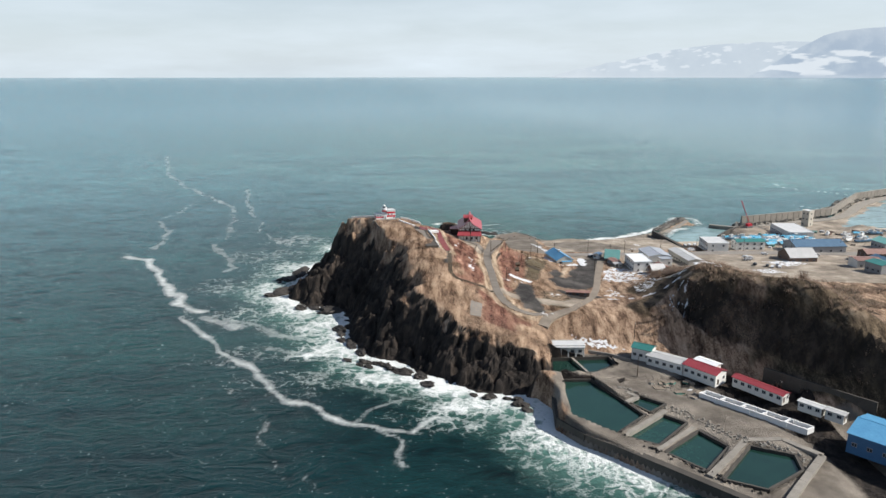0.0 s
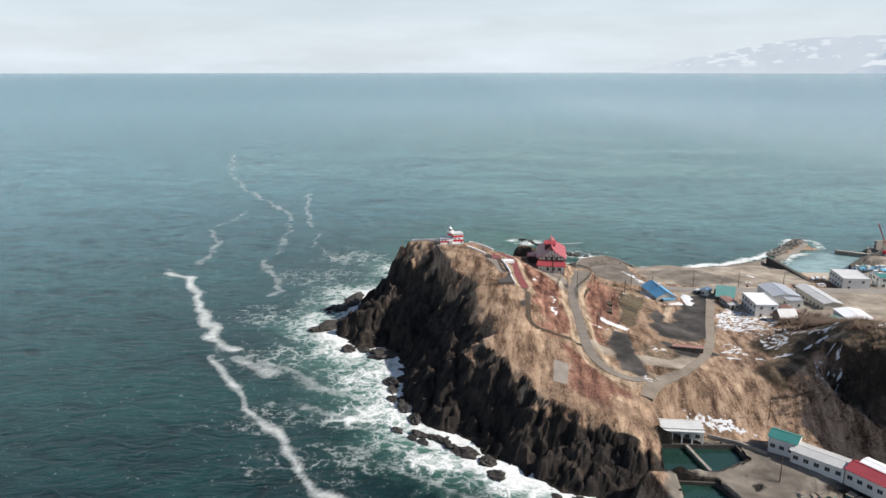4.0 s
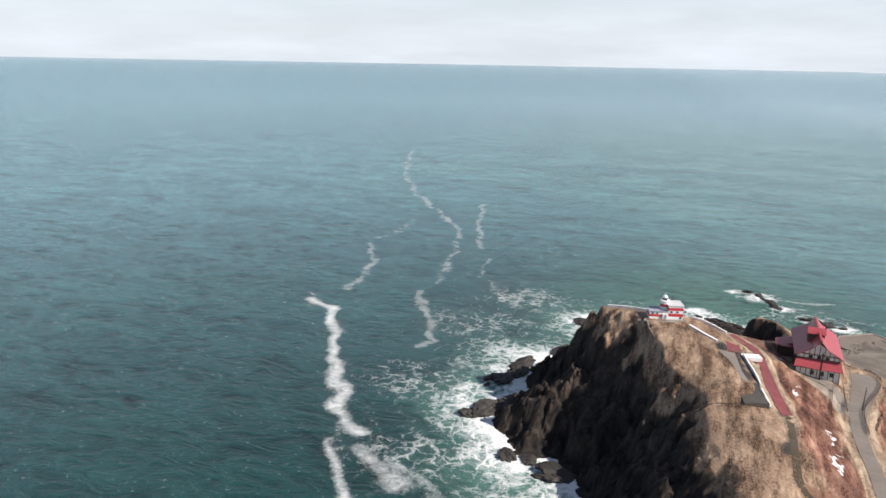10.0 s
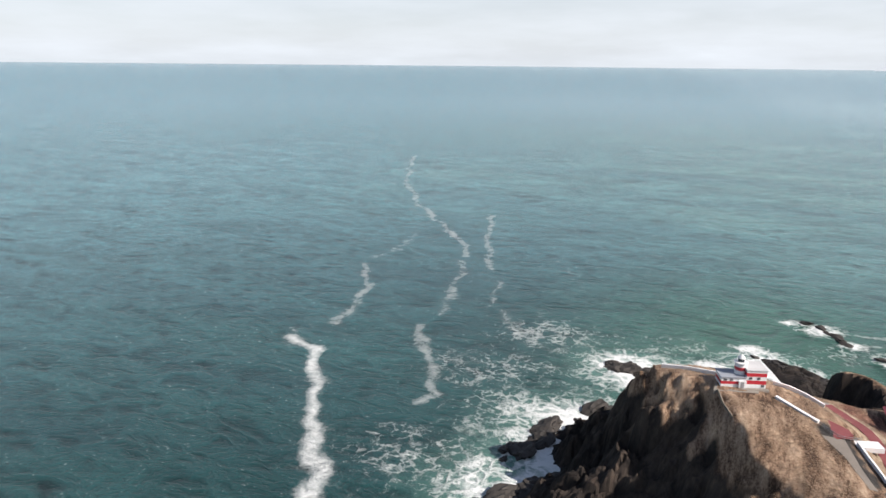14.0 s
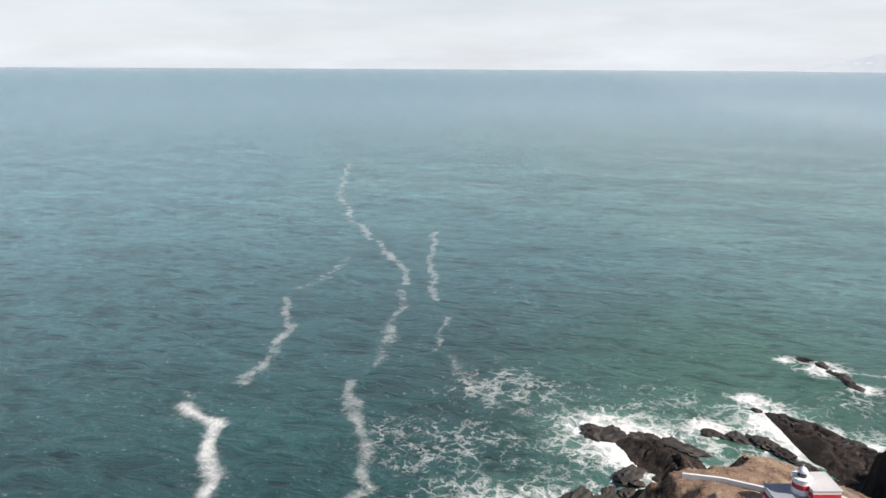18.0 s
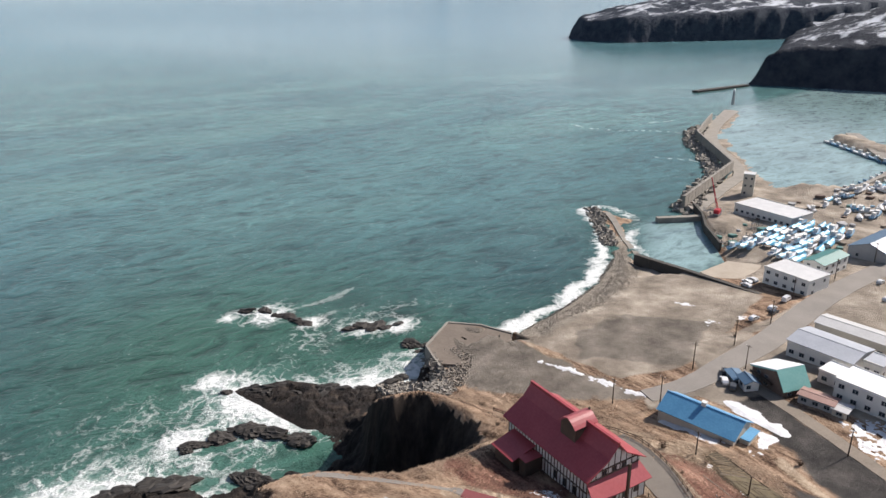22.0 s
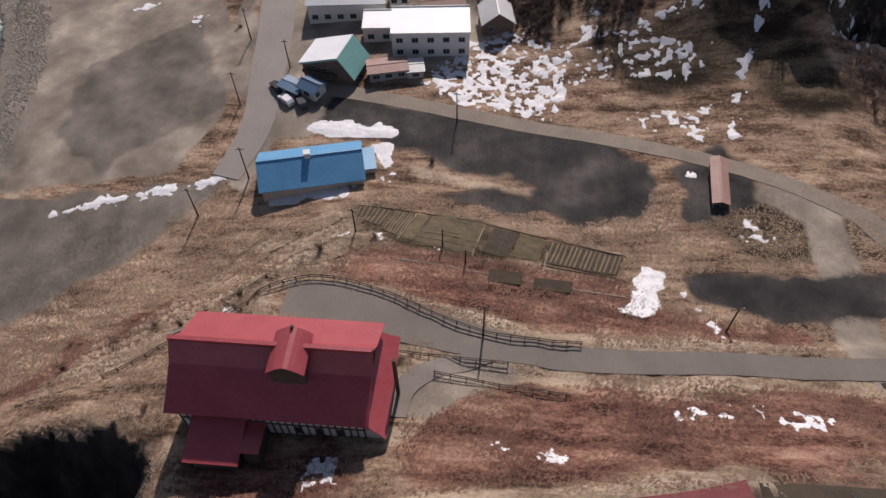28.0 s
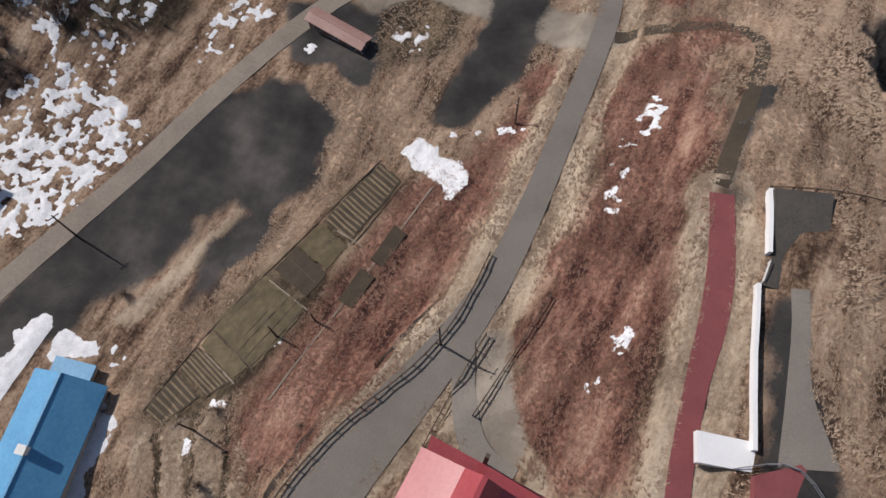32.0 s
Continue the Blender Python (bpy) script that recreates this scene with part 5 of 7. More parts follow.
# ---- the herring mansion ----
def mansion():
    zg = 27.2
    ob = thing("mansion", pose(15.4, 414.5, zg, 0, 0, 88), "large timber mansion with red metal roof and white half-timbered walls", "mansion")
    L, W, H, R = 23.8, 14.0, 6.2, 5.1
    hx, hy = L / 2, W / 2
    shape("wall", lambda b: gable_walls(b, L - 0.8, W - 1.6, -2.0, H + 0.1, R - 1.1), M["wall_white"], ob)
    def main_roof(b):
        ex, top = L / 2 + 0.45, H + R + 0.1
        for s in (-1, 1):
            sec = [(0, top), (s * 2.1, top - 2.5), (s * (hy + 0.15), H - 0.25)]
            lo = [[b.verts.new((x, y, z)) for y, z in sec] for x in (-ex, ex)]
            hi = [[b.verts.new((x, y, z + 0.2)) for y, z in sec] for x in (-ex, ex)]
            for i in range(2):
                b.faces.new((lo[0][i], lo[0][i + 1], lo[1][i + 1], lo[1][i]))
                b.faces.new((hi[0][i], hi[0][i + 1], hi[1][i + 1], hi[1][i]))
                for e in (0, 1):
                    b.faces.new((lo[e][i], lo[e][i + 1], hi[e][i + 1], hi[e][i]))
            b.faces.new((lo[0][2], lo[1][2], hi[1][2], hi[0][2]))
    shape("roof", main_roof, M["roof_red"], ob)
    shape("ridge_cap", lambda b: beam(b, (-hx - 0.4, 0.1, H + R + 0.34), (hx + 0.4, 0.1, H + R + 0.34), 0.55, 0.62), M["roof_red"], ob)
    for s in (-1, 1):
        for k in range(27):
            x = -hx + 0.5 + k * (L - 1.0) / 26
            shape("timber", lambda b: box(b, x - 0.11, x + 0.11, s * (hy - 0.78) - 0.06, s * (hy - 0.78) + 0.06, -1.8, H + 0.15), M["wood_dark"], ob)
        for z in (-0.1, 2.9):
            shape("sill_beam", lambda b: box(b, -hx + 0.4, hx - 0.4, s * (hy - 0.76) - 0.07, s * (hy - 0.76) + 0.07, z, z + 0.26), M["wood_dark"], ob)
        for k in (3, 6, 9, 16, 19, 22):
            x = -hx + 0.5 + (k + 0.5) * (L - 1.0) / 26
            window(ob, x, s * (hy - 0.75), 0.9, 0.72, 1.7, "y+" if s > 0 else "y-", M["wood_dark"])
    for e in (-1, 1):
        x = e * (hx - 0.4)
        for k in range(9):
            y = -hy + 1.2 + k * (W - 2.4) / 8
            top = H + 0.0 + (R - 1.2) * (1 - abs(y) / (hy - 0.8))
            shape("timber", lambda b: box(b, x - 0.06, x + 0.06, y - 0.1, y + 0.1, -1.8, top), M["wood_dark"], ob)
        for z in (5.1, 6.5):
            shape("tie_beam", lambda b: box(b, x - 0.08, x + 0.08, -hy + 0.9, hy - 0.9, z, z + 0.3), M["wood_dark"], ob)
        for y in (-2.4, 0.0, 2.4):
            window(ob, x + e * 0.03, y, 5.4 if e < 0 else 3.7, 1.1, 1.0, "x+" if e > 0 else "x-", M["wood_dark"])

    # lean-to roof under the south gable, and its porch
    def lean(b):
        a = [b.verts.new(c) for c in ((-hx + 0.45, -6.4, 5.0), (-hx + 0.45, 6.4, 5.0), (-hx - 2.3, hy + 0.1, 2.7), (-hx - 2.3, -hy - 0.1, 2.7))]
        c = [b.verts.new((p.co.x, p.co.y, p.co.z + 0.16)) for p in a]
        b.faces.new(a), b.faces.new(c)
        for i in range(4):
            b.faces.new((a[i], a[(i + 1) % 4], c[(i + 1) % 4], c[i]))
    shape("lean_to_roof", lean, M["roof_red"], ob)
    shape("lean_to_wall", lambda b: box(b, -hx - 1.5, -hx + 0.4, -hy + 0.8, hy - 0.8, -2.0, 3.0), M["wall_white"], ob)
    for k in range(8):
        y = -hy + 0.8 + k * (W - 2.8) / 7
        shape("timber", lambda b: box(b, -hx - 1.58, -hx - 1.46, y - 0.1, y + 0.1, -1.8, 2.9), M["wood_dark"], ob)
    for y in (-4.0, -1.2, 1.6):
        window(ob, -hx - 1.54, y, 0.6, 1.2, 1.4, "x-", M["wood_dark"])
    shape("post", lambda b: beam(b, (-hx - 2.6, -0.6, -2), (-hx - 2.6, -0.6, 8.6), 0.45), M["wood_dark"], ob, "tall dark chimney post at the gable")

    # roof monitor over the ridge, with its curved gable to the cove side
    def monitor(b):
        w, n = 2.3, 9
        front, back = [], []
        for k in range(n):
            a = -1 + 2 * k / (n - 1)
            z = H + R + 1.35 - 1.5 * abs(a) ** 1.5
            front.append((a * w - 2.6, 3.7, z)), back.append((a * w - 2.6, -1.9, z))
        lo = [[b.verts.new(c) for c in row] for row in (front, back)]
        hi = [[b.verts.new((x, y, z + 0.16)) for x, y, z in row] for row in (front, back)]
        for k in range(n - 1):
            b.faces.new((lo[0][k], lo[0][k + 1], lo[1][k + 1], lo[1][k]))
            b.faces.new((hi[0][k], hi[0][k + 1], hi[1][k + 1], hi[1][k]))
            for r in (0, 1):
                b.faces.new((lo[r][k], lo[r][k + 1], hi[r][k + 1], hi[r][k]))
        for k in (0, n - 1):
            b.faces.new((lo[0][k], lo[1][k], hi[1][k], hi[0][k]))
    shape("monitor_roof", monitor, M["roof_red"], ob)

    def monitor_wall(b):
        w, n = 2.0, 9
        out = [(-w, H + 1.4)] + [((-1 + 2 * k / (n - 1)) * w, H + R + 1.2 - 1.5 * abs(-1 + 2 * k / (n - 1)) ** 1.6) for k in range(n)] + [(w, H + 1.4)]
        f, g = [b.verts.new((x - 2.6, 3.3, z)) for x, z in out], [b.verts.new((x - 2.6, -1.5, z)) for x, z in out]
        b.faces.new(f), b.faces.new(g)
        for k in range(len(out)):
            j = (k + 1) % len(out)
            b.faces.new((f[k], f[j], g[j], g[k]))
    shape("monitor_wall", monitor_wall, M["wood_dark"], ob, "dark boarded gable of the roof monitor")
    shape("monitor_finial", lambda b: beam(b, (-2.6, -1.7, H + R + 1.3), (-2.6, -1.7, H + R + 1.9), 0.35), M["wood_dark"], ob)
    for x, y in ((6.6, 9.0),):
        shape("annex_wall", lambda b: box(b, x - 3.2, x + 2.6, y - 3.3, y + 2.2, -3.5, 2.6), M["wood_dark"], ob)

        def annex_roof(b):
            c = [(x - 3.7, y - 3.6, 4.4), (x + 3.1, y - 3.6, 4.4), (x + 3.1, y + 2.8, 2.7), (x - 3.7, y + 2.8, 2.7)]
            lo, hi = [b.verts.new(p) for p in c], [b.verts.new((p[0], p[1], p[2] + 0.15)) for p in c]
            b.faces.new(lo), b.faces.new(hi)
            for i in range(4):
                b.faces.new((lo[i], lo[(i + 1) % 4], hi[(i + 1) % 4], hi[i]))
        shape("annex_roof", annex_roof, M["roof_red"], ob)
        shape("passage_roof", lambda b: box(b, 0.6, 3.0, hy - 0.6, hy + 3.4, 3.4, 3.55), M["roof_red"], ob)
        shape("passage_wall", lambda b: box(b, 0.9, 2.8, hy - 0.8, hy + 3.2, -3, 3.4), M["wood_dark"], ob)
    return ob


mansion()


# ---- houses ----
def house(name, x, y, lx, ly, yaw, h, rise, wall, roof, label, category="house", floors=1, panes=5, over=0.45, z=None, sides="y+y-x+x-", seams=True, frames="wall_grey", group=""):
    """A plain building: walls, roof with its seams, windows and a door. Its ridge runs along its own x."""
    z = seat(x, y, lx, ly, yaw) if z is None else z
    ob = thing(name, pose(x, y, z - 0.25, 0, 0, yaw), label, category, group)
    shape("wall", lambda b: gable_walls(b, lx, ly, -0.6, h, rise), M[wall], ob)
    if rise:
        shape("roof", lambda b: gable_roof(b, lx, ly, h + 0.06, rise, over, 0.14), M[roof], ob)
        shape("ridge_cap", lambda b: beam(b, (-lx / 2 - over, 0, h + rise + 0.22), (lx / 2 + over, 0, h + rise + 0.22), 0.3, 0.1), M[roof], ob)
    else:
        shape("roof", lambda b: box(b, -lx / 2 - 0.25, lx / 2 + 0.25, -ly / 2 - 0.25, ly / 2 + 0.25, h, h + 0.22), M[roof], ob)
        for x0, x1, y0, y1 in ((-lx / 2 - 0.27, lx / 2 + 0.27, -ly / 2 - 0.28, -ly / 2 - 0.08), (-lx / 2 - 0.27, lx / 2 + 0.27, ly / 2 + 0.08, ly / 2 + 0.28)):
            shape("parapet", lambda b: box(b, x0, x1, y0, y1, h + 0.22, h + 0.5), M[wall], ob)
    step = (h - 0.5) / floors
    for f in range(floors):
        zz = 0.5 + f * step + 0.35 * step * 0.8
        hh = min(1.3, step * 0.5)
        for k in range(panes):
            px = -lx / 2 + (k + 0.5) * lx / panes
            for side in ("y+", "y-"):
                if side in sides:
                    window(ob, px, (ly / 2 + 0.02) * (1 if side == "y+" else -1), zz, min(1.5, lx / panes * 0.55), hh, side, M[frames])
        for k in range(2):
            py = -ly / 4 + k * ly / 2
            for side in ("x+", "x-"):
                if side in sides and not (f == 0 and k == 0):
                    window(ob, (lx / 2 + 0.02) * (1 if side == "x+" else -1), py, zz, 1.2, hh, side, M[frames])
    shape("door", lambda b: box(b, lx / 2 - 0.02, lx / 2 + 0.06, -ly / 4 - 0.5, -ly / 4 + 0.5, 0.2, 2.3), M["wood_dark"], ob)
    return ob


blue = house("storehouse", 70.3, 423, 19.6, 10.2, 102, 3.4, 2.7, "wall_cream", "roof_blue", "long single-storey house with a bright blue metal roof", panes=6, sides="y-x+x-")
shape("vent", lambda b: (box(b, -0.2, 0.9, -0.6, 0.5, 5.9, 7.1), box(b, -0.3, 1.0, -0.7, 0.6, 7.1, 7.25)), M["wall_white"], blue)
shape("side_roof", lambda b: box(b, -12.6, -10.2, -3.6, 2.6, 2.9, 3.1), M["roof_blue"], blue)
shape("side_wall", lambda b: box(b, -12.3, -10.1, -3.3, 2.3, -0.6, 2.9), M["wall_cream"], blue)


def boathouse():
    """A house with a long low white slope on one side of its ridge and a short steep teal one on the other."""
    z = seat(102.8, 423, 9, 13, -16)
    ob = thing("boathouse", pose(102.8, 423, z - 0.2, 0, 0, -16), "brown house with white and steep teal roof slopes", "house")
    hx = 4.1
    sec = [(-6.0, -0.6), (6.0, -0.6), (6.0, 4.3), (-3.0, 7.4), (-6.0, 3.3)]

    def body(b):
        a, c = [b.verts.new((-hx, y, zz)) for y, zz in sec], [b.verts.new((hx, y, zz)) for y, zz in sec]
        b.faces.new(a[::-1]), b.faces.new(c)
        for i in range(5):
            j = (i + 1) % 5
            b.faces.new((a[i], a[j], c[j], c[i]))
    shape("wall", body, M["wall_brown"], ob)
    shape("roof_slope", lambda b: beam(b, (0, -3.05, 7.56), (0, 6.7, 4.2), 2 * hx + 0.9, 0.16), M["roof_snow"], ob, "long white metal roof slope")
    shape("roof_slope", lambda b: beam(b, (0, -2.95, 7.54), (0, -6.6, 2.55), 2 * hx + 0.9, 0.16), M["roof_teal"], ob, "steep teal roof slope")
    shape("fascia", lambda b: beam(b, (-hx - 0.3, -3.0, 7.2), (-hx - 0.3, 6.5, 3.9), 0.12, 0.35), M["roof_teal"], ob)
    for y in (0.5, 3.4):
        window(ob, -hx - 0.02, y, 1.0, 1.6, 1.2, "x-")
        window(ob, -hx - 0.02, y, 3.1, 1.3, 0.9, "x-")
    for x in (-2, 1.6):
        window(ob, x, -6.02, 0.8, 1.3, 1.2, "y-")
    shape("balcony", lambda b: (box(b, -hx - 1.2, -hx, -2.4, 5.6, 2.5, 2.65), box(b, -hx - 1.2, -hx - 1.1, -2.4, 5.6, 2.65, 3.4)), M["wood_dark"], ob)
    shape("door", lambda b: box(b, hx - 0.02, hx + 0.06, -1, 0.1, 0.1, 2.2), M["wood_dark"], ob)


boathouse()
house("inn", 112.5, 402, 17.5, 10, -87, 6.6, 0, "wall_white", "roof_snow", "white two-storey inn with a flat snow-white roof", "house", 2, 5)
house("inn_wing", 116.5, 414.5, 7, 7, -87, 4.2, 0, "wall_white", "roof_snow", "white annex beside the two-storey inn", "house", 1, 2)
house("warehouse", 128.4, 423.5, 18.5, 13, -86, 6.0, 1.2, "wall_white", "roof_grey", "white fish warehouse with a grey metal roof", "warehouse", 1, 6)
house("office", 131, 411, 5, 7, -86, 4.6, 0, "wall_white", "roof_grey", "small white office beside the warehouse", "house", 1, 2)
house("long_warehouse", 146.5, 421.5, 28, 8.5, -84, 5.6, 0.8, "wall_cream", "roof_pale", "long cream warehouse with a pale low roof", "warehouse", 1, 8)
house("workshop", 147.5, 386, 14, 11, -88, 4.6, 0.8, "wall_white", "roof_snow", "low workshop with a white roof", "workshop", 1, 4)
house("lean_shed", 139, 381, 6, 4, -60, 2.6, 0.5, "wall_grey", "roof_teal", "pale teal roofed lean-to shed", "shed", 1, 2)
house("cottage", 118.8, 387, 7.6, 7.2, 8, 3.4, 2.6, "wall_brown", "roof_pale", "dark boarded cottage with a pale worn gable roof", "house", 1, 2)
house("old_shed", 126, 400, 10, 5, -80, 2.6, 0.8, "wall_brown", "roof_rust", "rusty shed behind the inn", "shed", 1, 2)
house("store_shed", 101, 411, 8.4, 4.4, -78, 2.8, 0.3, "wall_grey", "roof_rust", "low grey store shed with a rusty flat roof", "shed", 1, 3)
house("store_shed", 101.6, 405, 3.4, 4.2, -80, 2.4, 0.3, "wall_cream", "roof_pale", "small pale shed beside the store", "shed", 1, 1)
house("tea_kiosk", 94.6, 427, 4.4, 3.8, 60, 2.8, 0.9, "wall_white", "roof_navy", "white kiosk with a dark blue roof", "kiosk", 1, 1)
house("carport", 95.6, 431.5, 5.2, 3.4, 60, 2.3, 0.3, "wall_grey", "roof_navy", "blue-grey carport beside the kiosk", "shed", 1, 1)
house("container_shed", 67.2, 345.2, 11.2, 2.4, -8, 2.6, 0.4, "wall_brown", "roof_rust", "narrow shed with a rusty red roof", "shed", 1, 3)
house("harbour_office", 180, 464.5, 18, 13.5, 88, 7.0, 0, "wall_white", "roof_pale", "white two-storey harbour office", "house", 2, 5)
house("net_store", 204, 466.5, 19, 8, 2, 6.5, 1.0, "wall_white", "roof_green", "white store with a green-grey roof", "warehouse", 2, 4)
house("boat_shed", 247, 464, 34, 16, 3, 5.5, 3.0, "wall_grey", "roof_navy", "large boat shed with a blue-grey saddle roof", "warehouse", 1, 5)
house("ice_house", 262, 526, 32, 18, 88, 6.0, 0, "wall_white", "roof_pale", "long pale fish market hall on the quay", "warehouse", 1, 10)
house("ice_tower", 291, 560, 6, 6, 30, 13, 0, "wall_cream", "roof_pale", "tall cream ice tower", "tower", 3, 1)
house("farm_house", 221, 434, 17, 15, 3, 4.0, 4.2, "wall_brown", "roof_pale", "old dark house with a patched pale hipped roof", "house", 1, 4)
house("brown_house", 276, 434, 30, 10, 2, 6, 2.0, "wall_brown", "roof_rust", "dark brown two-storey house", "house", 2, 6)
house("blue_store", 318, 457, 32, 12, 12, 5, 2.2, "wall_grey", "roof_blue", "store with a dull blue roof", "warehouse", 1, 6)


# ---- garden plots ----
def garden():
    ob = thing("garden_bed", pose(52, 390, on_ground(52, 390)), "vegetable plots side by side with rows of bare soil", "garden")
    base = ob.matrix_world.translation
    a = chain([(x, y, 0) for x, y in [(60.8, 412.5), (59.5, 404.1), (57.9, 396.4), (55.5, 390), (52.8, 379.6), (50.2, 368.5), (48.7, 364.3)]], 0.25)
    b = chain([(x, y, 0) for x, y in [(56.2, 413.4), (52.2, 406.6), (48.2, 401.7), (46.2, 391.8), (44.9, 381.9), (42.7, 366.7)]], 0.25)

    def at(f, g):
        p, q = a[min(int(f * len(a)), len(a) - 1)], b[min(int(f * len(b)), len(b) - 1)]
        x, y = p[0] + (q[0] - p[0]) * g, p[1] + (q[1] - p[1]) * g
        return Vector((x - base.x, y - base.y, on_ground(x, y) - base.z))

    def ridge(f0, g0, f1, g1, wide, high, material):
        bm, last = bmesh.new(), None
        way = (at(f1, g1) - at(f0, g0)).normalized()
        side = Vector((-way.y, way.x, 0)) * wide
        for j in range(11):
            p = at(f0 + (f1 - f0) * j / 10, g0 + (g1 - g0) * j / 10)
            h = high * random.uniform(0.7, 1.2)
            row = [bm.verts.new(p + d) for d in (side + Vector((0, 0, -0.15)), side * 0.4 + Vector((0, 0, h)), side * -0.4 + Vector((0, 0, h)), side * -1 + Vector((0, 0, -0.15)))]
            if last:
                for i in range(3):
                    bm.faces.new((last[i], last[i + 1], row[i + 1], row[i]))
            last = row
        part("furrow", bm, material, ob)
    # stretch along the beds, depth across them, rows, and what covers the ground
    for f0, f1, g0, g1, rows, cover in ((0.005, 0.135, 0.05, 0.86, 7, "soil"), (0.15, 0.225, 0.02, 0.95, 6, "soil"), (0.235, 0.285, 0.05, 0.9, 0, "moss"), (0.29, 0.50, 0.02, 0.98, 0, "moss"), (0.53, 0.62, 0.05, 0.85, 0, "soil"), (0.625, 0.72, 0.05, 0.8, 0, "moss"), (0.735, 0.985, 0.06, 0.80, 15, "soil")):
        bm = bmesh.new()
        nf, ng = max(3, int((f1 - f0) * 60)), 10
        grid = [[bm.verts.new(at(f0 + (f1 - f0) * i / nf + random.uniform(-0.003, 0.003), g0 + (g1 - g0) * j / ng + random.uniform(-0.02, 0.02)) + Vector((0, 0, 0.07 + 0.05 * random.random()))) for j in range(ng + 1)] for i in range(nf + 1)]
        for i in range(nf):
            for j in range(ng):
                bm.faces.new((grid[i][j], grid[i + 1][j], grid[i + 1][j + 1], grid[i][j + 1]))
        part("plot", bm, M[cover], ob, "mossy green plot" if cover == "moss" else "plot of bare earth")
        for k in range(rows):
            f = f0 + (f1 - f0) * (k + 0.5) / rows
            ridge(f, g0 + 0.03, f, g1 - 0.03, 0.30, 0.20, M["stubble"])
    # old planks that frame the mossy plots
    for f0, g0, f1, g1 in ((0.29, 0.0, 0.29, 1.0), (0.29, 0.62, 0.5, 0.62), (0.29, 0.78, 0.5, 0.78), (0.29, 0.94, 0.5, 0.94), (0.33, 0.05, 0.33, 0.55), (0.41, 0.05, 0.41, 0.75), (0.45, 0.1, 0.45, 0.6), (0.33, 0.12, 0.45, 0.12), (0.33, 0.52, 0.45, 0.52), (0.505, 0.0, 0.505, 1.0), (0.0, 0.0, 0.99, 0.0), (0.58, 0.1, 0.58, 0.8), (0.735, 0.88, 0.985, 0.88)):
        ridge(f0, g0, f1, g1, 0.11, 0.16, M["wood_dark"])


garden()
for pts, w in (([(57, 402), (50, 404)], 0.2), ([(54, 389), (46, 391)], 0.2), ([(49, 378), (44, 379)], 0.2), ([(44, 404), (42, 390), (40, 374), (39, 366)], 0.25)):
    wall_line("plank_edging", pts, 0.14, w, M["wood_old"], "old plank edging of the garden plots", "edging")
for outline in ([(42.6, 388), (40.2, 388.4), (39.6, 383), (42, 382.6)], [(41.6, 380.6), (39.4, 381), (38.8, 375), (41, 374.4)]):
    pad("seed_bed", outline, max(on_ground(x, y) for x, y in outline) + 0.05, M["soil"], "small raised bed of dark earth", "garden", 1.0)

# ---- snow ----
snow([(98, 403), (91, 395), (87, 377), (106, 370), (106, 386), (104, 400)], "half-melted snow over a fallow plot", 0.24, 1.05, 0.19, 0.10, 5, "snow_field")
snow([(107, 367), (109, 356), (105, 341), (97, 343), (98, 366)], "half-melted snow over a fallow plot", 0.50, 1.1, 0.19, 0.10, 9, "snow_field")
snow([(90, 350), (91, 342), (79, 345), (83, 356), (88, 362)], "half-melted snow over a fallow plot", 0.50, 1.1, 0.19, 0.10, 13, "snow_field")
snow([(114, 322), (109, 303), (100, 308), (103, 318)], "half-melted snow over a fallow plot", 0.78, 1.1, 0.19, 0.10, 15, "snow_field")
snow([(104, 401), (112, 396), (116, 384), (108, 372), (104, 385)], "half-melted snow over a fallow plot", 0.44, 1.0, 0.19, 0.10, 17, "snow_field")
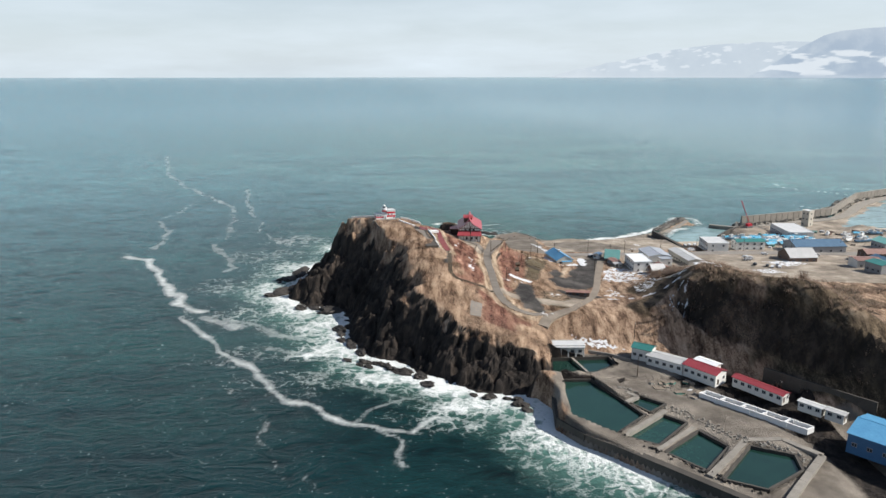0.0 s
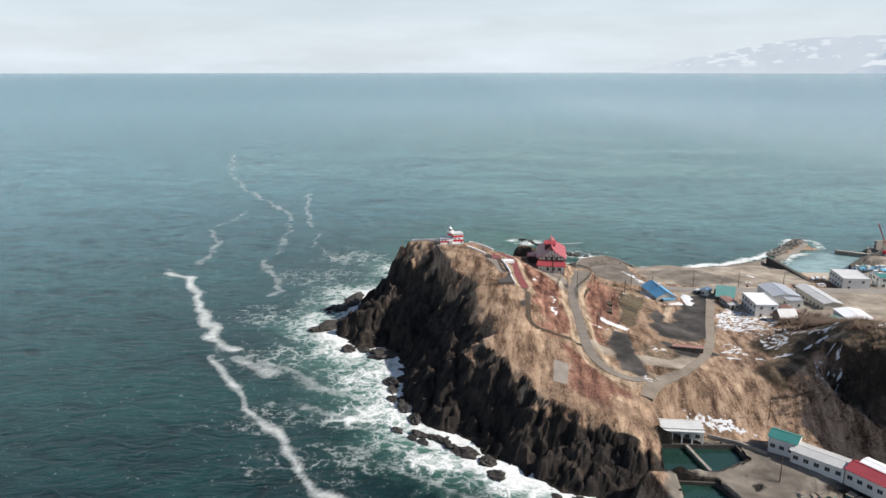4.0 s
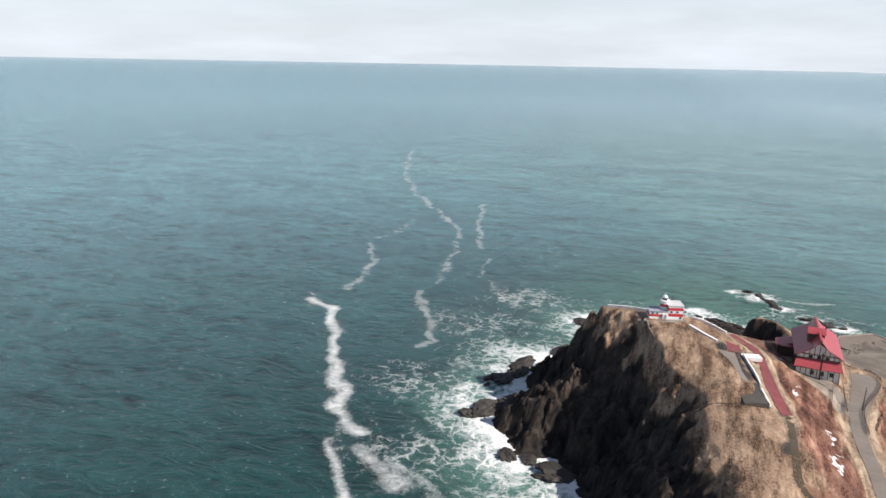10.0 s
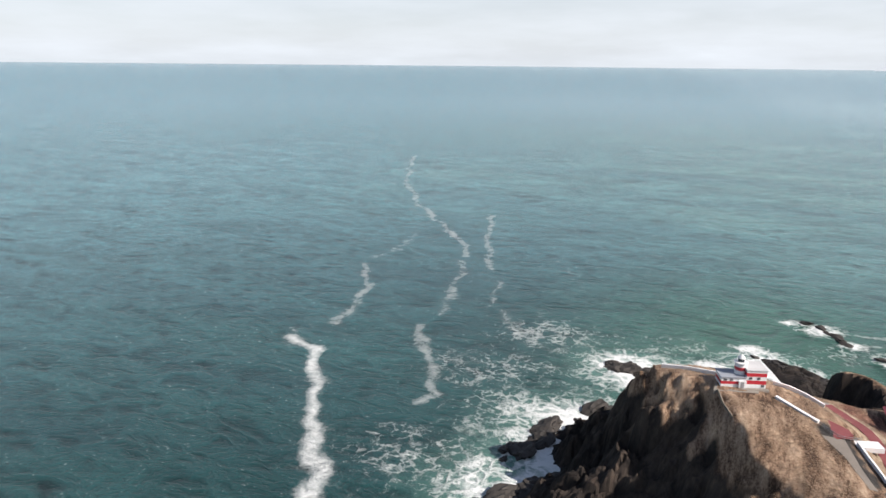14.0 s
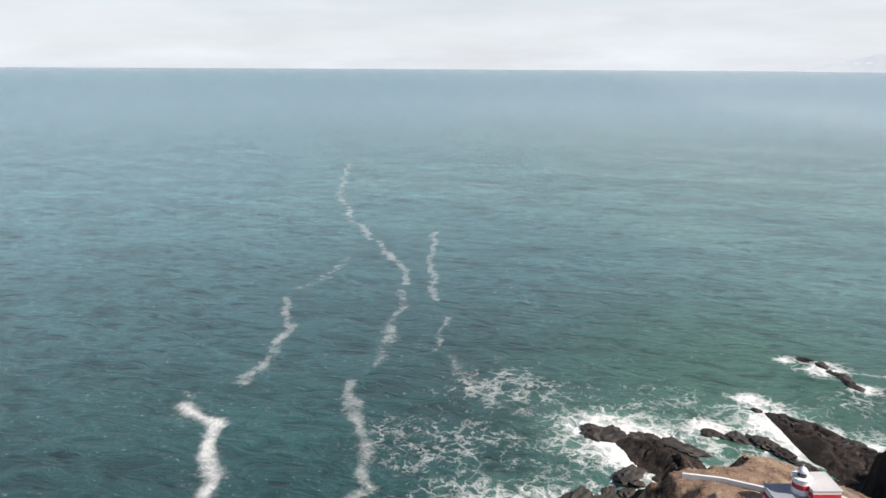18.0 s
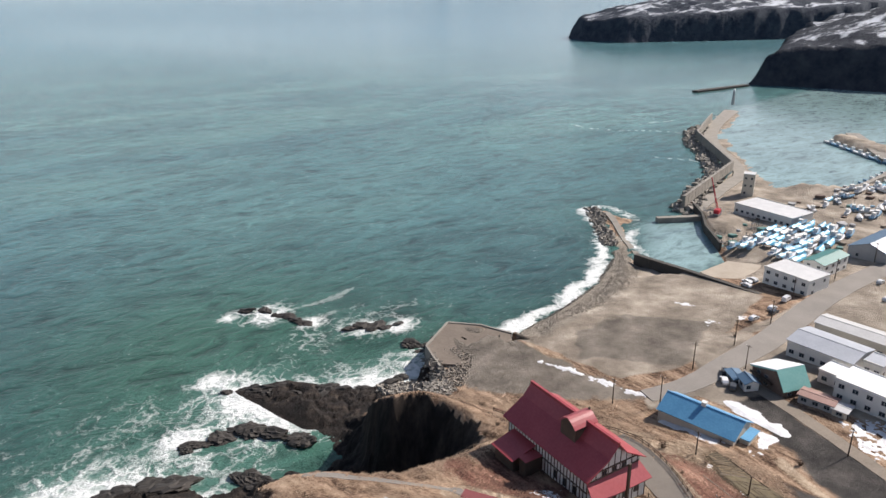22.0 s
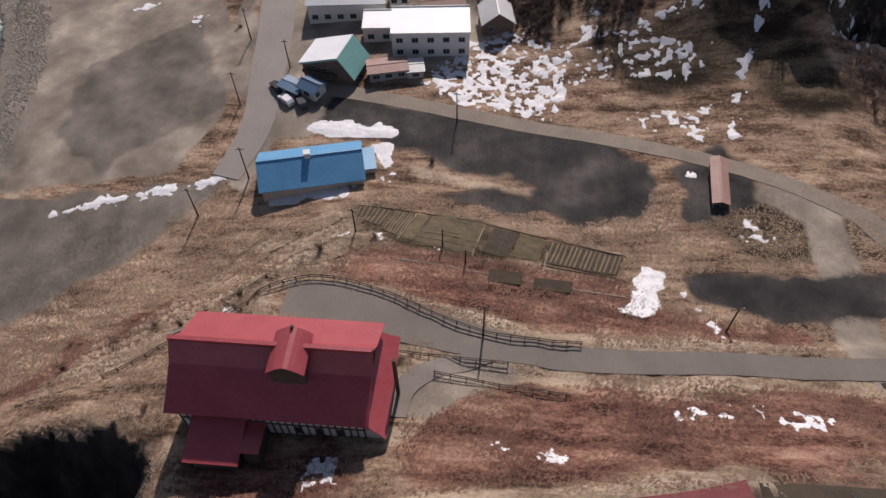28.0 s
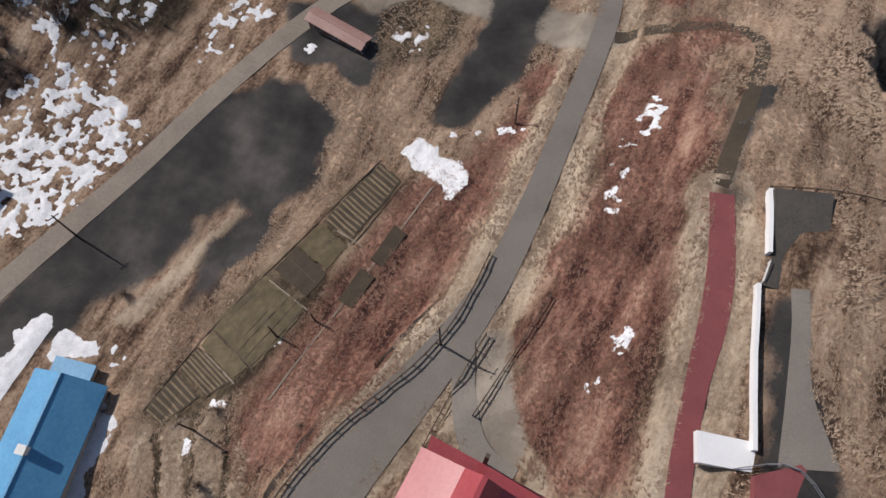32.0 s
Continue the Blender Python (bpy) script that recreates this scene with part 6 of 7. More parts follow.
for k, o in enumerate([
    [(82.6, 426), (84.0, 425.4), (85, 420), (83.8, 413.6), (82.4, 408), (81.6, 413), (82, 420)], [(78.6, 411.6), (78.4, 409), (73.4, 407), (72, 408.8), (75.6, 411)], [(70, 410), (71, 407), (68, 407.5)],
    [(45.8, 362), (45, 359.6), (41, 360.8), (37, 361.6), (35, 364), (36.4, 366.8), (40, 365)], [(71, 350.5), (71, 348.5), (67, 349), (67, 351)], [(58, 343), (58, 339), (53, 339), (53, 343), (55, 344)],
    [(15.4, 366), (13.2, 365), (12.6, 352), (12, 343.6), (15.4, 343), (16.4, 350), (17, 357)], [(8, 382), (8, 378.5), (5, 378.5), (5, 382)], [(53, 415), (53, 412), (50, 412), (50, 415)], [(52, 409), (52, 406.5), (50, 406.5), (50, 409)],
    [(48, 398), (48, 395), (46.5, 395), (46.5, 398)], [(135, 480), (135, 475), (131, 476), (131, 481)], [(128, 464), (128, 460), (123, 461), (124, 465)], [(140, 459), (140, 456), (136, 456), (136, 459)],
    [(4.5, 411), (7, 409), (6, 405), (2.5, 406), (1.5, 410)], [(9, 388.5), (9, 386.5), (7, 386.5), (7, 388.5)], [(30, 427), (34, 427), (34, 430), (30, 430)], [(195, 425), (215, 430), (222, 420), (205, 412)], [(178, 400), (190, 405), (196, 395), (182, 390)],
    [(42, 314), (50, 311), (54, 314), (46, 318)], [(57, 303), (72, 300), (78, 293), (68, 294), (58, 298)], [(92, 258), (105, 250), (107, 247), (94, 254)], [(63, 430), (64.6, 431), (66.4, 422), (66.6, 415), (65, 416), (64, 423)],
    [(153, 347), (134, 349), (133, 346.6), (152, 344.6)], [(137, 360.6), (122, 361), (122, 359), (137, 358.6)], [(143, 366), (139, 365), (139, 361), (143, 362)], [(113, 367), (109, 367), (109, 363), (113, 363)],
    [(132, 329), (124, 321), (126, 319), (134, 327)], [(119, 339), (115, 339), (115, 335), (119, 335)], [(158, 370), (150, 371), (148, 366), (156, 365)], [(145, 380), (136, 380), (136, 375), (145, 375)], [(150, 331), (158, 329), (158, 325), (149, 327)],
    [(118, 366), (109, 369), (108, 366), (117, 363)], [(116, 334), (112, 356), (109, 356), (113, 333)],
]):
    snow(o, "small patch of old white snow", -0.45 if k in (0, 1, 3, 22) else (0.6 if k == 6 else 0.24), 3.0 if k in (0, 1, 3, 22) else 1.1, 0.2, 0.16, 30 + k)
# snow left along the kerbs and field edges
for k, (pts, w) in enumerate([([(60, 473), (65, 460), (70, 441)], 0.9), ([(108, 370), (87, 375.5)], 0.5), ([(106, 366), (98, 370)], 0.5), ([(112, 330), (97, 335), (80, 340)], 0.6), ([(41, 356), (31, 353)], 0.5), ([(109, 356), (110, 366)], 0.6)]):
    c = chain([(x, y, 0) for x, y in pts], 2.0)
    side = [(x + w * 0.8 * random.random(), y + w * 0.8 * random.random()) for x, y, _ in c] + [(x - w * 0.8 * random.random(), y - w * 0.8 * random.random()) for x, y, _ in c[::-1]]
    snow(side, "narrow bank of dirty snow along an edge", -0.15, 1.6, 0.25, 0.2, 70 + k, "snow_bank")

# ---- rocks ----
def rock_mesh(seed, squash=0.7, sub=3):
    bm = bmesh.new()
    bmesh.ops.create_icosphere(bm, subdivisions=sub, radius=1.0)
    off = Vector((seed * 7.3, seed * 3.1, seed * 5.7))
    for v in bm.verts:
        n = noise.noise(v.co * 0.9 + off) * 0.6 - abs(noise.noise(v.co * 1.7 + off)) * 0.7 - abs(noise.noise(v.co * 3.6 + off)) * 0.75 + 0.42
        v.co = v.co * (1 + n)
        v.co.z *= squash
    return mesh_of("sea_rock", bm, M["rock"])


ROCKS = [rock_mesh(k + 1, 0.36 + 0.1 * (k % 3)) for k in range(6)]


def rock(x, y, size, long=1.0, yaw=0.0, k=0, z=None, label="dark wet sea rock in the surf", group="rocks round the cape"):
    ob = new("sea_rock", ROCKS[k % len(ROCKS)])
    ob.matrix_world = pose(x, y, (0.1 if z is None else z), random.uniform(-14, 14), random.uniform(-14, 14), yaw) @ Matrix.Diagonal((size * long, size, size, 1))
    return tagged(ob, label, "rock", group)


rnd = random.Random(4)
for line, n, size in (
    ([(-20, 523), (-10, 516), (2, 507), (14, 501)], 16, 2.2), ([(-38, 499), (-26, 502), (-17, 493), (-10, 486)], 15, 2.3), ([(-30, 481), (-25, 471)], 7, 2.2), ([(4, 574), (10, 566), (18, 549)], 7, 2.0),
    ([(28, 538), (36, 536), (46, 533)], 5, 2.2), ([(37, 518), (41, 515)], 3, 2.2), ([(-95, 384), (-88, 392), (-80, 399)], 8, 3.4), ([(-91, 412), (-88, 424), (-88, 440)], 8, 3.2), ([(-98, 404), (-96, 420)], 3, 1.6),
    ([(-78, 358), (-66, 362), (-56, 352)], 7, 3.0), ([(-52, 335), (-47, 318), (-36, 300)], 7, 2.8), ([(-36, 292), (-20, 284), (-4, 268)], 10, 2.4), ([(-44, 292), (-30, 286)], 5, 1.7), ([(10, 258), (24, 255), (34, 244)], 7, 2.0),
    ([(-78, 495), (-70, 490), (-58, 492), (-44, 486)], 11, 3.2), ([(-76, 452), (-64, 456), (-62, 470)], 6, 3.0), ([(20, 500), (30, 498)], 4, 1.8), ([(40, 512), (52, 518), (60, 512)], 6, 1.6), ([(64, 500), (74, 506)], 5, 1.3)):
    c = chain([(x, y, 0) for x, y in line], 0.3)
    for i in range(n):
        x, y, _ = c[int((i + rnd.random() * 0.8) / n * (len(c) - 1))]
        (ax, ay), (bx, by) = line[0], line[-1]
        rock(x + rnd.uniform(-2, 2), y + rnd.uniform(-2, 2), size * rnd.uniform(0.5, 1.15), rnd.uniform(1.1, 2.1), math.degrees(math.atan2(by - ay, bx - ax)) + rnd.uniform(-25, 25), rnd.randrange(6))


def boulders(name, line, half, count, size, material, label, category, lift=0.3, seed=1, kind="stuff"):
    """Heaped armour stones along a line, too many to count, as one body."""
    r = random.Random(seed)
    c = chain([(x, y, 0) for x, y in line], 0.5)
    bm = bmesh.new()
    for _ in range(count):
        x, y, _z = c[r.randrange(len(c))]
        x, y = x + r.uniform(-half, half), y + r.uniform(-half, half)
        s = size * r.uniform(0.55, 1.25)
        m = Matrix.Translation((x, y, max(on_ground(x, y), -0.6) + lift * s)) @ Euler((r.uniform(0, 6), r.uniform(0, 6), r.uniform(0, 6))).to_matrix().to_4x4()
        cs = [Vector((a * s * r.uniform(0.3, 0.55), b * s * r.uniform(0.3, 0.55), cc * s * r.uniform(0.3, 0.55))) for a in (-1, 1) for b in (-1, 1) for cc in (-1, 1)]
        v = [bm.verts.new(m @ q) for q in cs]
        for f in ((0, 1, 3, 2), (4, 6, 7, 5), (0, 4, 5, 1), (2, 3, 7, 6), (0, 2, 6, 4), (1, 5, 7, 3)):
            bm.faces.new([v[i] for i in f])
    return tagged(new(name, mesh_of(name, bm, material)), label, category, kind=kind)


boulders("armour_stones", [(168, 549), (180, 563), (196, 586), (203, 594)], 3.4, 300, 1.7, M["stone"], "grey armour stones of the jetty", "stones", 0.3, 2)
boulders("armour_stones", [(238, 562), (270, 578), (322, 602), (360, 640), (392, 680), (440, 708)], 6, 1100, 2.4, M["stone"], "grey armour stones along the breakwater", "stones", 0.4, 3)
boulders("shore_rubble", [(74, 503), (90, 505.5), (110, 511.5), (132, 519.5), (157, 535), (168, 549)], 1.2, 700, 0.5, M["stone"], "grey rounded stones along the tide line", "stones", 0.2, 5)
boulders("beach_stones", [(80, 496), (105, 500), (130, 508), (150, 520), (166, 540)], 5, 2400, 0.32, M["shingle"], "scattered tan stones on the shingle", "stones", 0.1, 6)
boulders("lot_stones", [(38, 500), (44, 494), (40, 488), (34, 482), (27, 477)], 3.0, 700, 0.55, M["shingle"], "loose tan stones along the sea wall", "stones", 0.2, 7)
boulders("shore_rubble", [(32, 487), (34.5, 493), (36, 499), (39, 505.5), (46, 511)], 2.0, 420, 1.1, M["stone"], "grey boulders heaped against the sea wall", "stones", 0.2, 9)
boulders("shore_rubble", [(28, 494), (16, 497), (26, 488), (30, 482), (24, 476)], 3.5, 500, 0.9, M["stone"], "grey boulders at the foot of the bank", "stones", 0.2, 8)


def level_wall(name, pts, top, bottom, w, material, label, category="wall", kind=""):
    ob = thing(name, pose(pts[0][0], pts[0][1], top), label, category)
    for (ax, ay), (bx, by) in zip(pts, pts[1:]):
        n = max(1, int(math.hypot(bx - ax, by - ay) / 6))
        for k in range(n):
            p, q = [(ax + (bx - ax) * f - pts[0][0], ay + (by - ay) * f - pts[0][1], (bottom - top) / 2) for f in (k / n, (k + 1) / n - 0.004)]
            shape("wall_length", lambda b: beam(b, p, q, w * (1 if k % 2 else 0.985), top - bottom), material, ob)
    return ob


level_wall("stone_wall", [(157, 523), (160, 501), (162, 481), (163.5, 461)], 5.6, 0, 2.2, M["concrete_dark"], "dark stone-faced wall behind the beach", "wall")
level_wall("sea_wall", [(34.5, 490), (36, 496), (38, 503.4), (53, 513.4), (61, 505.4), (66, 494.4)], 6.5, -1.5, 0.7, M["concrete"], "weathered concrete sea wall round the car park", "wall")
level_wall("sea_wall", [(41.5, 259), (41.5, 246), (40.4, 233), (48, 222), (56, 215), (66, 205), (76, 195), (86, 185), (96, 175)], 4.0, -2.0, 2.6, M["concrete_dark"], "dark wet concrete wall outside the seal pools", "wall")
pad("lot_apron", [(36, 491), (36.6, 496), (38.4, 503), (53, 512.8), (60.6, 505), (65.4, 494.4), (60, 486), (44, 484)], 6.15, M["tarmac"], "worn paving of the car park behind the sea wall", "pavement", 5.5)
level_wall("mole", [(436, 552), (506, 614)], 2.9, -2, 10, M["concrete"], "concrete mole with moored boats", "pier")
level_wall("quay_wall", [(338, 527), (390, 533), (436, 545)], 3.6, -2, 3, M["concrete"], "pale concrete quay wall of the inner harbour", "wall")
level_wall("pier", [(212, 558), (233, 547)], 2.6, -2, 3.2, M["concrete"], "short concrete pier in the harbour", "pier")
level_wall("quay_wall", [(202, 513), (218, 533), (233, 546.5), (243, 559)], 4.2, -2, 1.2, M["concrete_dark"], "dark concrete quay wall", "wall")
level_wall("reef_breakwater", [(613, 846), (705, 843)], 2.0, -2, 8, M["rock"], "low detached breakwater off the headland", "breakwater")
ribbon("jetty_deck", [(162, 520, 3), (178, 548, 3), (196, 572, 3.4), (203, 584, 3.4)], M["concrete"], "pale concrete deck of the jetty", "jetty", 0.5)
ribbon("breakwater_deck", [(243, 558, 7), (300, 580, 8), (338, 592, 8), (398, 668, 10), (470, 712, 10), (540, 746, 14)], M["concrete"], "pale concrete deck of the breakwater", "breakwater", 0.6)
level_wall("wave_wall", [(240, 564), (330, 598), (396, 676), (470, 718)], 8.0, 2.0, 1.6, M["concrete"], "tall concrete wave wall on the breakwater", "wall")
pad("slipway", [(168, 498), (188, 499), (198, 484), (172, 470), (165, 474)], 3.0, mat("sand", (0.34, 0.29, 0.23), (0.46, 0.40, 0.33), 1.5, 0.2, 0.95, 0.2), "pale sand beach inside the harbour", "beach", 1.5)
beacon = thing("beacon", pose(548, 752, 4), "slim dark harbour beacon on the breakwater's head", "beacon")
shape("column", lambda b: turned(b, [(1.6, 0), (1.2, 8), (1.0, 13)], 12), M["wall_grey"], beacon)
shape("lantern", lambda b: turned(b, [(1.2, 13), (1.2, 14.5), (0.3, 15.4)], 12), M["paint_white"], beacon)


# ---- seal pools and aquarium buildings ----
for k, q in enumerate(POOLS):
    level_wall("pool_wall", q + q[:1], 3.75 if k else 4.2, -2.5, 0.8, M["concrete_dark"], "wet concrete rim of a seal pool", "wall")
for q in POOLS:
    pad("pool_water", q, 2.7, M["pool_water"], "still dark green water in a seal pool", "water", 0.5)
boulders("pool_rocks", [(46, 262), (45, 248), (60, 219), (69, 211), (80, 198), (92, 188)], 1.2, 90, 0.9, M["rock"], "dark rough stones inside the outer wall", "stones", 0.2, 21)
boulders("pool_rocks", [(68, 256), (76, 247), (86, 236), (93, 224), (100, 216), (113, 210), (112, 200)], 1.6, 260, 0.7, M["stone"], "rough grey stones between the pools", "stones", 0.2, 22)
level_wall("footbridge", [(60, 268), (66, 257), (72, 249), (66.8, 245)], 4.1, 3.2, 1.8, M["concrete"], "narrow concrete walkway between the pools", "walkway")
level_wall("footbridge", [(57, 218), (66, 226), (79, 238)], 4.15, 2.9, 1.8, M["concrete"], "narrow concrete walkway between the pools", "walkway")
level_wall("footbridge", [(79.5, 196.6), (90, 207.6), (99, 217.6), (111, 218), (119, 208), (97, 184)], 4.15, 2.9, 2.2, M["concrete"], "narrow concrete walkway between the pools", "walkway")
level_wall("footbridge", [(68, 211), (85, 226)], 4.12, 2.9, 1.6, M["concrete"], "narrow concrete walkway between the pools", "walkway")
level_wall("footbridge", [(54, 286), (58, 271)], 4.1, 3.3, 1.0, M["concrete"], "narrow plank bridge over the upper pool", "walkway")
hall = house("viewing_hall", 49.5, 290, 20, 5.5, 0, 4.6, 0, "wall_white", "roof_pale", "white colonnaded viewing hall beside the pool", "hall", 1, 6, z=4.2, sides="y-")
for k in range(7):
    shape("column", lambda b: box(b, -9.6 + 3.2 * k - 0.25, -9.6 + 3.2 * k + 0.25, -4.0, -3.4, -1, 4.4), M["wall_white"], hall)
shape("canopy", lambda b: box(b, -10.2, 10.2, -4.3, -2.6, 4.4, 4.6), M["roof_pale"], hall)
wall_line("bank_wall", [(62, 291), (70, 288), (78, 282)], 1.2, 0.6, M["concrete"], "pale concrete wall above the pool", "wall")
house("pavilion", 84, 285, 8, 6.5, -35, 5.2, 1.2, "wall_white", "roof_green", "small pavilion with a dark teal roof", "pavilion", 1, 3, z=4.2)
house("grandstand", 91.5, 276.5, 15, 7, -40, 4.0, 0.6, "wall_white", "roof_pale", "white grandstand with a pale metal roof", "hall", 1, 5, z=4.2)
house("souvenir_shop", 102.5, 265.5, 14, 7.5, -52, 4.4, 1.3, "wall_white", "roof_red", "white shop with a faded red roof", "shop", 1, 5, z=4.3)
house("roof_house", 104.6, 268.4, 9, 4, -52, 5.6, 0.3, "wall_white", "roof_snow", "pale upper storey with a snowy roof", "shop", 1, 3, z=4.3)
house("stall_row", 118.4, 252, 20, 4.4, -55, 3.2, 0.7, "wall_white", "roof_red", "long row of stalls with a red roof", "shop", 1, 7, z=4.4)
house("trailer", 130, 237, 8, 3, -50, 2.9, 0.2, "wall_white", "roof_pale", "white trailer parked by the wall", "trailer", 1, 3, z=4.5)
house("trailer", 135.5, 231, 6, 3, -50, 2.9, 0.2, "wall_white", "roof_pale", "white trailer parked by the wall", "trailer", 1, 2, z=4.6)
house("pool_hall", 143, 207, 26, 18, -48, 6, 2.0, "wall_blue", "roof_blue", "large hall with blue walls and a bright blue metal roof", "hall", 1, 6, z=4.6)
level_wall("retaining_wall", [(124, 262), (134, 250), (150, 232)], 10, 3, 0.7, M["concrete_dark"], "dark retaining wall under the hill", "wall")
for dx in (0, 3.2):
    level_wall("tank_edge", [(95 + dx, 249.5 + dx * 0.6), (121 + dx, 222 + dx * 0.6)], 5.4, 3.2, 0.5, M["paint_white"], "white rim of a long display tank", "tank")
for f in (0, 0.2, 0.4, 0.6, 0.8, 1.0):
    x, y = 95 + 26 * f, 249.5 - 27.5 * f
    level_wall("tank_edge", [(x, y), (x + 3.2, y + 1.9)], 5.3, 3.3, 0.5, M["paint_white"], "white crosswall of a display tank", "tank")
r7 = random.Random(7)
for k in range(16):
    x, y = 84 + r7.uniform(-4, 14), 262 - r7.uniform(-3, 14)
    ob = thing("crate", pose(x, y, on_ground(x, y) - 0.05, 0, 0, r7.uniform(0, 180)), "weathered crate on the pool side", "crate", "crates by the pools")
    w, d, h = r7.uniform(0.6, 1.6), r7.uniform(0.5, 1.1), r7.uniform(0.4, 1.0)
    shape("body", lambda b: box(b, -w, w, -d, d, 0, h), M[r7.choice(("wood_old", "wall_grey", "wall_cream", "hull_green"))], ob)
    shape("lid", lambda b: box(b, -w - 0.05, w + 0.05, -d - 0.05, d + 0.05, h, h + 0.08), M["wood_old"], ob)


# ---- vehicles, poles, crane, boats ----
def make_car(paint, van=False):
    ob = thing("car", pose(0, 0, 0), "", "")
    prof = [(-2.1, 0.35), (2.1, 0.35), (2.15, 0.8), (1.35, 0.95), (0.8, 1.45), (-1.5, 1.5), (-2.1, 1.0)] if not van else [(-2.2, 0.35), (2.2, 0.35), (2.25, 0.9), (1.7, 1.15), (1.3, 1.9), (-2.15, 1.95), (-2.2, 1.0)]

    def body(b):
        w = 0.82
        a, c = [b.verts.new((x, -w, z)) for x, z in prof], [b.verts.new((x, w, z)) for x, z in prof]
        b.faces.new(a[::-1]), b.faces.new(c)
        for i in range(len(prof)):
            j = (i + 1) % len(prof)
            b.faces.new((a[i], a[j], c[j], c[i]))
    shape("body", body, M[paint], ob)
    top = 1.42 if not van else 1.85
    for s in (-1, 1):
        shape("side_window", lambda b: box(b, -1.4, 0.7, s * 0.82 - 0.02, s * 0.82 + 0.02, top - 0.42, top - 0.06), M["glass"], ob)
        for x in (-1.3, 1.3):
            w = shape("wheel", lambda b: turned(b, [(0.32, -0.1), (0.32, 0.1)], 12), M["tyre"], ob)
            w.matrix_local = pose(x, s * 0.76, 0.32, 90, 0, 0)
    shape("windscreen", lambda b: beam(b, (0.86, 0, top - 0.02), (1.34, 0, 1.0), 1.4, 0.05), M["glass"], ob)
    return ob


cars = {k: make_car(p, v) for k, p, v in (("white", "car_white", False), ("dark", "car_dark", False), ("van", "car_white", True), ("grey", "wall_grey", False), ("silver", "hull", False))}
spots = [("white", 152, 456, 5), ("dark", 149, 453.5, 5), ("white", 139, 454.5, 0), ("van", 163, 457.5, 8), ("white", 172, 477, 80), ("silver", 168.4, 477, 80), ("white", 165, 475, 82), ("dark", 192, 411, 60), ("white", 193.5, 407.5, 60), ("white", 198, 408, 62), ("van", 199, 413, 60),
         ("dark", 186, 414, 58), ("white", 190, 436, 0), ("van", 190, 431, 0), ("grey", 187, 427, 10), ("white", 137, 392, 80), ("dark", 134, 391, 80), ("dark", 96.5, 435.5, 40), ("white", 92, 432.5, 45), ("dark", 91, 429, 30), ("silver", 206, 446, 5), ("white", 240, 447, 5), ("dark", 228, 446, 5), ("van", 300, 446, 2), ("white", 274, 449, 0)]
for k, x, y, yaw in spots:
    c = copy_thing(cars[k], pose(x, y, on_ground(x, y) + 0.12, 0, 0, yaw))
    tagged(c, {"white": "white hatchback parked on the gravel", "dark": "dark hatchback parked by the road", "van": "white van parked in the open", "grey": "grey hatchback parked on the lot", "silver": "silver hatchback parked beside a building"}[k], "car", "parked cars")
for c in cars.values():
    for o in (*c.children_recursive, c):
        bpy.data.objects.remove(o)


def pole(x, y, h, arm=True):
    ob = thing("utility_pole", pose(x, y, on_ground(x, y) - 0.3, 0, 0, random.uniform(60, 100)), "grey concrete utility pole with a cross-arm", "pole", "utility poles")
    shape("shaft", lambda b: turned(b, [(0.17, 0), (0.10, h)], 8), M["wood_dark"], ob)
    if arm:
        shape("cross_arm", lambda b: beam(b, (-0.9, 0, h - 0.5), (0.9, 0, h - 0.5), 0.12), M["wood_dark"], ob)
        for s in (-0.7, 0.7):
            shape("insulator", lambda b: turned(b, [(0.07, h - 0.44), (0.09, h - 0.3), (0.04, h - 0.2)], 6, s, 0), M["wall_white"], ob)
    return ob


for x, y, h in ((69.5, 436, 9), (26.4, 389, 8), (51.6, 411.5, 7), (32, 352, 7), (92, 443, 9), (116, 446, 9), (140, 449, 9), (166, 457, 9), (198, 459, 9), (230, 460, 9), (262, 460, 9), (104, 434, 8), (60, 444, 8), (77, 268, 9), (110, 270, 9), (124, 248, 9), (48, 396, 5), (44, 392, 4), (86, 395, 8), (84, 300, 8)):
    pole(x, y, h, h > 6)


def crane():
    x, y = 236, 540
    ob = thing("crane", pose(x, y, on_ground(x, y), 0, 0, 20), "red mobile crane with a raised lattice boom", "crane")
    shape("undercarriage", lambda b: box(b, -3, 3, -1.4, 1.4, 0.3, 1.4), M["steel"], ob)
    shape("cab", lambda b: box(b, -2.4, 1.6, -1.3, 1.3, 1.4, 3.4), M["paint_red"], ob)
    a, e = Vector((1, 0, 2)), Vector((-7, 3, 21))
    for dx, dy in ((0.35, 0.35), (-0.35, 0.35), (0.35, -0.35), (-0.35, -0.35)):
        shape("boom_chord", lambda b: beam(b, a + Vector((dx, dy, 0)), e + Vector((dx, dy, 0)) * 0.4, 0.12), M["paint_red"], ob)
    for k in range(14):
        p, q = a.lerp(e, k / 14), a.lerp(e, (k + 1) / 14)
        s = 0.3 if k % 2 else -0.3
        shape("brace", lambda b: beam(b, p + Vector((s, -s, 0)), q + Vector((-s, s, 0)), 0.07), M["paint_red"], ob)
    shape("stay", lambda b: beam(b, (-2.4, 0, 3.4), e, 0.08), M["steel"], ob)


crane()


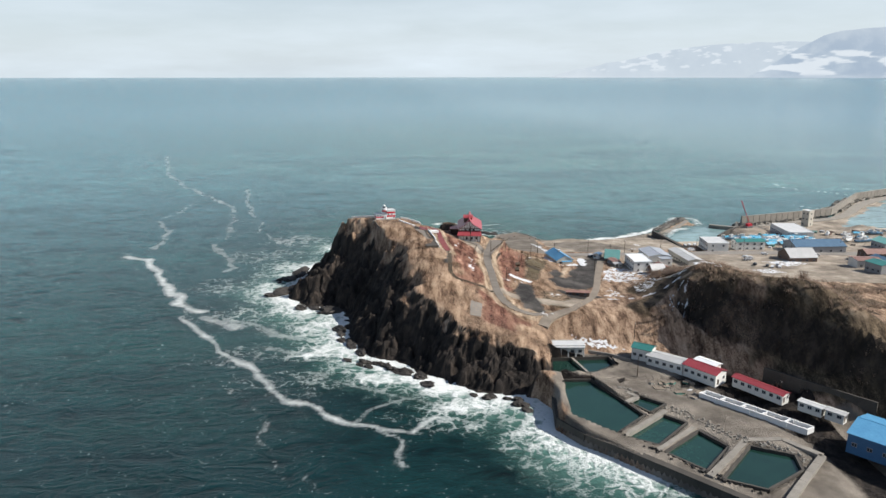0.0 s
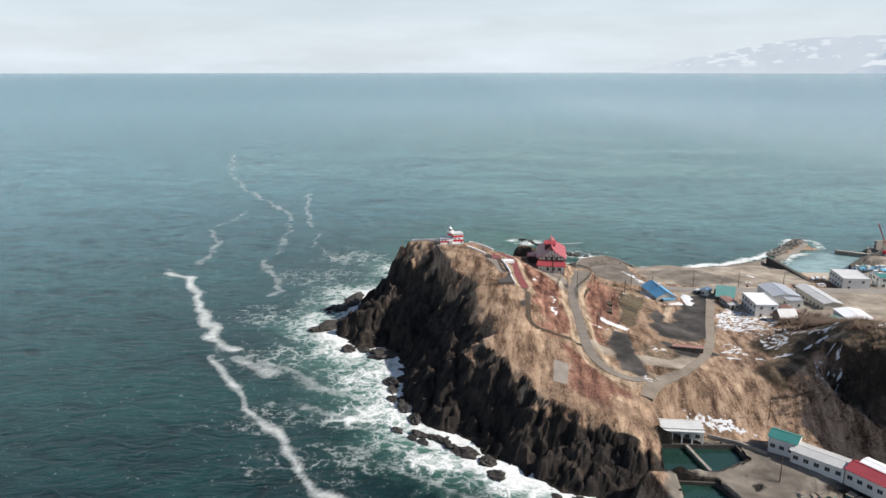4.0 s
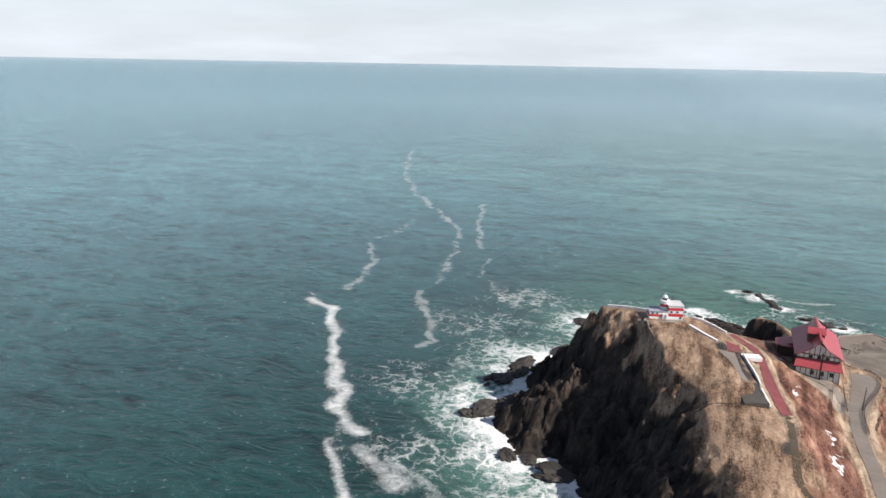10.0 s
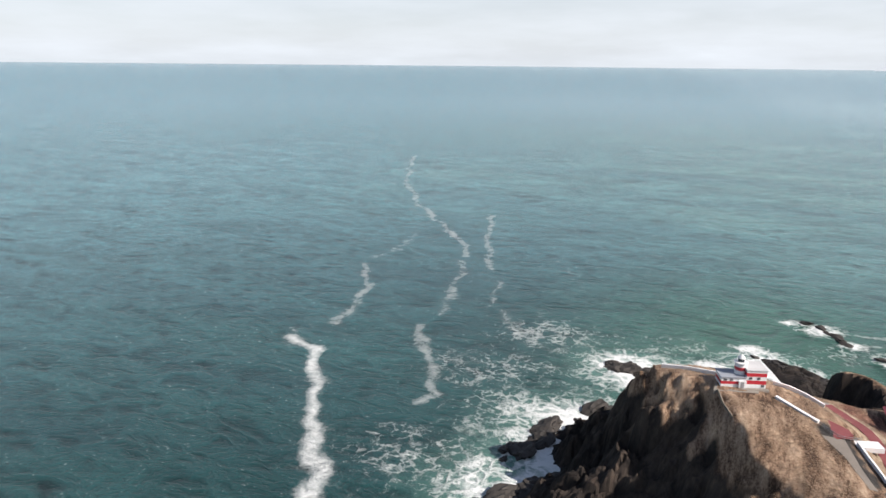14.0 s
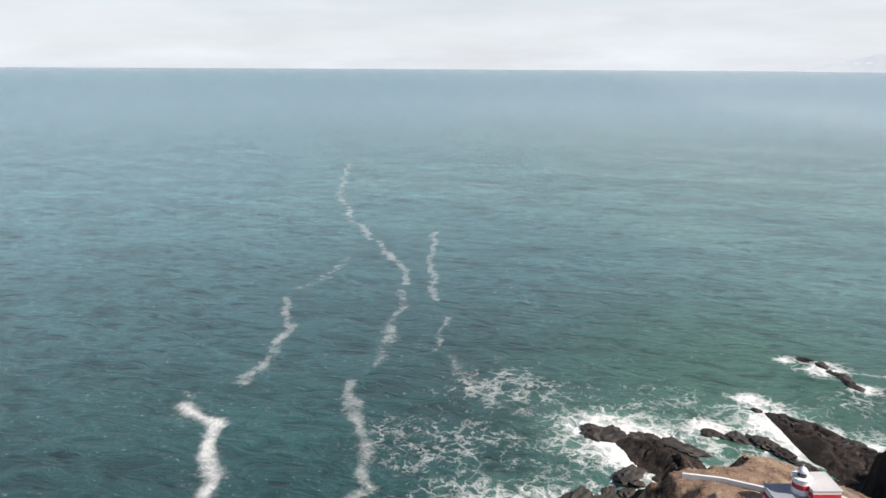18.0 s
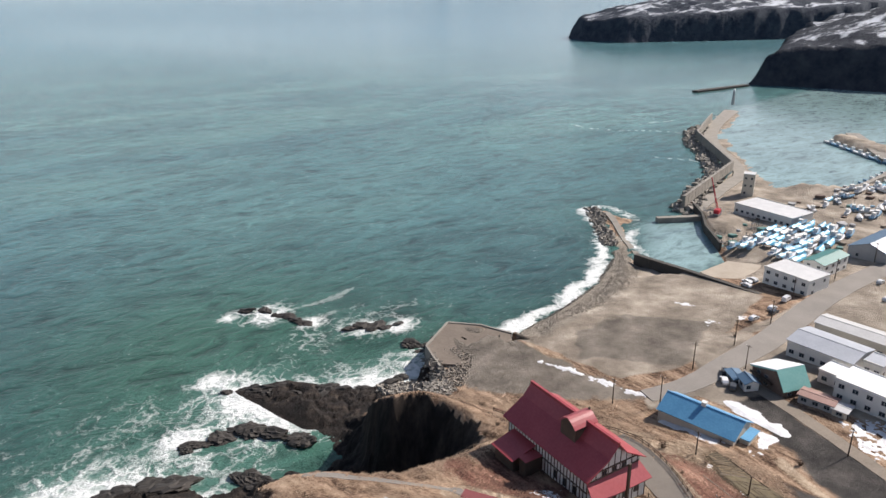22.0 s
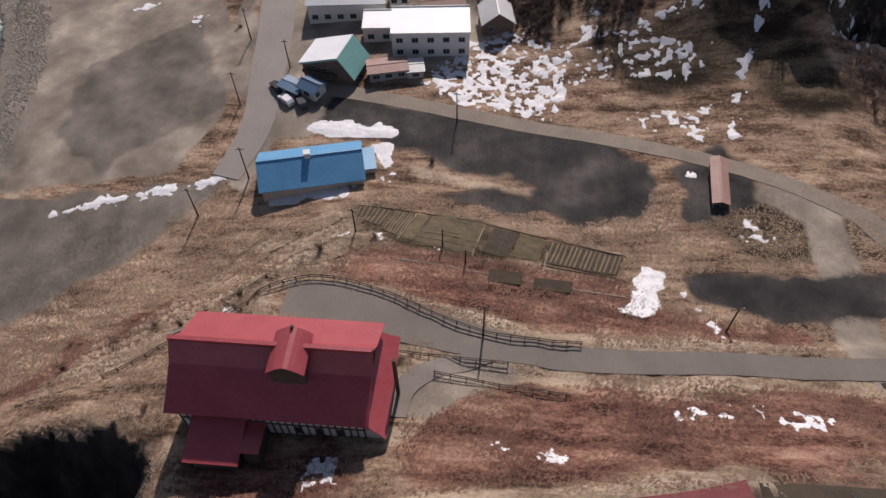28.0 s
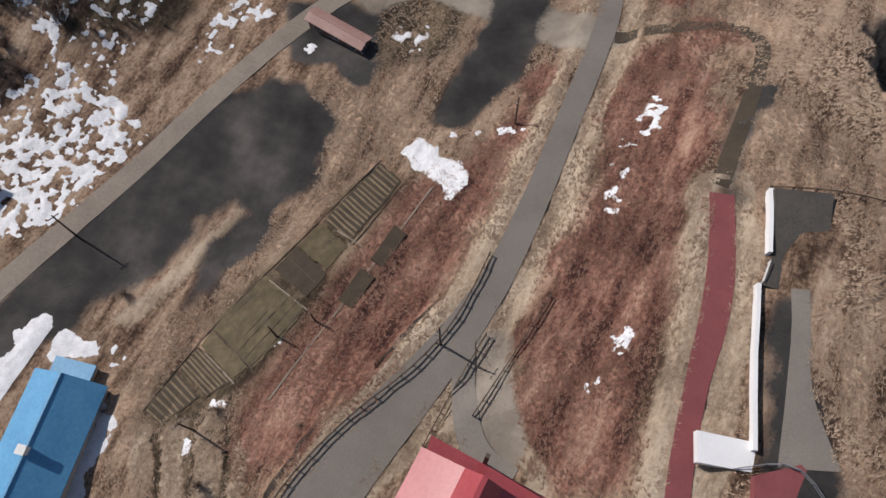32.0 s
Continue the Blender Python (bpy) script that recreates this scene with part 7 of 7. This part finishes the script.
def make_boat(kind):
    ob = thing("boat", pose(0, 0, 0), "", "")
    L, W = 4.2, 1.15

    def hull(b):
        rings = []
        for x, w, keel in ((-L, 0.85, 0.3), (-L * 0.4, 1.0, 0.1), (L * 0.35, 0.92, 0.12), (L * 0.78, 0.5, 0.4), (L, 0.06, 0.9)):
            rings.append([b.verts.new((x, s * W * w * f, z)) for s, f, z in ((1, 1.0, 1.35 + max(0, x - 1) * 0.12), (1, 0.8, 0.5 + keel * 0.3), (1, 0.05, keel), (-1, 0.05, keel), (-1, 0.8, 0.5 + keel * 0.3), (-1, 1.0, 1.35 + max(0, x - 1) * 0.12))])
        for p, q in zip(rings, rings[1:]):
            for i in range(5):
                b.faces.new((p[i], p[i + 1], q[i + 1], q[i]))
            b.faces.new((p[5], p[0], q[0], q[5]))
        b.faces.new(rings[0]), b.faces.new(rings[-1])
    shape("hull", hull, M["hull_blue" if kind == "blue" else "hull"], ob)
    if kind == "tarp" or kind == "pale_tarp":
        def tarp(b):
            rows = []
            for k, x in enumerate((-L - 0.1, -L * 0.5, 0, L * 0.5, L * 0.95)):
                w = 1.3 if k < 3 else (1.0 if k == 3 else 0.3)
                h = 2.0 + 0.35 * math.sin(k * 2.1)
                rows.append([b.verts.new(c) for c in ((x, W * w, 0.9), (x, W * w * 0.8, 1.5), (x, 0, h), (x, -W * w * 0.8, 1.5), (x, -W * w, 0.9))])
            for p, q in zip(rows, rows[1:]):
                for i in range(4):
                    b.faces.new((p[i], p[i + 1], q[i + 1], q[i]))
        shape("tarpaulin", tarp, M["tarp" if kind == "tarp" else "roof_pale"], ob)
    else:
        shape("wheelhouse", lambda b: box(b, -2.4, -0.6, -0.7, 0.7, 1.2, 2.9), M["hull"], ob)
        shape("roof", lambda b: box(b, -2.6, -0.4, -0.8, 0.8, 2.9, 3.0), M["wall_white"], ob)
        shape("window", lambda b: box(b, -0.62, -0.56, -0.55, 0.55, 2.1, 2.7), M["glass"], ob)
        shape("mast", lambda b: beam(b, (-1.5, 0, 3.0), (-1.5, 0, 5.0), 0.09), M["steel"], ob)
    shape("rail", lambda b: beam(b, (0.4, W, 1.6), (3.6, W * 0.5, 1.9), 0.06), M["steel"], ob)
    return ob


boats = {k: make_boat(k) for k in ("tarp", "pale_tarp", "white", "blue")}
says = {"tarp": "fishing boat laid up under a blue tarpaulin", "pale_tarp": "fishing boat laid up under a pale sheet", "white": "white fishing boat with a small wheelhouse", "blue": "blue-hulled fishing boat with a wheelhouse"}
rb = random.Random(12)


def berth(kind, x, y, yaw, size=1.0, z=None):
    b = copy_thing(boats[kind], pose(x, y, (on_ground(x, y) if z is None else z), 0, 0, yaw) @ Matrix.Scale(size, 4))
    for o in (b,):
        o.scale = (size, size, size)
    tagged(b, says[kind], "boat", "boats in the harbour")


for row in range(6):
    for col in range(9):
        x, y = 207 + row * 10.5 + rb.uniform(-1.5, 1.5), 479 + col * 3.7 + row * 1.2 + rb.uniform(-0.6, 0.6)
        if row > 3 and col > 6 or rb.random() < 0.10:
            continue
        berth(rb.choice(("tarp", "tarp", "tarp", "blue", "tarp", "pale_tarp", "white")), x, y, 5 + rb.uniform(-14, 14), rb.uniform(0.95, 1.35))
for k in range(64):
    x, y = rb.uniform(282, 425), rb.uniform(484, 526)
    berth(rb.choice(("white", "blue", "pale_tarp", "white", "tarp")), x, y, rb.uniform(-30, 60), rb.uniform(0.9, 1.3))
for k in range(9):
    berth(rb.choice(("white", "blue")), 436 + k * 4.6 - 6, 548 + k * 7.8, rb.uniform(55, 75), 1.3, -0.4)
for k in range(10):
    berth(rb.choice(("white", "blue")), 350 + k * 9, 531 + k * 1.0, rb.uniform(80, 100), 1.2, -0.4)
for b in boats.values():
    for o in (*b.children_recursive, b):
        bpy.data.objects.remove(o)

# racks and gear on the quay
for k in range(26):
    x, y = rb.uniform(206, 250), rb.uniform(514, 552)
    if y > 514 + (x - 202) * 0.95:
        continue
    ob = thing("boat_cradle", pose(x, y, on_ground(x, y), 0, 0, rb.uniform(-20, 20)), "grey steel boat cradle on the slip", "cradle", "cradles on the slip")
    for dx in (-2, 2):
        for dy in (-1, 1):
            shape("upright", lambda b: beam(b, (dx, dy, 0), (dx, dy * 1.3, 2.0), 0.16), M["steel"], ob)
        shape("cross_beam", lambda b: beam(b, (dx, -1.2, 0.5), (dx, 1.2, 0.5), 0.18), M["steel"], ob)
    for dy in (-1, 1):
        shape("long_beam", lambda b: beam(b, (-2.4, dy, 0.4), (2.4, dy, 0.4), 0.18), M["steel"], ob)
for k in range(110):
    x, y = rb.uniform(210, 440), rb.uniform(468, 534)
    s = rb.uniform(0.8, 2.4)
    ob = thing("gear_pile", pose(x, y, on_ground(x, y) - 0.1, 0, 0, rb.uniform(0, 180)), "heap of fishing nets and boxes under a sheet", "fishing gear", "gear on the quay")
    shape("sheeted_gear", lambda b: prism(b, [(math.cos(a) * s * rb.uniform(0.8, 1.3), math.sin(a) * s * rb.uniform(0.6, 1.0)) for a in [i * 2 * math.pi / 8 for i in range(8)]], 0, s * 0.7), M[rb.choice(("hull_green", "hull_blue", "wall_grey", "wall_brown", "wood_old", "roof_pale"))], ob)

# ---- village and far shore ----
rv = random.Random(21)
walls, roofs = ("wall_white", "wall_cream", "wall_grey", "wall_brown"), ("roof_navy", "roof_grey", "roof_rust", "roof_pale", "roof_snow", "roof_green", "roof_blue", "roof_grey")


def villa(x, y, z=None):
    lx, ly = rv.uniform(9, 16), rv.uniform(7, 11)
    house("village_house", x, y, lx, ly, rv.choice((0, 90)) + rv.uniform(-15, 15), rv.uniform(3.5, 6.5), rv.uniform(0, 2.5) if rv.random() < 0.8 else 0, rv.choice(walls), rv.choice(roofs), "village house with a metal roof", "house", 1, 3, z=z, sides="y+y-", group="village houses")


for k in range(22):
    villa(330 + (k % 8) * 24 + rv.uniform(-6, 6), 424 + (k // 8) * 19 + rv.uniform(-4, 4))
for k in range(14):
    villa(250 + (k % 7) * 22 + rv.uniform(-5, 5), 400 + (k // 7) * 17 + rv.uniform(-3, 3))


for k in range(34):
    villa(500 + (k % 12) * 22 + rv.uniform(-7, 7), 500 + (k // 12) * 20 + (k % 12) * 3.4 + rv.uniform(-5, 5))
for k, (x, y) in enumerate(((345, 472), (325, 473), (300, 473), (375, 476), (300, 436), (330, 428), (352, 437), (290, 412), (312, 409), (376, 441), (262, 414), (398, 446), (405, 478))):
    house("village_house", x, y, rv.uniform(12, 19), rv.uniform(9, 12), rv.choice((3, 93)) + rv.uniform(-8, 8), rv.uniform(4, 6.5), rv.uniform(1.2, 2.8), rv.choice(walls), ("roof_navy", "roof_blue", "roof_teal", "roof_grey", "roof_blue")[k % 5], "village house with a blue-grey metal roof", "house", 2 if k % 3 == 0 else 1, 4, sides="y+y-", group="village houses")
for k, o in enumerate(([(318, 422), (345, 424), (344, 412), (322, 410)], [(380, 428), (410, 432), (408, 418), (384, 416)], [(268, 402), (288, 404), (286, 394), (270, 394)])):
    snow(o, "melting snow between the village houses", 0.1, 4.0, 0.6, 0.3, 90 + k, "snow_field")


def headland_mesh(name, outline, tops, step, label, seed, shade):
    ox, oy = np.array(outline, float).T
    xs, ys = np.arange(ox.min() - 20, ox.max() + 20, step), np.arange(oy.min() - 20, oy.max() + 20, step)
    X, Y = np.meshgrid(xs, ys)
    sd = sdist(X, Y, outline) + (fbm(X, Y, 70, 4, seed) - 0.5) * 36
    top, tot = 0.0, 0.0
    for tx, ty, tz in tops:
        w = 1 / ((X - tx) ** 2 + (Y - ty) ** 2 + 900)
        top, tot = top + w * tz, tot + w
    edge = sd + (fbm(X, Y, 30, 3, seed + 7) - 0.5) * 14
    h = top / tot * (0.70 * sstep(0, 26, edge) + 0.30 * sstep(10, 220, edge)) + (fbm(X, Y, 80, 4, seed + 5) - 0.5) * 22 * np.clip(edge / 60, 0, 1)
    h = h + np.clip((edge - 4) / 20, 0, 1) * (fbm(X, Y, step * 3, 3, seed + 6) - 0.5) * 5
    h = np.where(sd < 0, -4, h)
    slope = np.hypot(*np.gradient(h, ys, xs))
    open_top = np.clip((0.55 - slope) * 4, 0, 1)
    foot = np.clip((9 - h) / 5, 0, 1) * (fbm(X, Y, 60, 2, seed + 3) > 0.45) * (h > 0)
    keep = np.maximum.reduce([h[:-1, :-1], h[1:, :-1], h[:-1, 1:], h[1:, 1:]]) > -3
    ob = new(name, grid_mesh(name, xs, ys, h, keep, [("snowy", np.maximum(open_top * 0.55, foot * 0.40))]))
    m, n, l, p = nodes_of(name)
    t = noise_node(n, l, 0.06, 7, 0.7)
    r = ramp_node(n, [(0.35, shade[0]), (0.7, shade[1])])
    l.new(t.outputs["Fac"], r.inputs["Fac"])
    fields = noise_node(n, l, 1.0, 7, 0.72, ((0.012, 0.03, 0.02), (0, 0, 0.5)))
    lie = span_node(n, l, math_node(n, l, "MULTIPLY_ADD", fields.outputs["Fac"], 1.6, attr(n, "snowy")), 1.34, 1.52)
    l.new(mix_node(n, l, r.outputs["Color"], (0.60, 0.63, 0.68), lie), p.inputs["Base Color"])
    p.inputs["Roughness"].default_value = 0.95
    p.inputs["Specular IOR Level"].default_value = 0.1
    bump_node(n, l, p, t.outputs["Fac"], 0.8, 6.0)
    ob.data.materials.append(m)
    return tagged(ob, label, "headland", kind="structure")


# rock colours carry haze: bluish on the headlands, paler still on the far shore
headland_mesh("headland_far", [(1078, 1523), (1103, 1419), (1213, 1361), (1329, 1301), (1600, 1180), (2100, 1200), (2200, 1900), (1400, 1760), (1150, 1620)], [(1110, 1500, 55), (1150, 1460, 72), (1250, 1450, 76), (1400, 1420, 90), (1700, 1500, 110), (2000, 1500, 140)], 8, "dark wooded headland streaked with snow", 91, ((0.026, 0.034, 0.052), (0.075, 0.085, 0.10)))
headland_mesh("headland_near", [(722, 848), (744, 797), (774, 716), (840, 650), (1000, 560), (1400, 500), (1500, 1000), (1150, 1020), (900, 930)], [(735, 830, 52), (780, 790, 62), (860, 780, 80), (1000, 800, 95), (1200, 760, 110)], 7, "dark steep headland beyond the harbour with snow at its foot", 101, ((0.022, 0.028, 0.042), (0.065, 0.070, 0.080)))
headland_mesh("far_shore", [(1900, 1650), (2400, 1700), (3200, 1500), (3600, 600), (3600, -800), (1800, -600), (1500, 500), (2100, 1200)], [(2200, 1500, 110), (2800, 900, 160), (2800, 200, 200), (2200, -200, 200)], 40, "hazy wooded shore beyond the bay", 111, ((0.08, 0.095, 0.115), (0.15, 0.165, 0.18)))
for k in range(46):
    a = rv.random()
    villa(800 + a * 240 + rv.uniform(-10, 10), 690 - a * 120 + rv.uniform(-30, 30), 4.0 if rv.random() < 0.01 else None)


# ---- mountains across the bay ----
def mountains():
    far = [(8, -0.9), (9.5, -0.1), (11.2, 0.32), (13.8, 0.85), (16.2, 1.3), (18.4, 1.75), (21.3, 2.1), (25.4, 2.25), (27.5, 2.28), (40, 2.2), (60, 2.4), (100, 2.2)]
    close = [(8, -0.9), (23.5, -0.6), (24.6, 0.0), (26, 0.8), (27.6, 1.9), (28.9, 2.65), (30, 2.95), (31.3, 3.1), (35, 3.2), (41, 3.15), (50, 2.9), (54, 3.3), (60, 3.0), (75, 2.6), (100, 2.3)]
    az = np.arange(8, 100, 0.10)
    fel = np.interp(az, *zip(*far)) + (fbm(az, az * 0 + 3, 2.0, 4, 121) - 0.5) * 0.35
    cel = np.interp(az, *zip(*close)) + (fbm(az, az * 0 + 9, 3.0, 3, 122) - 0.5) * 0.16
    el = np.maximum(fel, cel)
    rows = np.linspace(0, 1, 64)
    A, F = np.meshgrid(az, rows)
    E = -0.75 + (np.tile(el, (len(rows), 1)) + 0.75) * F
    Z = 114 + 4700 * np.tan(np.radians(E))
    R = 4560 + 200 * F + (fbm(A, E, 3, 3, 125) - 0.5) * 40
    near_hill = sstep(-0.06, 0.06, np.tile(cel, (len(rows), 1)) - E)
    # level snowfields on the lower slopes, small bright fields on the far range
    fields = sstep(0.53, 0.60, fbm(A * 1.0, E * 5.5, 2.4, 4, 141)) * sstep(-0.35, 0.0, E) * (1 - sstep(1.5, 2.1, E)) * near_hill
    small = sstep(0.60, 0.66, fbm(A * 1.6, E * 5, 1.2, 3, 143)) * sstep(0.0, 0.4, E) * (1 - near_hill)
    # veil: distance haze painted into the slopes' colour
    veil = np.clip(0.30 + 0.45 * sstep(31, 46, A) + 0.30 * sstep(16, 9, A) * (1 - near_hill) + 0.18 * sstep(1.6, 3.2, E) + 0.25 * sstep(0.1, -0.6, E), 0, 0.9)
    me = bpy.data.meshes.new("backdrop")
    co = np.stack([-37 + R * np.sin(np.radians(A)), 200 + R * np.cos(np.radians(A)), Z], -1).reshape(-1, 3)
    nx, ny = len(az), len(rows)
    idx = np.arange(nx * ny).reshape(ny, nx)
    q = np.stack([idx[:-1, :-1], idx[:-1, 1:], idx[1:, 1:], idx[1:, :-1]], -1).reshape(-1, 4)
    me.from_pydata(co.tolist(), [], q.tolist())
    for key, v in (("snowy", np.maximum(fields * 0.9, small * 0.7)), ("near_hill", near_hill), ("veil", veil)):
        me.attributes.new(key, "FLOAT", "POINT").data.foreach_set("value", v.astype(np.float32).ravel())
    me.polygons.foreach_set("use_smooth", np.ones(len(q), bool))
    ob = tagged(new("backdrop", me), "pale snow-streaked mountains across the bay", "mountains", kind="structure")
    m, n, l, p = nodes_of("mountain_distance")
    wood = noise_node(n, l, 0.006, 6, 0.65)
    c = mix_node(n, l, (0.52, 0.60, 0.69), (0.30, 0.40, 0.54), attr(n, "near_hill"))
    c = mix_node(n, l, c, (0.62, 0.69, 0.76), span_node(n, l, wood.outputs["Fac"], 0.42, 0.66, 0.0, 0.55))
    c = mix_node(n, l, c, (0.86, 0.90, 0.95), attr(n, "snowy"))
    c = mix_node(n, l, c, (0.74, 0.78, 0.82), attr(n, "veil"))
    # the backdrop glows in these hazed colours, though nothing there is a lamp
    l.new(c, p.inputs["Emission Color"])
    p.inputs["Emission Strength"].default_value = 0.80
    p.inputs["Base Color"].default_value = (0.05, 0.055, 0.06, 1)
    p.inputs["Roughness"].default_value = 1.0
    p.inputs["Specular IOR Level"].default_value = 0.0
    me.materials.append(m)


mountains()


# ---- shrubs and grass ----
def twigs(bm, x, y, z, size, r, n):
    """A bare shrub: forked twigs from one root."""
    for _ in range(n):
        a, t = r.uniform(0, 6.283), r.uniform(0.1, 1.0)
        d = Vector((math.cos(a) * t, math.sin(a) * t, r.uniform(0.7, 1.2))).normalized() * size * r.uniform(0.55, 1.0)
        p, q = Vector((x, y, z - 0.1)), Vector((x, y, z)) + d
        m = p.lerp(q, 0.5) + Vector((r.uniform(-0.2, 0.2), r.uniform(-0.2, 0.2), 0.1)) * size * 0.5
        w = 0.035 * size
        v = [bm.verts.new(c) for c in (p + Vector((w, 0, 0)), p - Vector((w, w, 0)), m + Vector((w * 0.7, 0, 0)), m - Vector((0, w * 0.7, 0)), q)]
        bm.faces.new((v[0], v[1], v[3], v[2])), bm.faces.new((v[2], v[3], v[4]))
        for _k in range(3):
            s = m.lerp(q, r.uniform(0.1, 0.8))
            e = s + Vector((r.uniform(-1, 1), r.uniform(-1, 1), r.uniform(0.0, 0.9))) * size * 0.33
            bm.faces.new([bm.verts.new(c) for c in (s + Vector((w * 0.6, 0, 0)), s - Vector((0, w * 0.6, 0)), e)])


rs = random.Random(33)
shrub_meshes = []
for k in range(4):
    bm = bmesh.new()
    twigs(bm, 0, 0, 0, 1.0, rs, 34)
    shrub_meshes.append(mesh_of("shrub", bm, M["twig"]))
for x, y, s in ((74, 399.5, 2.0), (41.5, 383, 1.8), (122, 450, 2.4), (36, 428, 2.2), (33, 433, 2.0), (30, 436, 1.8), (28, 447, 2.6), (22, 452, 2.2), (31, 441, 2.4), (44, 420, 2.0), (47, 417, 2.2), (50, 408, 1.6), (30, 430, 1.6), (8, 432, 1.5), (12, 433, 1.4), (4, 430, 1.2), (126, 384, 4.0), (130, 381, 4.5), (122, 380, 4.0), (118, 378, 3.6), (134, 377, 4.5), (127, 375, 4.2), (140, 372, 4.0), (133, 370, 4.2), (146, 368, 4.0), (112, 375, 3.0), (116, 372, 3.4), (122, 370, 3.6),
                (128, 366, 3.8), (128, 396, 2.6), (133, 402, 2.8), (131, 398, 2.6), (135, 388, 3.0), (112, 364, 3.0), (118, 362, 3.2), (66, 415, 1.2), (38, 405, 1.4), (150, 290, 5), (146, 284, 4.5), (138, 282, 4.2)):
    ob = new("shrub", shrub_meshes[rs.randrange(4)])
    ob.matrix_world = pose(x, y, on_ground(x, y), 0, 0, rs.uniform(0, 360)) @ Matrix.Scale(s, 4)
    tagged(ob, "bare brown shrub with fine twigs", "shrub", "bare shrubs")
bm = bmesh.new()
placed = 0
while placed < 2400:
    x, y = rs.uniform(84, 240), rs.uniform(240, 392)
    if sdist(np.array([x]), np.array([y]), SCRUB[2])[0] < 2 or vnoise(np.array([x / 14.0]), np.array([y / 14.0]), 7)[0] < 0.42:
        continue
    twigs(bm, x, y, on_ground(x, y), rs.uniform(1.0, 3.2), rs, 12)
    placed += 1
tagged(new("thicket", mesh_of("thicket", bm, M["twig"])), "leafless brown thicket over the hill", "thicket", kind="stuff")
COPSE = [(108, 370), (114, 380), (124, 386), (128, 397), (136, 400), (140, 390), (156, 376), (160, 358), (140, 348), (122, 350), (111, 358)]
bm = bmesh.new()
placed = 0
while placed < 620:
    x, y = rs.uniform(106, 162), rs.uniform(346, 402)
    if sdist(np.array([x]), np.array([y]), COPSE)[0] < 0 or vnoise(np.array([x / 9.0]), np.array([y / 9.0]), 9)[0] < 0.30:
        continue
    twigs(bm, x, y, on_ground(x, y), rs.uniform(1.8, 4.2), rs, 16)
    placed += 1
tagged(new("thicket", mesh_of("thicket", bm, M["bramble"])), "dense dark leafless copse behind the inn", "thicket", kind="stuff")


def tufts(name, material, count, test, label, seed, high):
    """Bent dry grass in tufts, as one body."""
    g = np.random.RandomState(seed)
    x, y = g.uniform(-60, 66, count), g.uniform(262, 474, count)
    i, j = np.clip(np.searchsorted(gx, x) - 1, 0, len(gx) - 2), np.clip(np.searchsorted(gy, y) - 1, 0, len(gy) - 2)
    ok = test(i, j) & (g.uniform(size=count) < 0.25 + 1.2 * fbm(x, y, 5, 3, seed))
    for cx, cy, hw, hd in ((15.3, 414.6, 10, 15), (7, 420, 6, 6), (-31, 402, 9, 8), (70, 423, 8, 12)):
        ok &= ~((np.abs(x - cx) < hw) & (np.abs(y - cy) < hd))
    for line, w in (([(25, 322), (24.5, 352), (23.5, 368), (23.8, 382), (27, 396), (31, 412), (31.5, 419)], 2.3), ([(2.6, 359), (0.6, 366), (-1, 374), (-1.6, 384), (-3.2, 396), (-6.5, 406), (-11, 413)], 1.3), ([(-4, 362), (-8, 362), (-7, 376), (-12, 390)], 3.0), ([(24, 387), (20.5, 395), (12, 400)], 2.0)):
        ok &= ldist(x, y, line)[0] > w
    ok &= sdist(x, y, SCRUB[0]) < 0
    x, y, i, j = x[ok], y[ok], i[ok], j[ok]
    fx, fy = (x - gx[i]) / (gx[i + 1] - gx[i]), (y - gy[j]) / (gy[j + 1] - gy[j])
    z = (GZ[j, i] * (1 - fx) + GZ[j, i + 1] * fx) * (1 - fy) + (GZ[j + 1, i] * (1 - fx) + GZ[j + 1, i + 1] * fx) * fy
    n, blades = len(x), 4
    co = np.empty((n, blades, 3, 3))
    sway = fbm(x, y, 14, 3, seed + 3) * 9 - 5.4
    for b in range(blades):
        a = sway + g.normal(0, 0.55, n)
        h, lean = high * g.uniform(0.3, 0.8, n), g.uniform(0.8, 2.4, n) * high
        co[:, b, 0] = np.stack([x + 0.06 * np.cos(a + 1.57), y + 0.06 * np.sin(a + 1.57), z - 0.05], 1)
        co[:, b, 1] = np.stack([x - 0.06 * np.cos(a + 1.57), y - 0.06 * np.sin(a + 1.57), z - 0.05], 1)
        co[:, b, 2] = np.stack([x + lean * np.cos(a), y + lean * np.sin(a), z + h], 1)
    v = n * blades * 3
    me = bpy.data.meshes.new(name)
    me.vertices.add(v)
    me.vertices.foreach_set("co", co.astype(np.float32).ravel())
    me.loops.add(v)
    me.loops.foreach_set("vertex_index", np.arange(v, dtype=np.int32))
    me.polygons.add(v // 3)
    me.polygons.foreach_set("loop_start", np.arange(0, v, 3, dtype=np.int32))
    me.update(calc_edges=True)
    me.materials.append(material)
    return tagged(new(name, me), label, "grass", kind="stuff")


Z_RUST, Z_HARD = zone(RUSTY, 4, 1.6), np.maximum.reduce([zone(GRIT, 1.6, 0.6), zone(LOTS, 1.6, 0.6), zone(TAR, 1.6, 0.9), stone * 1.6])
tufts("dry_grass", M["straw"], 190000, lambda i, j: (Z_HARD[j, i] < 0.4) & (Z_RUST[j, i] < 0.55) & (GZ[j, i] > 4), "dry straw-coloured grass tufts", 41, 0.32)
tufts("dry_bracken", M["rust_grass"], 130000, lambda i, j: (Z_HARD[j, i] < 0.4) & (Z_RUST[j, i] >= 0.45), "rust-brown dead bracken and grass", 43, 0.38)
